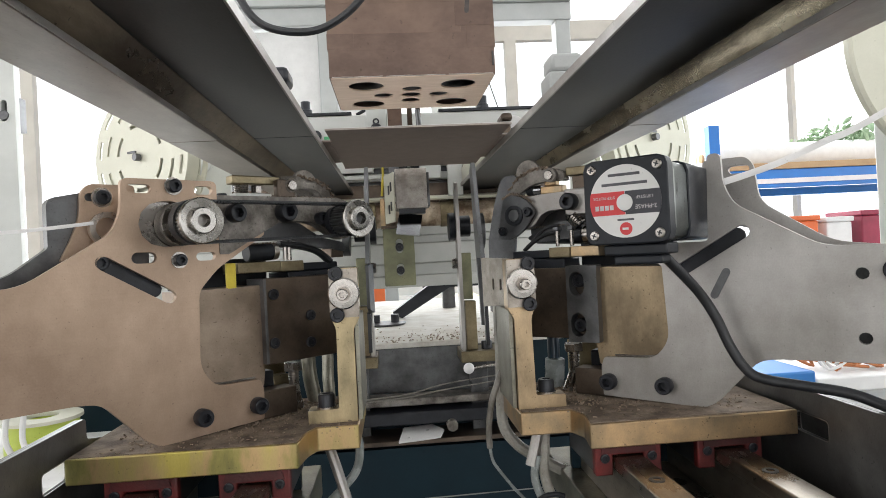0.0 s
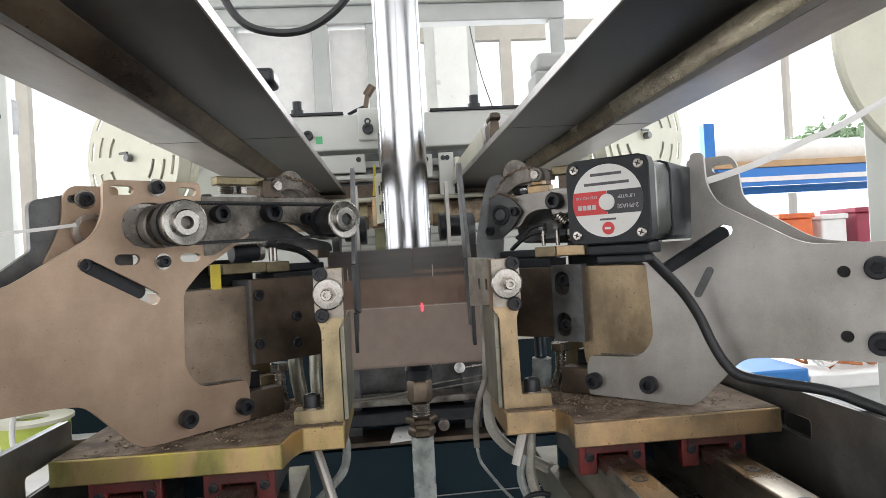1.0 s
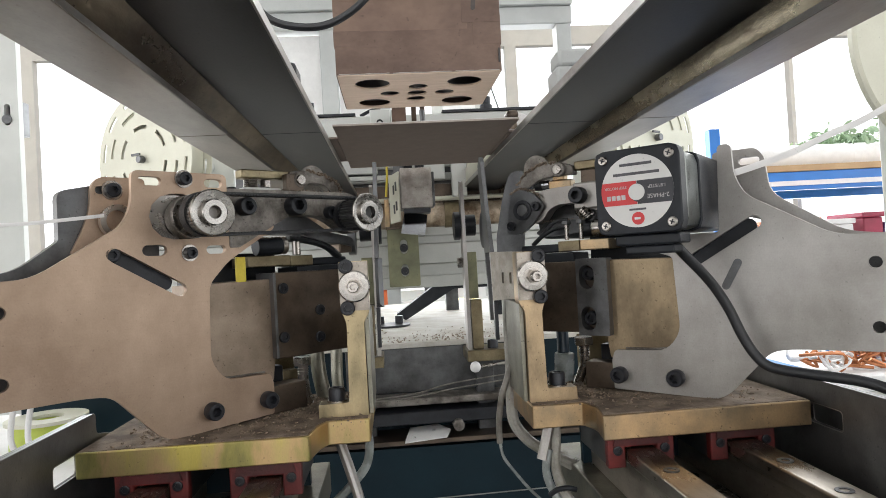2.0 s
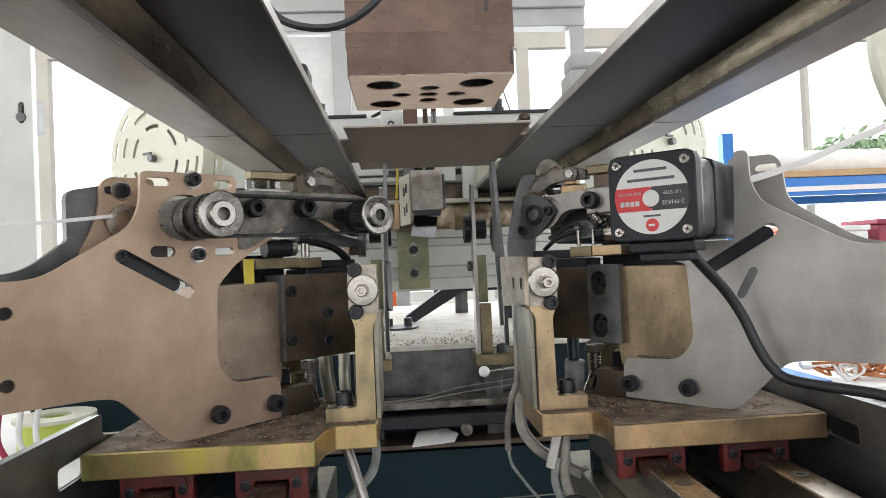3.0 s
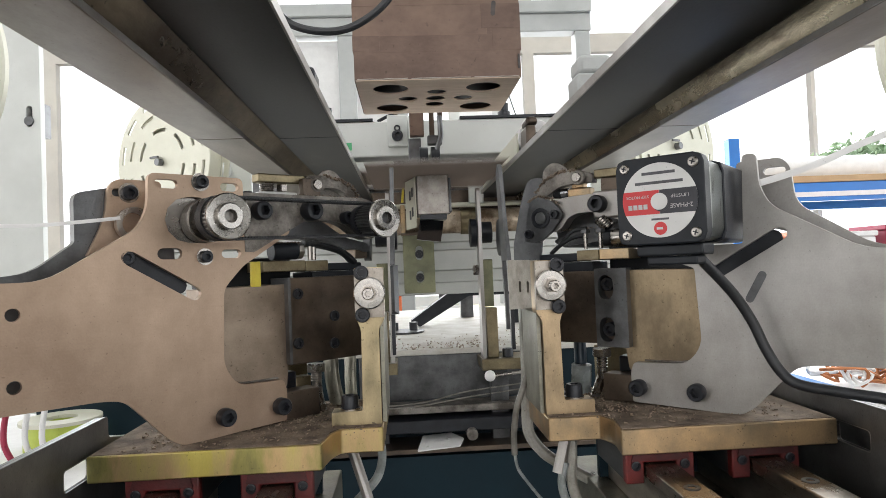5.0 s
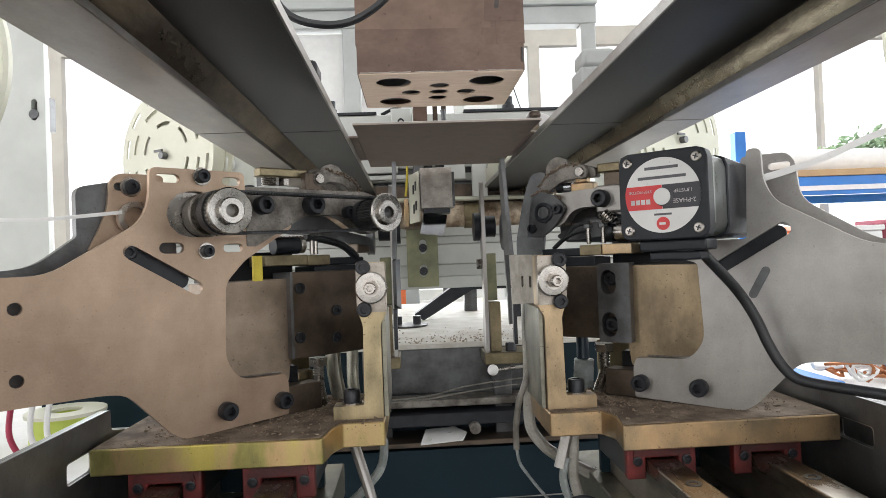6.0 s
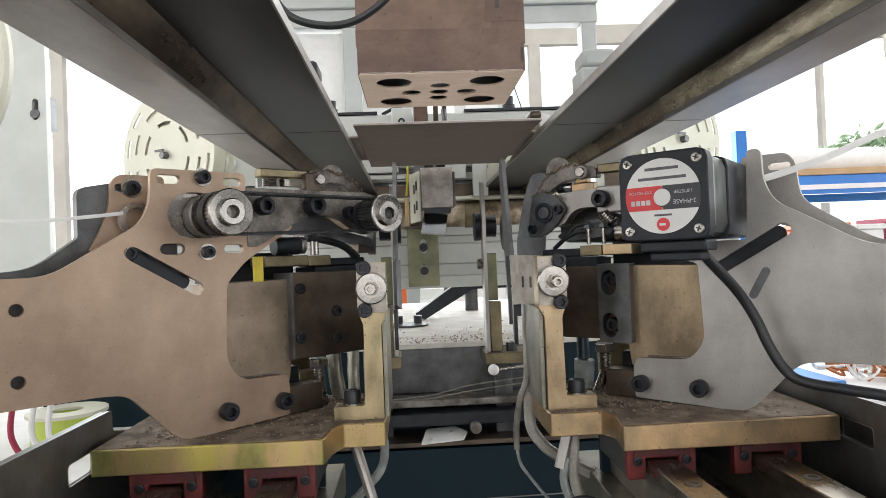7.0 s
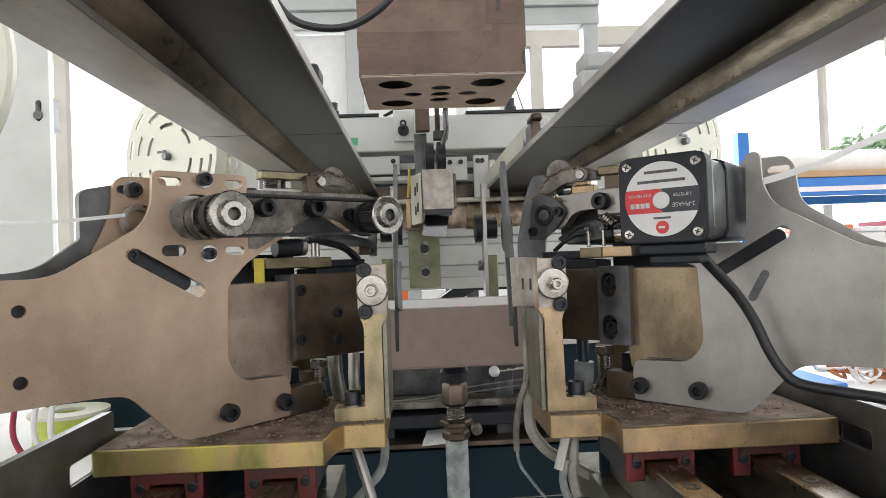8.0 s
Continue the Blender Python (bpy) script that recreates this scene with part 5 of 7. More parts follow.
def bearing_flange():
    """The diamond-shaped bearing plate at the grey unit's arm end, with its roller and spindle behind."""
    t = thing("bearing_flange", "grey steel diamond-shaped bearing flange dusted with fluff", "bearing", place_of(-1))
    mm = 0.001
    pts = [(184, 180, 7), (174, 185, 6), (158, 180, 6), (147, 167, 5), (159, 151, 9), (174, 141, 6), (190, 142, 4)]
    part("flange", plate(bmesh.new(), rounded([tuple(-v * mm if i == 0 else v * mm for i, v in enumerate(p)) for p in pts], 0.003), [], 0.0255, 0.0295), STEEL_DARK, t, bevel=0.0008)
    part("race", lathe(bmesh.new(), [(0.0060, 0), (0.0098, 0), (0.0098, 0.0012), (0.0088, 0.0016), (0.0066, 0.0012), (0.0060, 0.0004), (0.0060, 0)], 32, along(P(-1, 0.1710, -0.0255, 0.1645), P(-1, 0.1710, 0.0, 0.1645))), BLACK_OX, t)
    part("spindle", lathe(bmesh.new(), [(0, 0), (0.0056, 0), (0.0056, 0.0010), (0.0035, 0.0016), (0, 0.0012)], 28, along(P(-1, 0.1710, -0.0255, 0.1645), P(-1, 0.1710, 0.0, 0.1645))), STEEL_DARK, t)
    for u, z in ((0.1555, 0.1670), (0.1835, 0.1500)):
        bolt(t, P(-1, u, -0.0255, z), (0, -1, 0), 0.0045, 0.004)
    part("dust_crust", crust([P(-1, *p) for p in ((0.150, -0.026, 0.175), (0.160, -0.026, 0.182), (0.174, -0.026, 0.186), (0.184, -0.026, 0.181))], 0.0013, 120), DUST, t, "caked paper dust")
    part("spindle_barrel", rod(bmesh.new(), P(-1, 0.1710, -0.060, 0.1645), P(-1, 0.1710, -0.0300, 0.1645), 0.013), STEEL_DARK, t)
    return t


bearing_flange()


def glue_shield():
    """The upright dark sheet behind the grey unit's bearing."""
    t = thing("shield_plate", "dark grey leaf-shaped shield plate", "plate", place_of(-1))
    pts = [(180, 207, 6), (197, 207, 9), (207, 182, 14), (217, 140, 6), (217, 118), (187, 118), (180, 180, 8)]
    part("sheet", plate(bmesh.new(), rounded([tuple(-v * 0.001 if i == 0 else v * 0.001 for i, v in enumerate(p)) for p in pts], 0.002), [], 0.0500, 0.0530), STEEL_DARK, t, bevel=0.0005)
    return t


glue_shield()


def tape_strip(name, pts, r):
    return solid(name, tube(bmesh.new(), pts, r, 8, 8, 0.1), PAPER, "narrow white paper tape sagging from a reel", "paper tape", None, "paper tapes")


tape_strip("paper_tape", [(-0.62, 0.450, 1.106), (-0.45, 0.455, 1.060), (-0.36, 0.460, 1.042), (-0.300, 0.465, 1.0335), (-0.265, 0.471, 1.0315), (-0.238, 0.481, 1.0335), (-0.214, 0.498, 1.0370)], 0.0013)
tape_strip("paper_tape", [(0.262, 0.498, 1.046), (0.281, 0.497, 1.051), (0.310, 0.496, 1.060), (0.345, 0.496, 1.074), (0.385, 0.495, 1.090), (0.52, 0.49, 1.16), (0.75, 0.48, 1.29)], 0.0026)

# ---- forming block and its ram ----


def forming_block():
    """The wooden former wrapped in tape, with a bored plywood foot, on a chrome ram. Its origin is the foot's underside."""
    t = thing("forming_block", "wooden forming block wrapped in brown tape on a chrome ram", "forming block", pose(XC + 0.002, 0.815, 1.200))
    w, d = 0.0925, 0.0800
    part("body", box(bmesh.new(), -w, w, -d, d, 0.0300, 0.1270), TAPE, t, "brown taped wooden body", bevel=0.002)
    holes = [slot(x, y, 0.041, 0.041) for x in (-0.054, 0.054) for y in (-0.042, 0.049)]
    holes += [slot(0, y, 0.0235, 0.0235) for y in (-0.025, 0.004, 0.033)] + [slot(x, 0.004, 0.0235, 0.0235) for x in (-0.034, 0.034)]
    flat = Matrix.Rotation(radians(-90), 4, "X")
    e = 0.0008
    bm = plate(bmesh.new(), rounded([(-w + e, -d + e), (w - e, -d + e), (w - e, d - e), (-w + e, d - e)], 0.003), holes, -0.0018, 0.0, flat)
    part("foot_board", bm, PLY, t, "pale plywood foot bored with round holes")
    # black sheet inside the foot puts the bored holes' shade into colour
    part("hole_shade_sheet", box(bmesh.new(), -w + 0.004, w - 0.004, -d + 0.004, d - 0.004, 0.0095, 0.0105), BLACK_OX, t)

    def ring(x0, x1, z0, z1, p):
        """A length of tape round the block; thin walls, so that the bored foot stays open."""
        out = [(x0, -d - p), (x1, -d - p), (x1, d + p), (x0, d + p)]
        return plate(bmesh.new(), rounded(out, 0.0015), [[(x0 + 0.0012, -d + e * 0.9), (x1 - 0.0012, -d + e * 0.9), (x1 - 0.0012, d - e * 0.9), (x0 + 0.0012, d - e * 0.9)]], -z1, -z0, flat)

    part("tape_skirt", ring(-w - 0.0004, w + 0.0004, 0.0012, 0.0310, 0.0004), TAPE, t, "taped lower edge")
    rng = random.Random(11)
    for i, (z0, z1, x0, x1) in enumerate(((0.031, 0.052, -0.0934, 0.0934), (0.049, 0.088, -0.0932, 0.0560), (0.031, 0.064, 0.0620, 0.0938), (0.033, 0.050, -0.0938, -0.0640), (0.083, 0.104, -0.0930, 0.0930), (0.056, 0.084, 0.050, 0.0936))):
        p = 0.00025 + 0.00009 * i
        part("tape_lap", box(bmesh.new(), x0, x1, -d - p, d + p, z0, z1), TAPE_B if i in (1, 4) else TAPE, t, "lapped brown tape", bevel=0.0002)
    for x, z0, z1 in ((0.0905, 0.010, 0.026),):
        part("tape_fold", box(bmesh.new(), x - 0.0012, x + 0.0010, -d - 0.0024, -d - 0.0005, z0, z1), TAPE_DARK, t, "creased dark tape fold", bevel=0.0004)
    for x0, x1, z0, z1 in ((-0.0915, 0.001, 0.1005, 0.1285), (0.002, 0.0915, 0.1030, 0.1288), (-0.088, 0.089, 0.0960, 0.1000)):
        part("dark_tape", box(bmesh.new(), x0, x1, -d - 0.0009, d + 0.0009, z0, z1), TAPE_DARK, t, "glossy dark tape")
    for x in (-0.071, 0.023):
        part("tape_seam", box(bmesh.new(), x - 0.0005, x + 0.0005, -d - 0.0014, -d - 0.0010, 0.0955, 0.1080), EDGE, t)
    rng = random.Random(14)
    for x0, x1, z in ((-0.030, 0.036, 0.0014), (-0.090, -0.034, 0.0016), (0.040, 0.090, 0.0015)):
        pts = [(x0 + (x1 - x0) * i / 8, -d - 0.0005, z + rng.uniform(-0.0003, 0.0003)) for i in range(9)]
        part("tape_crease", tube(bmesh.new(), pts, 0.0005, 6, 3), EDGE, t, "pale worn tape edge")
    part("tape_smudge", plate(bmesh.new(), slot(0.064, 0.0780, 0.017, 0.0050, 84), [], -d - 0.0013, -d - 0.0010), TAPE_DARK, t, "dark smudge on the tape")
    part("ram", lathe(bmesh.new(), [(0, 0.127), (0.0285, 0.127), (0.0285, 2.398), (0, 2.398)], 64), CHROME, t, "polished chrome ram")
    part("ram_collar", lathe(bmesh.new(), [(0, 0.1272), (0.0300, 0.1272), (0.0300, 0.1290), (0, 0.1330)], 48), BLACK_OX, t)
    return t


FORMER = forming_block()

# ---- cartons ----

CW, CD, CH = 0.0950, 0.0825, 0.064  # half width, half depth, height of a folded box


def carton(group_at):
    """A board blank: base and four hinged flaps, grey outside and white inside."""
    t = thing("carton", "grey board box blank with white lining, folded by the former", "box", group_at, "cartons")
    th = 0.0018

    def sheet(name, pts, m, parent):
        bm = plate(bmesh.new(), pts, [], 0.0, th, Matrix.Rotation(radians(-90), 4, "X"))
        ob = part(name, bm, BOARD, parent, "grey board panel")
        ob.matrix_basis = m
        bm = plate(bmesh.new(), [(p[0] * 0.997, p[1] * 0.997) for p in pts], [], 0.0, 0.0003, Matrix.Translation((0, 0, 0.0006)) @ Matrix.Rotation(radians(-90), 4, "X"))
        part("lining", bm, PAPER, ob, "white paper lining")
        if name != "base_panel":
            w, far = max(p[0] for p in pts), max(p[1] for p in pts)
            part("cut_edge", box(bmesh.new(), -w, w, far + 0.0001, far + 0.0009, -0.0018, 0.0), EDGE, ob, "pale cut edge")
        return ob

    flip = Matrix.Rotation(0, 4, "X")
    base = sheet("base_panel", [(-CW, -CD), (CW, -CD), (CW, CD), (-CW, CD)], flip, t)
    flaps = []
    for name, half, off, turn in (("front_flap", CW, CD, 180), ("back_flap", CW, CD, 0), ("side_flap", CD, CW, 90), ("side_flap", CD, CW, -90)):
        pts = [(-half + 0.001, 0.0005), (half - 0.001, 0.0005), (half - 0.001, 0.012), (half - 0.0005, CH), (-half + 0.0005, CH), (-half + 0.001, 0.012)]
        m = Matrix.Rotation(radians(turn), 4, "Z") @ Matrix.Translation((0, off, 0))
        flaps.append((sheet(name, pts, m, t), m))
    return t, flaps


CARTONS = [carton(pose(XC + 0.002, y, 1.1318)) for y in (0.812, 2.60, 2.60)]
CARTONS[2][0].matrix_world = pose(XC + 0.002, 2.60, 1.1358)

# ---- lifter with its suction cup ----


def lifter():
    t = thing("lifter", "aluminium lifting tube with spring and black suction cup", "lifter", pose(XC + 0.006, 0.815, 0.60))
    part("cup", lathe(bmesh.new(), [(0, -0.012), (0.010, -0.012), (0.014, -0.008), (0.024, -0.004), (0.029, 0.0), (0.0285, 0.0004), (0.022, -0.003), (0.008, -0.005), (0, -0.005)], 40), RUBBER, t, "black bellows suction cup")
    part("cup_neck", lathe(bmesh.new(), [(0, -0.030), (0.0155, -0.030), (0.0160, -0.022), (0.0175, -0.018), (0.0150, -0.012), (0, -0.012)], 32), BLACK_OX, t)
    part("hex_fitting", lathe(bmesh.new(), [(0, -0.060), (0.0120, -0.060), (0.0155, -0.056), (0.0155, -0.034), (0.0130, -0.030), (0, -0.030)], 6), BRONZE, t, "bronze hex fitting")
    part("plunger", rod(bmesh.new(), (0, 0, -0.078), (0, 0, -0.060), 0.0075), ZINC, t)
    part("spring", tube(bmesh.new(), spiral((0, 0, -0.0750), (0, 0, -0.0600), 0.0105, 5, 16), 0.0008, 6, 1), ZINC, t, "bright coil spring")
    part("lock_nut", lathe(bmesh.new(), [(0, -0.0840), (0.0180, -0.0840), (0.0205, -0.0820), (0.0205, -0.0780), (0.0180, -0.0755), (0, -0.0755)], 6), BRONZE, t, "bronze lock nut")
    part("lower_nut", lathe(bmesh.new(), [(0, -0.1000), (0.0150, -0.1000), (0.0172, -0.0975), (0.0172, -0.0915), (0.0150, -0.0890), (0.0150, -0.0842), (0, -0.0842)], 6), BRONZE, t)
    part("tube", lathe(bmesh.new(), [(0, -0.420), (0.0138, -0.420), (0.0138, -0.1002), (0, -0.1002)], 32), TUBE_CLEAR, t, "cloudy grey lifting tube")
    return t


LIFTER = lifter()

# ---- machine frame behind ----


def cross_beam():
    t = thing("cross_beam", "light grey painted steel cross beam with black bolts", "beam", pose(0, 1.25, 0))
    part("tube", box(bmesh.new(), -0.25, 0.36, -0.03, 0.03, 1.198, 1.263), PAINT, t, bevel=0.003)
    for x0, x1 in ((-0.20, -0.06), (0.10, 0.30)):
        part("cover_strip", box(bmesh.new(), x0, x1, -0.034, 0.02, 1.2635, 1.2680), BLACK_PLASTIC, t)
    for x in (-0.145, 0.186):
        part("stand_off", lathe(bmesh.new(), [(0, 0), (0.012, 0), (0.012, 0.010), (0.009, 0.012), (0.009, 0.026), (0, 0.028)], 20, Matrix.Translation((x, -0.01, 1.2681))), BLACK_OX, t)
    pad = part("pad", box(bmesh.new(), -0.034, 0.004, -0.040, -0.0305, 1.214, 1.272), PAINT, t, "pale bolt pad", bevel=0.002)
    bolt(pad, (-0.016, -0.040, 1.233), (0, -1, 0), 0.0100, 0.010)
    bolt(pad, (-0.016, -0.036, 1.2475), (0, -1, 0), 0.0060, 0.006)
    part("upright_plate", box(bmesh.new(), 0.0045, 0.0085, -0.075, -0.0305, 1.095, 1.262), PAINT, t, "pale upright plate", bevel=0.001)
    bolt(t, (-0.125, -0.0305, 1.226), (0, -1, 0), 0.009, 0.012)
    part("sticker", box(bmesh.new(), -0.112, -0.100, -0.0310, -0.0304, 1.211, 1.225), STICKER, t, "small green sticker")
    return t


cross_beam()


def feeder_frame():
    """Brackets, roller and the grooved beam under the cross beam."""
    t = thing("feeder_gantry", "grey grooved aluminium beam with pale brackets and a brown roller", "machine frame", pose(0, 1.25, 0))
    for x0, x1, z0, z1, y in ((-0.128, -0.025, 1.157, 1.191, -0.02), (-0.128, -0.012, 1.143, 1.151, -0.03), (0.060, 0.100, 1.142, 1.186, -0.02), (0.111, 0.139, 1.107, 1.186, -0.03)):
        br = part("bracket", box(bmesh.new(), x0, x1, y, y + 0.012, z0, z1), PAINT, t, "pale steel bracket", bevel=0.0015)
        for x in ((x0 + 0.008, x1 - 0.012) if z1 - z0 > 0.02 else ()):
            bolt(br, (x, y, z1 - 0.010), (0, -1, 0), 0.0045, 0.003)
    part("dark_panel", box(bmesh.new(), -0.30, 0.34, 0.046, 0.050, 1.060, 1.140), BROWN_STEEL, t, "dark brown back panel")
    part("upper_panel", box(bmesh.new(), -0.30, 0.34, 0.052, 0.056, 1.141, 1.206), STEEL_DARK, t, "grey back panel")
    for z0, z1 in ((1.146, 1.160), (1.172, 1.184)):
        part("guide_bar", box(bmesh.new(), -0.22, 0.24, 0.030, 0.044, z0, z1), PAINT, t, "pale guide bar", bevel=0.001)
    part("tan_block", box(bmesh.new(), 0.1395, 0.1485, -0.045, -0.031, 1.125, 1.175), PAINT_WARM, t, "cream spacer block", bevel=0.001)
    part("yellow_tube", tube(bmesh.new(), [(-0.008, -0.05, 1.165), (-0.0085, -0.052, 1.145), (-0.012, -0.05, 1.110)], 0.0022, 8), YELLOW, t, "thin yellow air tube")
    part("roller", rod(bmesh.new(), (-0.30, 0, 1.076), (0.36, 0, 1.076), 0.023, 32), CORRODED, t, "worn brown roller")
    part("tie_bar", rod(bmesh.new(), (-0.30, -0.012, 1.106), (0.36, -0.012, 1.106), 0.0045, 16), PAINT_WARM, t, "thin cream tie bar")
    for x0, x1 in ((-0.060, -0.025), (0.095, 0.130)):
        part("roller_sleeve", rod(bmesh.new(), (x0, 0, 1.076), (x1, 0, 1.076), 0.0255, 32), CHROMATE_DULL, t)
    prof = [(0.04, 0.940), (-0.004, 0.940), (-0.004, 0.962), (0.006, 0.962), (0.006, 0.984), (-0.004, 0.985), (-0.004, 1.022), (0.006, 1.023), (0.006, 1.037), (-0.004, 1.038), (-0.004, 1.056), (0.04, 1.056)]
    part("grooved_beam", plate(bmesh.new(), prof, [], -0.62, 0.55, Matrix.Rotation(radians(90), 4, "Z")), ALU_FRAME, t, "grooved aluminium beam", bevel=0.0012)
    br = part("plated_bracket", plate(bmesh.new(), rounded([(-0.014, 0.946), (0.042, 0.946), (0.042, 1.050), (-0.014, 1.050)], 0.003), [slot(0.015, 1.018, 0.026, 0.013, 90), slot(0.015, 0.975, 0.022, 0.013, 90)], -0.054, -0.050), OLIVE, t, "olive plated bracket with two slots", bevel=0.0006)
    for z in (1.016, 0.974):
        bolt(br, (0.015, -0.050, z), (0, -1, 0), 0.0075, 0.006)
    for x in (-0.012, 0.037):
        part("yoke", box(bmesh.new(), x - 0.004, x + 0.004, -0.056, -0.010, 1.050, 1.105), BRASSY, t, "brass-coloured yoke", bevel=0.001)
    part("yoke_bar", box(bmesh.new(), -0.016, 0.041, -0.058, -0.012, 1.0505, 1.0550), BROWN_STEEL, t)
    return t


feeder_frame()


def suction_arm():
    """The feeder's arm: rods and wheels down to a grimy block with a foil tongue."""
    t = thing("sheet_feeder", "grimy steel feeder block hanging from brown jointed rods", "feeder arm", pose(XC, 1.03, 0))
    part("block", box(bmesh.new(), -0.022, 0.026, -0.030, 0.028, 1.0710, 1.1325), BLOCK, t, "scuffed grey steel block", bevel=0.0015)
    lean = Matrix.Translation((-0.0240, -0.030, 0)) @ Matrix.Rotation(radians(14), 4, "Z")
    ck = part("side_cheek", box(bmesh.new(), -0.001, 0.001, 0.0, 0.060, 1.052, 1.128, lean), PAINT_WARM, t, "cream slotted cheek", bevel=0.0006)
    for y, z in ((0.012, 1.108), (0.012, 1.078), (0.026, 1.104), (0.026, 1.074)):
        part("cheek_slot", box(bmesh.new(), -0.0016, -0.0010, y, y + 0.008, z - 0.008, z + 0.006, lean), BLACK_OX, ck)
    part("cap", box(bmesh.new(), 0.0262, 0.0300, -0.026, 0.020, 1.074, 1.126), STEEL_DARK, t, bevel=0.0008)
    part("lower_lip", box(bmesh.new(), -0.018, 0.022, -0.030, 0.010, 1.0640, 1.0708), BLACK_OX, t)
    bm = box(bmesh.new(), -0.018, 0.018, -0.0008, 0.0008, -0.040, 0.0, Matrix.Translation((0.000, -0.012, 1.0635)) @ Matrix.Rotation(radians(-35), 4, "X") @ Matrix.Rotation(radians(10), 4, "Y"))
    part("foil_tongue", bm, CHROME, t, "bright foil tongue")
    part("post", box(bmesh.new(), -0.031, -0.010, 0.060, 0.080, 1.10, 1.2045), STEEL_DARK, t, "dark upright", bevel=0.001)
    for x in (-0.014, 0.005):
        part("wheel", rod(bmesh.new(), (x, 0.05, 1.163), (x + 0.014, 0.05, 1.163), 0.024, 28), BLACK_OX, t, "small black wheel")
    part("fork", box(bmesh.new(), 0.0000, 0.0240, 0.040, 0.056, 1.190, 1.205), STEEL_DARK, t, bevel=0.002)
    bm = bmesh.new()
    tube(bm, [(0.012, 0.045, 1.165), (0.016, 0.035, 1.185), (0.022, 0.035, 1.205), (0.020, 0.040, 1.235)], 0.0042, 8)
    part("chain", bm, STEEL_DARK, t)
    for x in (0.008, 0.022):
        part("hanger", box(bmesh.new(), x - 0.004, x + 0.004, 0.045, 0.055, 1.205, 1.26), BROWN_STEEL, t, bevel=0.001)
    part("hanger_plate", box(bmesh.new(), -0.028, -0.005, 0.040, 0.058, 1.205, 1.262), TAPE, t, "reddish-brown hanger plate", bevel=0.001)
    return t


suction_arm()


def feed_table():
    """The narrow table from which blanks are pushed into the rails."""
    t = thing("feed_table", "narrow dark steel feed table for blanks", "table", pose(XC, 0, 0))
    for a in (-0.115, 0.085):
        part("runner", box(bmesh.new(), a, a + 0.030, 1.43, 2.80, 1.1150, 1.1298), STEEL_DARK, t, bevel=0.001)
    for y in (1.60, 2.70):
        part("crosspiece", box(bmesh.new(), -0.115, 0.115, y, y + 0.04, 1.090, 1.1148), STEEL_DARK, t)
        for a in (-0.115, 0.085):
            part("leg", box(bmesh.new(), a, a + 0.030, y, y + 0.03, 0.867 if y < 1.9 else 0.0, 1.0898), STEEL_DARK, t)
    return t


feed_table()


def rear_blade(side):
    s = -side
    t = thing("folding_knife", "tall thin steel folding blade with a black guide wheel", "blade", pose(XC, 0, 0), "rear folding blades")
    x = 0.066
    m = Matrix.Translation((s * x, 0, 0)) @ Matrix.Rotation(radians(90), 4, "Z")
    pts = [(0.955, 0.845), (0.990, 0.845), (0.985, 0.96), (0.985, 1.06), (0.975, 1.105, 0.006), (0.962, 1.105, 0.006), (0.955, 1.05, 0.02)]
    part("blade", plate(bmesh.new(), [(p.x, p.y) for p in rounded(pts, 0.001)], [], -0.0025, 0.0025, m), STEEL_GREY, t, bevel=0.0006)
    part("wheel", rod(bmesh.new(), (s * (x - 0.012), 0.985, 1.040), (s * (x - 0.003), 0.985, 1.040), 0.021, 32), BLACK_PLASTIC, t, "black guide wheel")
    part("wheel_hub", rod(bmesh.new(), (s * (x + 0.003), 0.985, 1.040), (s * (x + 0.020), 0.985, 1.040), 0.016, 24), BLACK_OX, t)
    part("rear_drum", rod(bmesh.new(), (s * (x + 0.024), 0.940, 1.030), (s * (x + 0.034), 0.940, 1.030), 0.026, 28), STEEL_DARK, t, "dark drum")
    part("backing", box(bmesh.new(), *sorted((s * (x + 0.003), s * (x + 0.020))), 0.985, 0.995, 0.93, 1.000), OLIVE, t, bevel=0.001)
    part("spacer_nut", rod(bmesh.new(), (s * (x - 0.010), 0.975, 0.985), (s * (x - 0.0026), 0.975, 0.985), 0.0085, 6), ZINC, t)
    part("foot", box(bmesh.new(), *sorted((s * (x - 0.006), s * (x + (0.090 if side < 0 else 0.040)))), 0.945, 1.010, 0.842, 0.858), CHROMATE_DULL, t, "plated rear foot", bevel=0.001)
    part("foot_post", box(bmesh.new(), *sorted((s * (x + 0.004), s * (x + 0.020))), 0.955, 0.975, 0.8585, 0.930), CHROMATE_DULL, t, bevel=0.001)
    bolt(t, (s * (x + 0.034), 0.965, 0.858), (0, 0, 1), 0.008, 0.012)
    part("leg", box(bmesh.new(), *sorted((s * (x + 0.010), s * (x + 0.036))), 0.985, 1.005, 0.730, 0.8418), STEEL_DARK, t, "dark leg", bevel=0.001)
    return t


for side in (1, -1):
    rear_blade(side)


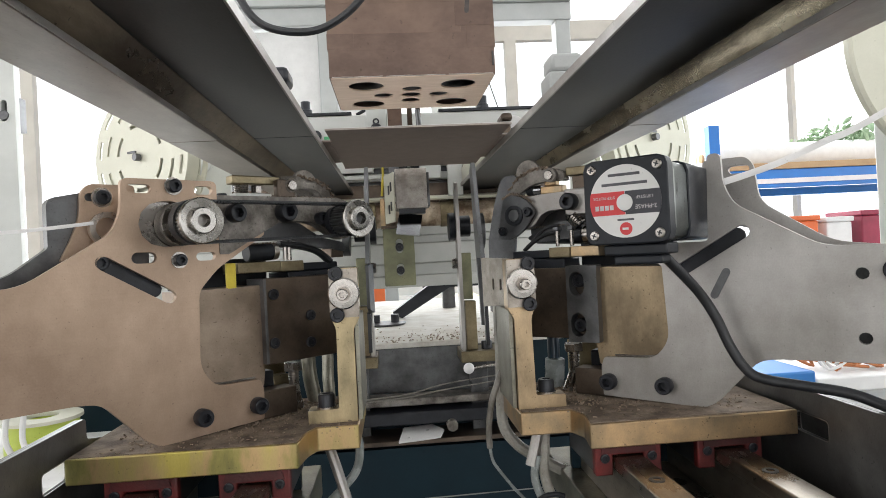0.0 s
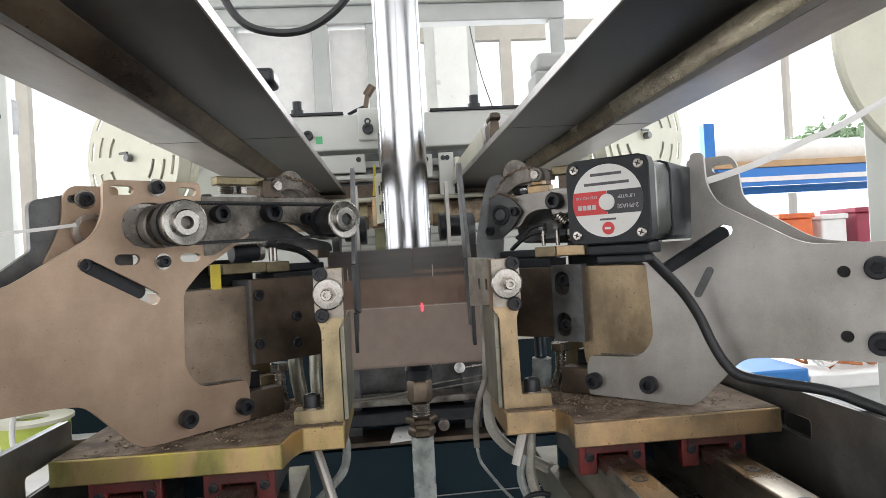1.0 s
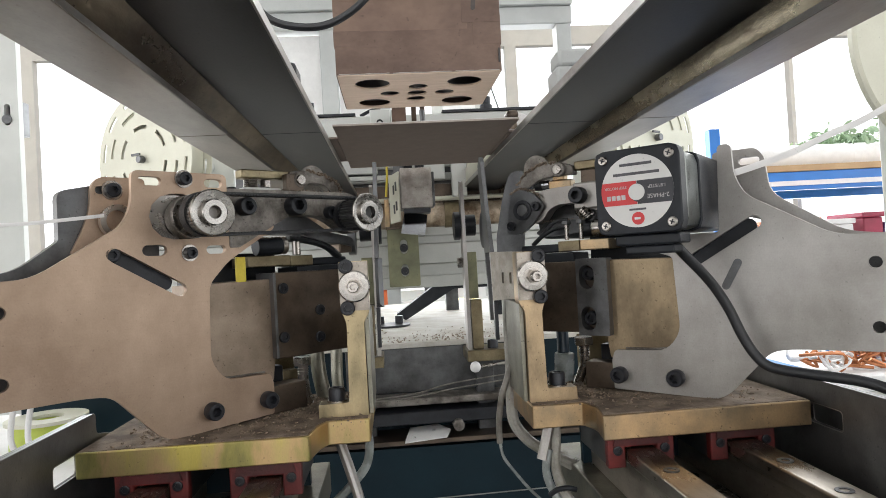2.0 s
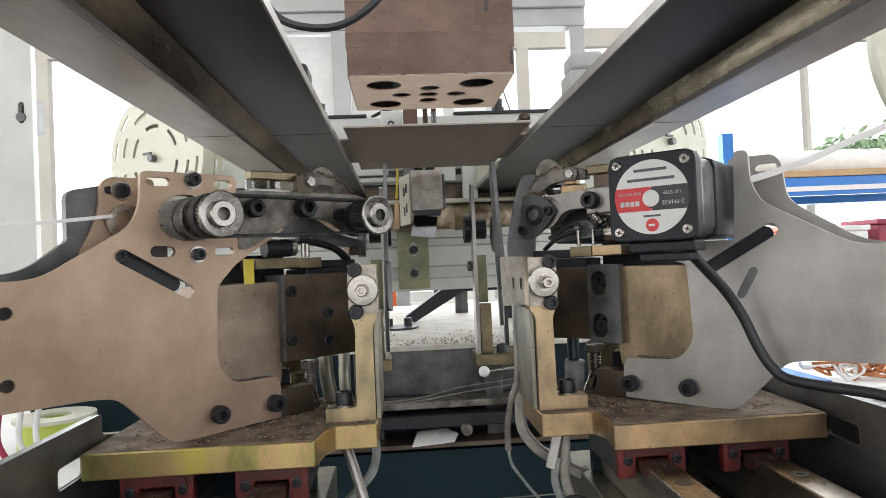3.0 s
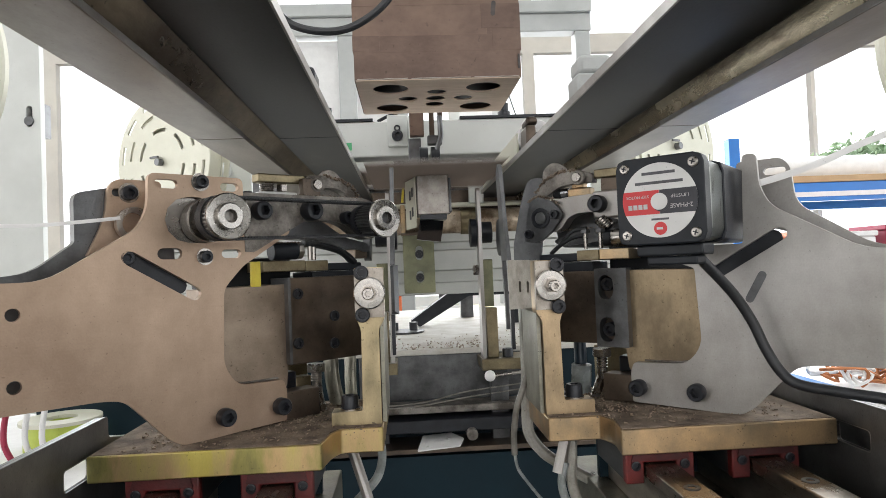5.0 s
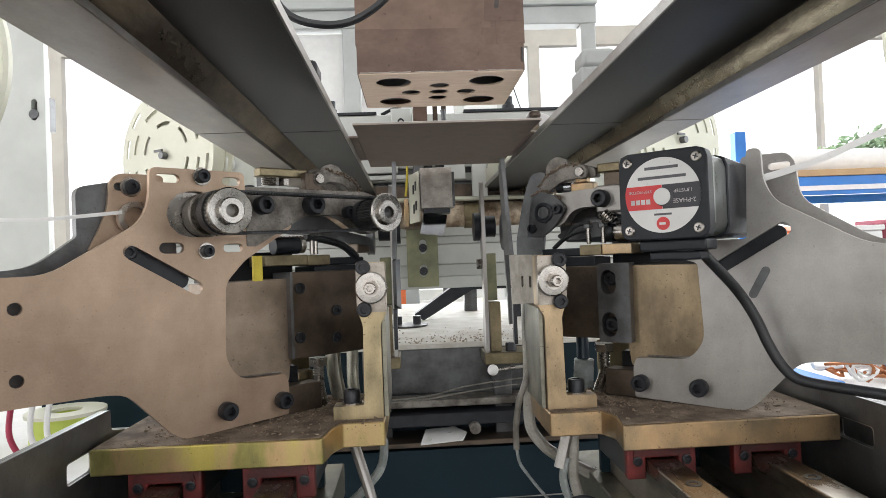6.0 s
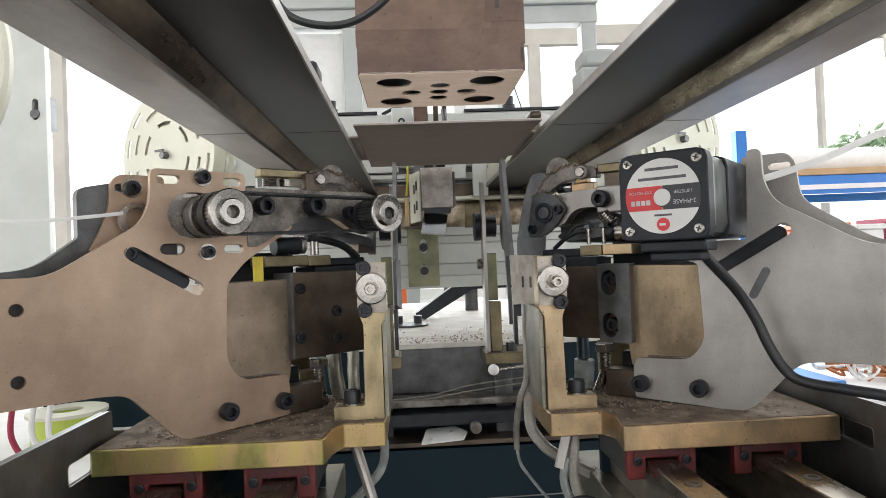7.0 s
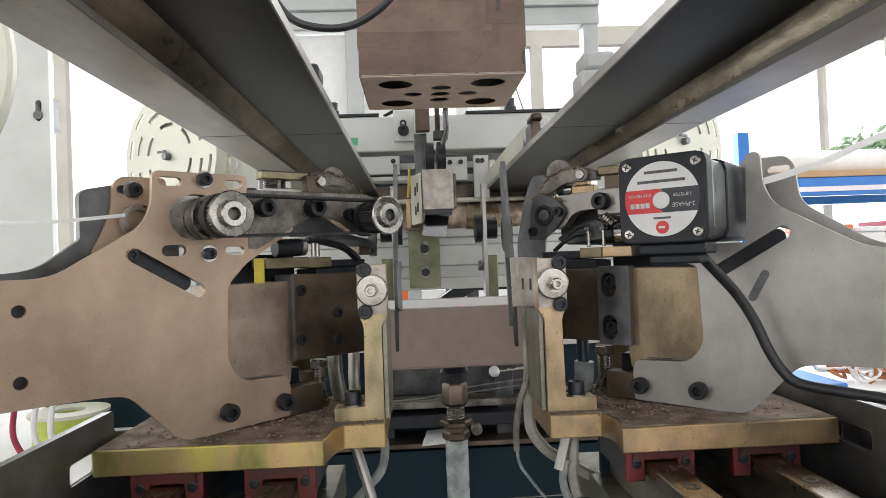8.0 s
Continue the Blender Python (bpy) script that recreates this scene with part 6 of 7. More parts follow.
def rear_table():
    t = thing("rear_table", "pale dusty machine table littered with chips", "table", pose(XC, 1.02, 0))
    part("top", box(bmesh.new(), -0.60, 0.50, 0.0, 0.95, 0.858, 0.866), DEBRIS_TOP, t, "pale dusty top", bevel=0.001)
    part("apron", box(bmesh.new(), -0.12, 0.14, 0.004, 0.030, 0.790, 0.8578), STEEL_DARK, t, "grey front apron", bevel=0.001)
    for x0, x1 in ((-0.60, -0.121), (0.141, 0.50)):
        part("side_apron", box(bmesh.new(), x0, x1, 0.010, 0.030, 0.700, 0.8578), TEAL, t, "dark green side apron")
    for x in (-0.58, 0.45):
        part("leg", box(bmesh.new(), x, x + 0.04, 0.86, 0.90, 0.0, 0.8578), STEEL_DARK, t)
    rng, bm = random.Random(3), bmesh.new()
    for _ in range(300):
        s = 0.0003 + 0.0012 * rng.random() ** 2.5
        m = Matrix.Translation((rng.gauss(0.03, 0.10), 0.004 + abs(rng.gauss(0.0, 0.035)) * (1 + 2 * rng.random()), 0.8668)) @ Euler((rng.uniform(-0.4, 0.4), rng.uniform(-0.4, 0.4), rng.uniform(0, 6))).to_matrix().to_4x4()
        box(bm, -s * 2, s, -s * 0.6, s * 0.6, -0.0006, 0.0008, m)
    tagged(part("chip_litter", bm, CHIP_PALE, t, "pale brown paper chips"), kind="stuff")
    return t


rear_table()


def clamp_plate():
    t = thing("clamp_plate", "dark steel clamp plate with two black bolts on the table", "clamp", pose(-0.020, 1.30, 0.866))
    part("plate", lathe(bmesh.new(), [(0, 0.0002), (0.040, 0.0002), (0.042, 0.0040), (0, 0.0060)], 32), STEEL_DARK, t)
    for x in (-0.017, 0.020):
        part("stud", lathe(bmesh.new(), [(0, 0.005), (0.008, 0.005), (0.008, 0.020), (0, 0.021)], 16, Matrix.Translation((x, 0, 0))), BLACK_OX, t)
    return t


clamp_plate()


def black_elbow():
    t = thing("black_elbow", "black plastic chute elbow on the table", "chute", pose(0.10, 1.42, 0.866))
    bm = plate(bmesh.new(), rounded([(-0.105, 0.014), (-0.085, 0.001), (0.02, 0.062), (0.11, 0.062), (0.11, 0.001), (0.16, 0.001), (0.16, 0.105), (0.03, 0.105)], 0.003), [], -0.02, 0.02)
    part("shell", bm, BLACK_PLASTIC, t, bevel=0.002)
    return t


black_elbow()


def lower_bed():
    """Rails, ledge and dark green base across the machine, below the box."""
    t = thing("machine_bed", "dark green machine bed with oily steel cross rails", "machine bed", pose(XC, 0.96, 0))
    part("cross_rail", box(bmesh.new(), -0.22, 0.22, 0.010, 0.055, 0.7800, 0.7905), GRIMY, t, "oily steel rail", bevel=0.0015)
    part("cross_rail", box(bmesh.new(), -0.22, 0.22, -0.005, 0.058, 0.7560, 0.7740), BLACK_OX, t, "dark oiled rail", bevel=0.0015)
    part("ledge", box(bmesh.new(), -0.22, 0.22, -0.012, 0.060, 0.7290, 0.7360), BROWN_STEEL, t, "dusty brown ledge", bevel=0.001)
    part("bed_wall", box(bmesh.new(), -0.30, 0.30, -0.008, 0.030, 0.0, 0.7245), TEAL, t, "dark green painted wall")
    part("bed_floor", box(bmesh.new(), -0.30, 0.30, -0.80, -0.0085, 0.0, 0.28), TEAL, t, "dark green painted floor")
    part("back_panel", box(bmesh.new(), -0.30, 0.30, 0.0605, 0.075, 0.0, 0.7885), TEAL, t, "dark green back panel")
    part("edge_wire", rod(bmesh.new(), (-0.22, -0.011, 0.648), (0.22, -0.011, 0.654), 0.0010, 8), STEEL_GREY, t)
    part("dowel", rod(bmesh.new(), (0.042, -0.018, 0.7535), (0.042, 0.02, 0.7535), 0.0080, 20), GRIMY, t)
    return t


lower_bed()


def paper_scrap():
    pts = [(-0.034, -0.022), (0.026, -0.024), (0.036, -0.002), (0.022, 0.022), (-0.020, 0.024)]
    bm = plate(bmesh.new(), rounded(pts, 0.001), [slot(-0.018, -0.012, 0.004, 0.0035), slot(0.012, 0.004, 0.006, 0.003, 30)], -0.0018, 0.0, Matrix.Rotation(radians(-90), 4, "X"))
    return solid("paper_scrap", bm, PAPER, "white board offcut lying on the dusty ledge", "scrap", pose(0.028, 0.960, 0.7415, 10, -3, 6))


paper_scrap()


def cables(name, label, mat, r, pts, group="", flat=1.0):
    return solid(name, tube(bmesh.new(), pts, r, 10, 8, flat), mat, label, "cable", None, group)


cables("hanging_cable", "black cable hanging in a loop before the former", RUBBER, 0.0036, [(-0.150, 0.6, 1.34), (-0.134, 0.6, 1.27), (-0.113, 0.6, 1.223), (-0.083, 0.6, 1.208), (-0.046, 0.6, 1.212), (-0.010, 0.6, 1.243), (0.02, 0.6, 1.31), (0.03, 0.6, 1.38)])
cables("thin_white_cable", "thin pale cable drooping beside the bracket", TUBE_CLEAR, 0.0014, [(0.0814, 0.60, 0.8225), (0.0835, 0.60, 0.810), (0.0893, 0.60, 0.800), (0.1055, 0.60, 0.7787), (0.125, 0.60, 0.758), (0.16, 0.60, 0.72)], "cables")
cables("cable_sleeve", "grey sleeve round the drooping cable's upper end", CABLE_GREY, 0.0028, [(0.0960, 0.605, 0.890), (0.0905, 0.60, 0.878), (0.0850, 0.60, 0.8627), (0.0815, 0.60, 0.8409), (0.0813, 0.60, 0.8215)], "cables")
cables("grey_hose", "broad pale hose bent behind the bracket", STRAP, 0.0052, [(0.0985, 0.612, 0.950), (0.0975, 0.612, 0.900), (0.0960, 0.612, 0.862), (0.0968, 0.61, 0.838), (0.1070, 0.608, 0.822), (0.1200, 0.605, 0.812), (0.150, 0.60, 0.795)], "cables")
cables("steel_conduit", "cut steel conduit end under the bracket", STEEL_GREY, 0.0048, [(0.1185, 0.555, 0.851), (0.1150, 0.552, 0.840), (0.1085, 0.549, 0.8195)], "cables")
cables("grey_cable", "pale grey cable strapped under the bracket", STRAP, 0.0044, [(0.1235, 0.556, 0.851), (0.1215, 0.552, 0.832), (0.1195, 0.548, 0.812), (0.1250, 0.540, 0.792), (0.142, 0.53, 0.772), (0.17, 0.51, 0.74)], "cables")
cables("clear_cable", "cloudy cable strapped under the bracket", TUBE_CLEAR, 0.0034, [(0.1150, 0.549, 0.828), (0.1110, 0.548, 0.812), (0.1150, 0.545, 0.795), (0.1280, 0.535, 0.775), (0.155, 0.51, 0.745)], "cables")
cables("cable_tie", "black cable tie round the cables", BLACK_PLASTIC, 0.0022, [(0.1105, 0.536, 0.7945), (0.1160, 0.533, 0.7990), (0.1240, 0.530, 0.8010), (0.1310, 0.530, 0.7990)], "cables")
cables("steel_pipe", "ribbed steel conduit under the base", STEEL_GREY, 0.0042, [(-0.060, 0.552, 0.852), (-0.050, 0.54, 0.825), (-0.042, 0.53, 0.800), (-0.034, 0.52, 0.765), (-0.03, 0.51, 0.73)], "cables")
cables("clear_hose", "cloudy hose looping under the base", TUBE_CLEAR, 0.0040, [(-0.046, 0.60, 0.852), (-0.037, 0.60, 0.835), (-0.040, 0.60, 0.812), (-0.054, 0.60, 0.795), (-0.070, 0.60, 0.78)], "cables")
for dz, dx in ((0.0, 0.0), (0.004, 0.004)):
    cables("white_wire", "pale wires lying along the machine bed", CABLE_GREY, 0.0010, [(-0.12 - dx, 0.95, 0.792 + dz), (0.0, 0.955, 0.795 + dz), (0.07, 0.965, 0.802 + dz * 2), (0.16, 0.99, 0.806 + dz * 2)], "cables")


cables("window_cord", "thin dark cord hanging askew before the window", STEEL_DARK, 0.0022, [(0.320, 2.2315, 1.800), (0.324, 2.2315, 1.765), (0.333, 2.233, 1.705), (0.356, 2.234, 1.592), (0.388, 2.234, 1.484)])


def linkage_knob():
    t = thing("linkage_knob", "dark brown linkage knob standing on the cross beam", "knob", pose(-0.022, 1.24, 1.2632))
    part("stem", rod(bmesh.new(), (0, 0, 0), (0.008, 0, 0.040), 0.0050, 16), BROWN_STEEL, t)
    part("ball", rod(bmesh.new(), (0.006, 0, 0.038), (0.018, 0, 0.056), 0.0085, 20), BROWN_STEEL, t)
    part("link", tube(bmesh.new(), [(-0.030, 0, 0.004), (-0.014, 0, 0.012), (0.002, 0, 0.018)], 0.0032, 8), BLACK_OX, t)
    return t


linkage_knob()


def ball_lever():
    t = thing("ball_lever", "small lever with a white ball knob", "lever", pose(0.098, 0.90, 0.842))
    part("knob", lathe(bmesh.new(), [(0.0075 * math.sin(math.pi * i / 12), -0.0075 * math.cos(math.pi * i / 12)) for i in range(13)], 24), PAPER, t, "white ball knob")
    part("stem", rod(bmesh.new(), (0.006, 0, 0), (0.06, 0.01, 0.003), 0.0022), ZINC, t)
    return t


ball_lever()


def inner_post(side):
    """The dull post and its web behind each roller bracket."""
    s = -side
    t = thing("inner_post", "dull plated cast post beside the bracket", "post", pose(XC, 0, 0), "inner posts")
    a, b = sorted((s * 0.0670, s * 0.0780))
    part("foot", box(bmesh.new(), a - 0.002, b + 0.002, 0.558, 0.632, 0.8707, 0.8760), GRIMY, t, bevel=0.0008)
    part("web", box(bmesh.new(), a, b, 0.560, 0.630, 0.8762, 0.950), CHROMATE_DULL, t, bevel=0.001)
    return t


inner_post(-1)

# ---- reels, columns and frame in the distance ----


def slotted_reel(x):
    """A cream reel with two flanges, ringed by curved slots."""
    t = thing("slotted_reel", "cream painted reel with rings of curved slots", "reel", pose(x, 1.30, 1.2105, 0, 0, -33 if x < 0 else 33), "slotted reels")
    r = 0.131

    def flange(y0):
        bm = bmesh.new()
        outline = [(r * math.cos(2 * math.pi * k / 64), r * math.sin(2 * math.pi * k / 64)) for k in range(64)]
        holes = []
        for rad, n, span, w in ((0.116, 12, 0.30, 0.0075), (0.092, 8, 0.42, 0.0075), (0.062, 6, 0.60, 0.0075)):
            for i in range(n):
                a0, loop = 2 * math.pi * (i + 0.3) / n, []
                for k in range(7):
                    a = a0 + span * k / 6
                    loop.append(((rad + w / 2) * math.cos(a), (rad + w / 2) * math.sin(a)))
                for k in range(7):
                    a = a0 + span * (6 - k) / 6
                    loop.append(((rad - w / 2) * math.cos(a), (rad - w / 2) * math.sin(a)))
                holes.append(loop)
        return plate(bm, outline, holes, y0, y0 + 0.003)

    part("flange", flange(-0.020), PAINT_WARM, t, "slotted front flange")
    part("flange", flange(0.024), PAINT_WARM, t)
    part("core", rod(bmesh.new(), (0, -0.016, 0), (0, 0.0235, 0), 0.034, 32), PAPER, t, "white paper core")
    part("wound_tape", rod(bmesh.new(), (0, -0.0080, 0), (0, 0.0235, 0), 0.112, 48), PAINT_WARM, t)
    part("hub", rod(bmesh.new(), (0, -0.032, 0), (0, -0.0205, 0), 0.007, 20), STEEL_DARK, t, "dark hub with a latch")
    part("latch", box(bmesh.new(), -0.022, 0.0, -0.030, -0.026, 0.008, 0.012), STEEL_DARK, t)
    part("spindle", rod(bmesh.new(), (0, 0.028, 0), (0, 0.14, 0), 0.012, 20), PAINT, t)
    return t


def reel_post(x):
    t = thing("reel_post", "pale painted post carrying a reel spindle", "post", pose(x, 1.44, 0), "reel posts")
    part("column", box(bmesh.new(), -0.035, 0.035, -0.022, 0.03, 0.0, 1.24), PAINT, t, bevel=0.003)
    return t


for x in (-0.453, 0.522):
    slotted_reel(x)
    reel_post(x + (0.090 if x < 0 else -0.090))


def supply_disc(x):
    t = thing("supply_disc", "large beige tape supply disc", "reel", pose(x, 0.80, 1.25), "supply discs")
    part("disc", lathe(bmesh.new(), [(0, 0), (0.176, 0), (0.180, 0.004), (0.180, 0.012), (0.176, 0.016), (0, 0.016)], 64, Matrix.Rotation(radians(-90), 4, "X")), PAINT_WARM, t, "smooth beige disc")
    part("spindle", rod(bmesh.new(), (0, 0.0165, 0), (0, 0.10, 0), 0.015), STEEL_DARK, t)
    part("stand", box(bmesh.new(), -0.03, 0.03, 0.1005, 0.16, -1.25, 0.04), PAINT, t, bevel=0.003)
    return t


for s in (-1, 1):
    supply_disc(XC + 0.745 if s > 0 else XC - 0.682)


def cabinet_column():
    t = thing("control_cabinet", "tall pale grey cabinet door with a keyhole", "cabinet", pose(-1.13, 1.60, 0))
    holes = [slot(0.252, 1.383, 0.050, 0.014, 90)]
    part("door", plate(bmesh.new(), rounded([(-0.25, 0.08), (0.277, 0.08), (0.277, 2.3), (-0.25, 2.3)], 0.006), holes, 0.0, 0.02), PAINT, t, "pale grey door", bevel=0.001)
    part("body", box(bmesh.new(), -0.25, 0.20, 0.021, 0.17, 0.0, 2.32), PAINT, t, bevel=0.004)
    part("lock_case", box(bmesh.new(), 0.229, 0.270, 0.0205, 0.060, 1.34, 1.42), STEEL_DARK, t, "dark lock case")
    part("lock", rod(bmesh.new(), (0.252, -0.004, 1.372), (0.252, 0.018, 1.372), 0.011), STEEL_DARK, t, "dark lock barrel")
    return t


cabinet_column()


def gantry():
    """The pale frame above and behind the cross beam."""
    t = thing("gantry_frame", "pale grey welded gantry frame before the windows", "frame", pose(0, 2.2, 0))
    part("top_beam", box(bmesh.new(), -0.52, 0.64, -0.03, 0.03, 1.762, 1.822), GANTRY, t, bevel=0.004)
    part("upper_beam", box(bmesh.new(), -0.52, 0.64, -0.045, 0.03, 1.8225, 1.862), GANTRY, t, bevel=0.003)
    part("post", box(bmesh.new(), 0.585, 0.635, -0.03, 0.03, 0.0, 1.7615), GANTRY, t, bevel=0.004)
    part("post", box(bmesh.new(), -0.206, -0.152, -0.03, 0.03, 0.0, 1.7615), GANTRY, t, bevel=0.004)
    part("post", box(bmesh.new(), -0.50, -0.45, -0.03, 0.03, 0.0, 1.7615), GANTRY, t, bevel=0.004)
    part("post", box(bmesh.new(), -0.029, 0.016, -0.03, 0.03, 0.0, 1.7615), GANTRY, t, bevel=0.004)
    part("panel", box(bmesh.new(), -0.151, -0.030, 0.010, 0.016, 1.17, 1.755), PAPER, t, "pale infill panel")
    part("panel", box(bmesh.new(), -0.449, -0.207, 0.010, 0.016, 1.17, 1.755), PAPER, t, "pale infill panel")
    part("low_beam", box(bmesh.new(), -0.449, -0.207, -0.02, 0.02, 1.10, 1.16), GANTRY, t, bevel=0.004)
    return t


gantry()


def rail_stop(x, y, h, mat, name, label, wide=0.010):
    t = thing(name, label, "stop", pose(x, y, 1.1287))
    part("block", box(bmesh.new(), -wide, wide, -0.02, 0.02, 0.0, h * 0.72), mat, t, bevel=0.003)
    part("cap", box(bmesh.new(), -wide * 0.8, wide * 1.5, -0.018, 0.018, h * 0.725, h), mat, t, bevel=0.004)
    if mat is GANTRY:
        bolt(t, (0, -0.02, h * 0.36), (0, -1, 0), 0.006, 0.006)
    return t


rail_stop(XC - 0.135, 0.640, 0.055, BLACK_OX, "rail_stop", "black upright stop on the feed rail")
rail_stop(XC + 0.112, 0.80, 0.038, BROWN_STEEL, "rail_catch", "dark brown catch on the feed rail", 0.006)
for y, h, w in ((0.66, 0.066, 0.014),):
    rail_stop(XC + 0.146, y, h, GANTRY, "rail_clamp", "grey clamp block on the feed rail", w)
drum = thing("guide_roller", "white plastic guide roller on the feed rail", "roller", pose(XC + 0.128, 0.86, 1.1290))
part("drum", rod(bmesh.new(), (0, -0.030, 0.0222), (0, 0.030, 0.0222), 0.0220, 28), PAPER, drum)
part("axle", rod(bmesh.new(), (0, -0.038, 0.0222), (0, 0.038, 0.0222), 0.0040, 16), STEEL_DARK, drum)
fence = thing("rail_fence", "cream painted upright fence on the feed rail", "fence", pose(XC, 0, 0))
part("sheet", box(bmesh.new(), 0.1045, 0.1075, 0.84, 1.42, 1.1290, 1.1580), PAINT_WARM, fence, bevel=0.0006)

# ---- storage rack seen on one side ----


def storage_rack():
    t = thing("storage_rack", "blue steel storage rack by the window", "rack", pose(1.45, 2.9, 0))
    for x in (0.03, 1.60):
        for y in (0.03, 0.60):
            part("upright", box(bmesh.new(), x, x + 0.05, y, y + 0.05, 0.0, 1.52), BLUE, t, "blue upright", bevel=0.003)
    for z in (0.42, 1.22):
        for y in (0.02, 0.62):
            part("rack_beam", box(bmesh.new(), 0.081, 1.599, y, y + 0.04, z, z + 0.085), BLUE, t, "blue beam", bevel=0.003)
        part("shelf_board", box(bmesh.new(), 0.06, 1.62, 0.01, 0.66, z + 0.0855, z + 0.115), CARD, t, "brown board", bevel=0.002)
    part("white_strip", box(bmesh.new(), 0.081, 1.599, 0.012, 0.0195, 1.240, 1.262), PAPER, t, "white strip along the beam")
    return t


storage_rack()


def roll(x0, x1, y, z, r, mat, label, name="paper_roll"):
    t = thing(name, label, "roll", pose(0, y, z), "rolls on the rack")
    part("wound_sheet", rod(bmesh.new(), (x0, 0, 0), (x1, 0, 0.0), r, 32), mat, t)
    part("core", rod(bmesh.new(), (x0 - 0.01, 0, 0), (x1 + 0.01, 0, 0), r * 0.35, 20), CARD, t)
    return t


roll(1.55, 2.30, 3.15, 1.335 + 0.06, 0.06, PAPER, "white paper roll lying on the rack")
roll(1.62, 2.60, 3.32, 1.335 + 0.075, 0.075, PAPER, "thick white paper roll lying on the rack")


# leafy clump for distant greenery; haze is put into its pale green
def leafy_bundle():
    rng, bm = random.Random(9), bmesh.new()
    for _ in range(420):
        p = Vector((rng.gauss(0, 0.12), rng.gauss(0, 0.06), abs(rng.gauss(0.04, 0.05))))
        m = Matrix.Translation(p) @ Euler([rng.uniform(0, 6) for _ in range(3)]).to_matrix().to_4x4()
        s = rng.uniform(0.018, 0.04)
        lathe(bm, [(0, -s), (s * 0.4, -s * 0.2), (s * 0.35, s * 0.4), (0, s)], 5, m @ Matrix.Diagonal((1, 0.35, 1, 1)))
    return solid("green_bundle", bm, GREEN, "leafy green bundle on top of the rolls, paled by painted haze", "bundle", pose(2.50, 3.42, 1.44), "", "stuff")


leafy_bundle()


def crate(x, y, z, w, d, h, mat, label):
    t = thing("crate", label, "crate", pose(x, y, z), "crates on the lower shelf")
    part("body", box(bmesh.new(), -w / 2, w / 2, -d / 2, d / 2, 0.0005, h), mat, t, bevel=0.006)
    part("lid", box(bmesh.new(), -w / 2 - 0.006, w / 2 + 0.006, -d / 2 - 0.006, d / 2 + 0.006, h + 0.0005, h + 0.02), mat, t, bevel=0.004)
    return t


def low_bench():
    t = thing("low_bench", "white worktop bench below the rack", "bench", pose(1.9, 2.55, 0))
    part("top", box(bmesh.new(), -0.55, 0.75, -0.25, 0.25, 0.90, 0.93), PAPER, t, bevel=0.004)
    for x in (-0.5, 0.7):
        for y in (-0.2, 0.2):
            part("leg", box(bmesh.new(), x - 0.02, x + 0.02, y - 0.02, y + 0.02, 0.0, 0.8995), BLUE, t)
    return t


low_bench()
for x, w, h, mat, lab in ((1.56, 0.13, 0.12, ORANGE, "orange plastic crate on the bench"), (1.71, 0.10, 0.11, PAPER, "white carton crate on the bench"), (1.84, 0.08, 0.13, MAROON, "dark red wrapped crate on the bench"), (1.97, 0.14, 0.09, PURPLE, "purple wrapped crate on the bench"), (2.14, 0.14, 0.13, RED, "small red crate on the bench"), (2.32, 0.16, 0.11, CARD, "brown carton crate on the bench")):
    crate(x, 2.50, 0.9305, w, 0.2, h, mat, lab)
crate(-0.05, 2.75, 0.0, 0.13, 0.2, 0.88, ORANGE, "tall orange bin behind the table")
crate(0.28, 2.75, 0.0, 0.12, 0.2, 0.80, YELLOW, "tall yellow bin behind the table")


def blue_cart():
    t = thing("blue_cart", "blue flat cart with copper-coloured offcuts", "cart", pose(1.15, 1.75, 0))
    part("deck", box(bmesh.new(), -0.46, -0.16, -0.25, 0.25, 0.62, 0.675), PALE_BLUE, t, "bright blue deck", bevel=0.005)
    # white slab: the deck's bright highlight and pale clutter put into colour
    part("highlight_slab", box(bmesh.new(), -0.158, 0.12, -0.25, 0.25, 0.62, 0.655), PAPER, t, "white slab for the deck's highlight and pale clutter", bevel=0.004)
    for x in (-0.42, 0.09):
        for y in (-0.2, 0.2):
            part("leg", box(bmesh.new(), x - 0.02, x + 0.02, y - 0.02, y + 0.02, 0.0, 0.6195), STEEL_DARK, t)
    rng = random.Random(4)
    for i in range(26):
        p = Vector((-0.03 + rng.uniform(-0.10, 0.12), -0.2 + rng.uniform(0, 0.1), 0.662))
        pts = [p + Vector((rng.uniform(-0.05, 0.05), rng.uniform(-0.03, 0.03), rng.uniform(0, 0.05))) for _ in range(5)]
        part("offcut", tube(bmesh.new(), pts, 0.004, 6, 4), ORANGE_FILM if i % 3 else PAPER, t, "curled offcut")
    return t


blue_cart()


def side_stand():
    t = thing("side_stand", "white side stand with spools and wires", "stand", pose(-0.52, 0.98, 0))
    part("top", box(bmesh.new(), -0.30, 0.16, -0.20, 0.25, 0.745, 0.760), PAPER, t, bevel=0.002)
    for x in (-0.27, 0.13):
        for y in (-0.17, 0.22):
            part("leg", box(bmesh.new(), x - 0.015, x + 0.015, y - 0.015, y + 0.015, 0.0, 0.7445), PAINT, t)
    return t


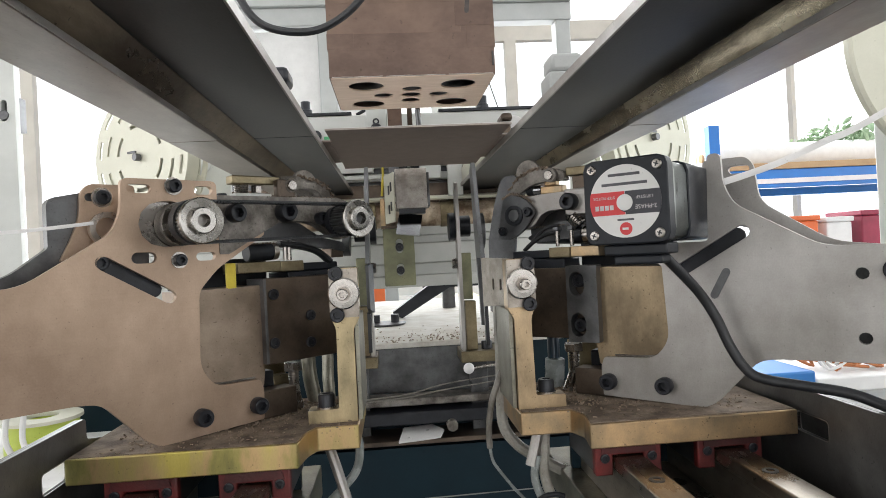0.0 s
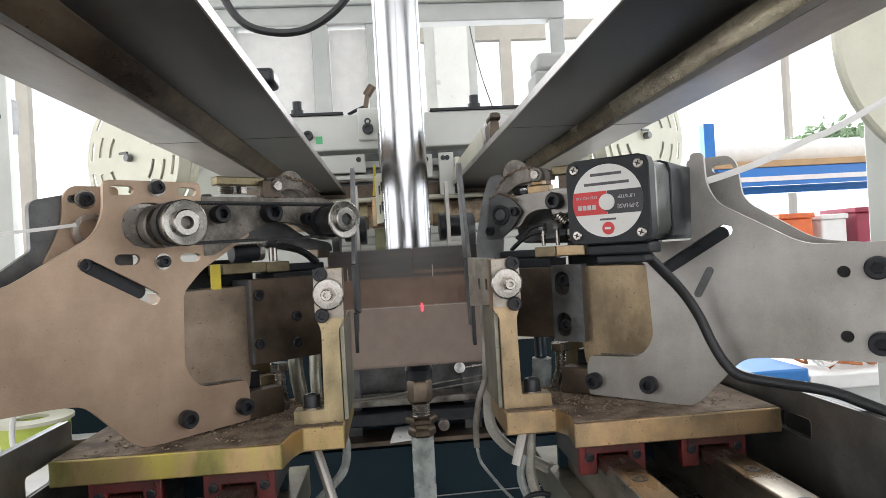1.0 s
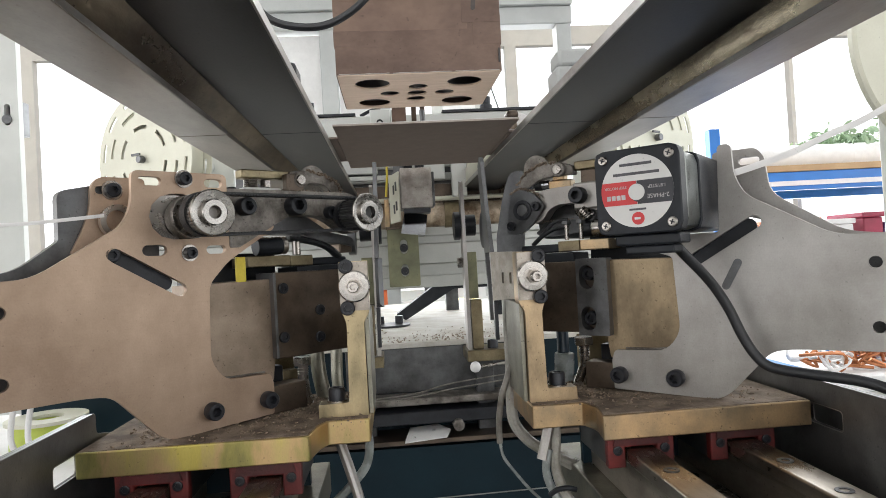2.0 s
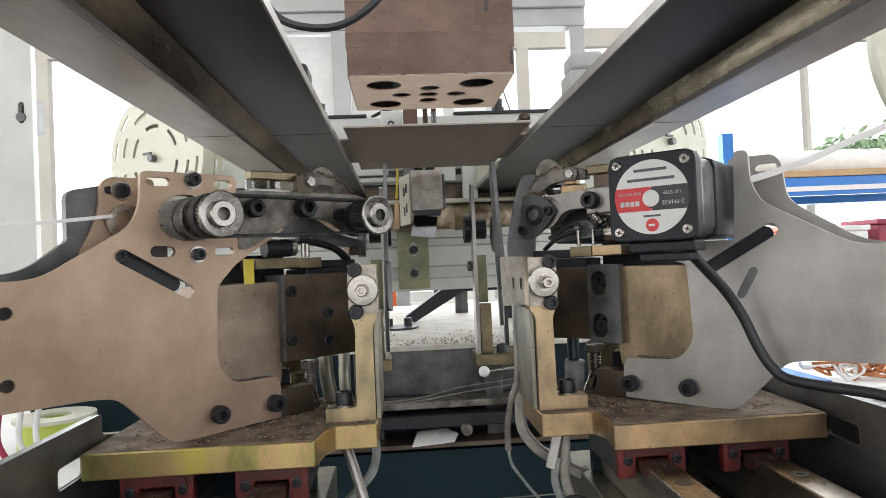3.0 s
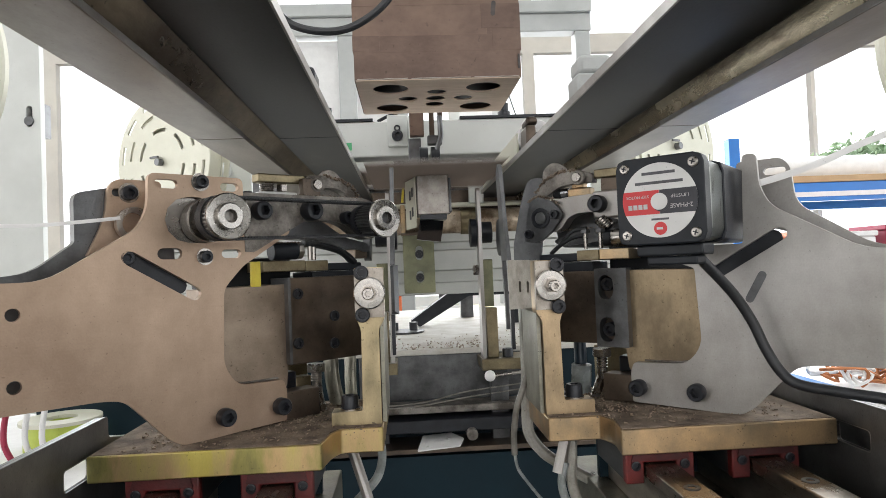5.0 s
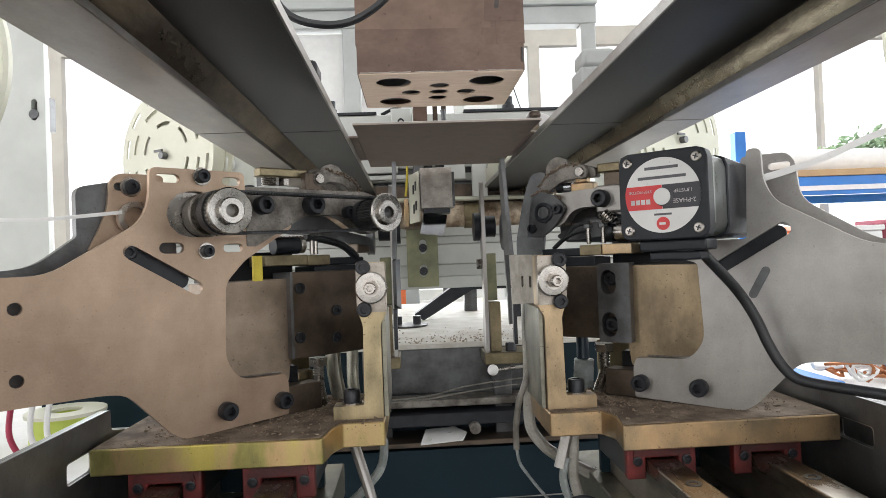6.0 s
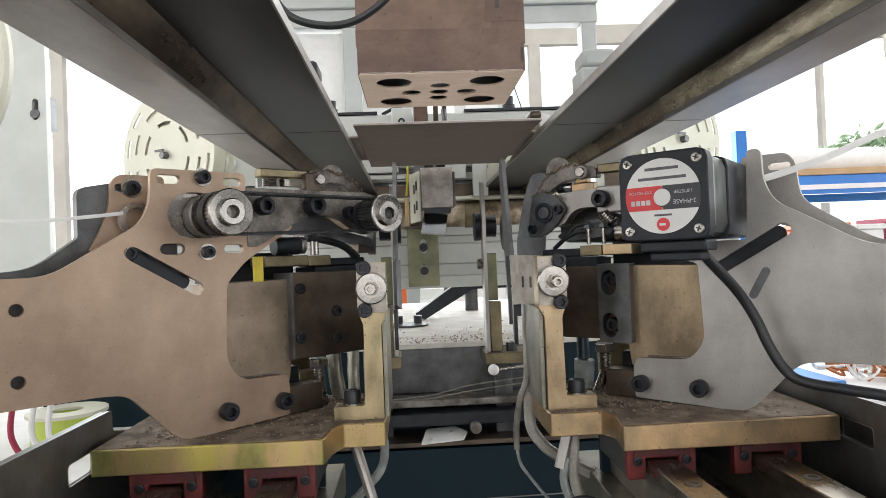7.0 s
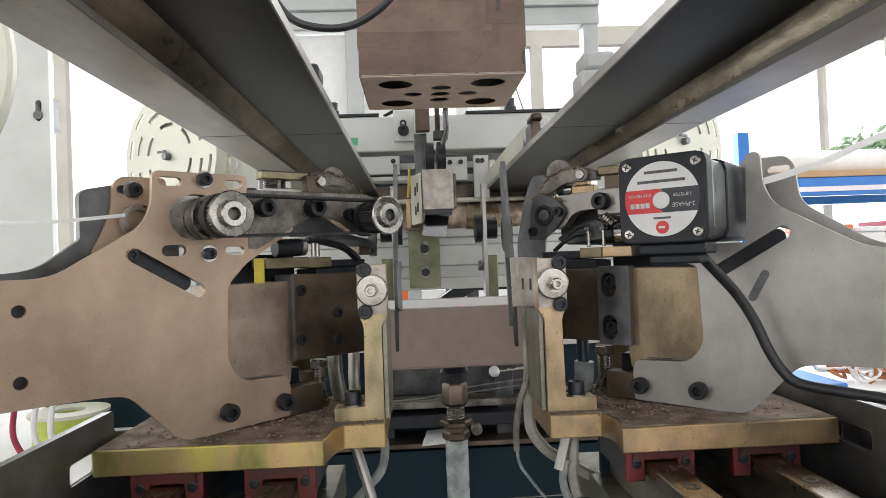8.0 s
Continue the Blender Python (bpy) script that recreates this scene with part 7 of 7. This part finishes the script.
side_stand()
spool = thing("lime_spool", "lime green spool of tape on the side stand", "spool", pose(-0.480, 0.93, 0.7605))
part("rim", lathe(bmesh.new(), [(0.020, 0.0), (0.045, 0.0), (0.045, 0.045), (0.020, 0.045), (0.020, 0.0)], 32), LIME, spool)
part("flange", lathe(bmesh.new(), [(0.020, 0.0455), (0.050, 0.0455), (0.050, 0.050), (0.020, 0.050), (0.020, 0.0455)], 32), PAINT_WARM, spool)
for i, (x, mat, lab) in enumerate(((-0.475, PAPER, "white wire with a plug"), (-0.455, PAPER, "white wire with a plug"), (-0.500, MAROON, "thin red hanging wire"))):
    cables("plug_wire", lab, mat, 0.0035, [(x, 0.86, 0.7605 + 0.003), (x + 0.012, 0.85, 0.76), (x - 0.002, 0.84, 0.80), (x + 0.004, 0.84, 0.85)], "plug wires")

# ---- laser spot ----
SPOT = solid("laser_spot", lathe(bmesh.new(), [(0, 0), (0.0010, 0), (0.0010, 0.0002), (0, 0.0002)], 16, Matrix.Diagonal((1.2, 1, 5.0, 1)) @ Matrix.Rotation(radians(90), 4, "X")), LASER, "small upright red streak of a laser sensor", "light spot")

# ---- what moves ----


def motions():
    x = XC + 0.002
    up, hold, low = 1.200, 0.929, 0.879
    cycles = []
    for fall, press, lift in ((0.0, 0.0, 0.0), (3.43, 3.40, 3.40), (6.77, 6.74, 6.74)):
        rows = [(fall + a, z) for a, z in ((0.2667, up), (0.3, 1.178), (0.3333, 1.095), (0.3667, 1.005), (0.4, 0.950), (0.4333, 0.933), (0.4667, hold))]
        rows += [(press + a, z) for a, z in ((0.9, hold), (0.9333, 0.920), (0.9667, 0.895), (1.0, low))]
        rows += [(lift + a, z) for a, z in ((1.0333, 0.925), (1.0667, 0.990), (1.1, 1.062), (1.1333, 1.130), (1.1667, 1.185), (1.2, up))]
        cycles.append((fall, press, lift, rows))
    rows = [(0.0, up)] + [r for c in cycles for r in c[3]] + [(8.0, up)]
    walk(FORMER, [(t, pose(x, 0.815, z)) for t, z in rows])

    # cartons: fed along the rails, pressed, folded, left on the lifter, dropped
    flat = 1.1318
    for i, (fall, press, lift, rows) in enumerate(cycles):
        box_ob, flaps = CARTONS[i]
        wait = (2.60, flat + 0.004 * max(0, i - 1))
        keys = [(0.0, *wait)] if i else [(0.0, 0.812, flat)]
        if i:
            s = 3.40 * (i - 1)
            keys += [(s + 1.40, *wait), (s + 1.5, 1.70, flat), (s + 1.6, 1.02, flat), (s + 1.6667, 0.86, flat), (s + 1.7333, 0.814, flat), (s + 1.8, 0.812, flat)]
        keys += [(fall + 0.3, 0.812, flat)]
        keys += [(t, 0.815, z) for t, z in rows if z < 1.12 and t < lift + 1.01]
        end = lift + 1.3
        if end < 8.0:
            keys += [(end, 0.815, low), (end + 0.0667, 0.815, 0.855), (end + 0.1, 0.815, 0.828), (end + 0.1667, 0.815, 0.740), (end + 0.2, 0.813, 0.684), (end + 0.3, 0.80, 0.480),
                     (end + 0.4, 0.78, 0.290), (end + 0.9, 0.62, 0.290), (end + 1.7, 0.34, 0.290), (8.0, 0.34 if i else 0.30, 0.290)]
            if i:
                keys = keys[:-3] + [(end + 0.9, 0.70, 0.290), (8.0, 0.60, 0.290)]
        else:
            keys += [(8.0, 0.815, low)]
        walk(box_ob, [(t, pose(x, y, z)) for t, y, z in keys])
        for ob, m in flaps:
            turns = [(0.0, 0), (fall + 0.3, 0), (fall + 0.3333, 28), (fall + 0.3667, 70), (fall + 0.4, 89), (fall + 0.4667, 90), (8.0, 90)]
            walk(ob, [(t, m @ pose(0, 0, 0, a)) for t, a in turns])

    # lifter
    rows = [(0.0, 0.60)]
    for fall, press, lift, _ in cycles:
        rows += [(fall + a, z) for a, z in ((0.45, 0.60), (0.5333, 0.72), (0.6, 0.872), (0.6667, 0.888))]
        rows += [(press + 0.93, 0.888), (press + 1.0, 0.8770)]
        if lift + 1.3 < 8.0:
            rows += [(lift + a, z) for a, z in ((1.3, 0.8770), (1.3667, 0.845), (1.4, 0.815), (1.5, 0.640), (1.6, 0.60))]
    rows.append((8.0, 0.8770))
    walk(LIFTER, [(t, pose(XC + 0.006, 0.815, z)) for t, z in rows])

    # corner pushers slide along their plates
    for side, ob in zip((1, -1), PUSHERS):
        rows = [(0.0, 0.0)]
        for fall, press, _, _ in cycles:
            rows += [(fall + 0.4, 0.0), (fall + 0.5, 0.020), (press + 0.9, 0.020), (press + 1.0, 0.0)]
        rows.append((8.0, 0.0))
        walk(ob, [(t, place_of(side) @ Matrix.Translation((side * u, 0, 0))) for t, u in rows])

    # pulleys feed a length of tape after each press
    for ob in PULLEYS:
        home, rows, turned = ob.matrix_world.copy(), [(0.0, 0.0)], 0.0
        for fall, press, lift, _ in cycles:
            rows.append((press + 0.85, turned))
            for k in range(8):
                if press + 0.9 + 0.06 * k < 7.95:
                    turned += 50.0
                    rows.append((press + 0.9 + 0.06 * k, turned))
        rows.append((8.0, turned))
        walk(ob, [(t, home @ pose(0, 0, 0, 0, 0, a)) for t, a in rows])

    # the laser falls on a carton while one is in its beam, else on the table's apron
    far, near, mid = pose(0.044, 0.60, 0.2803), pose(0.044, 0.7303, 0.942), pose(0.044, 0.7345, 0.9398)
    rows = [(0.0, far)]
    for fall, press, lift, _ in cycles:
        rows += [(fall + 0.3667, far), (fall + 0.4, near), (lift + 1.0333, near), (lift + 1.0667, mid), (lift + 1.2667, mid)]
        if lift + 1.3 < 8.0:
            rows += [(lift + 1.3333, far)]
    rows.append((8.0, mid))
    walk(SPOT, rows)


motions()
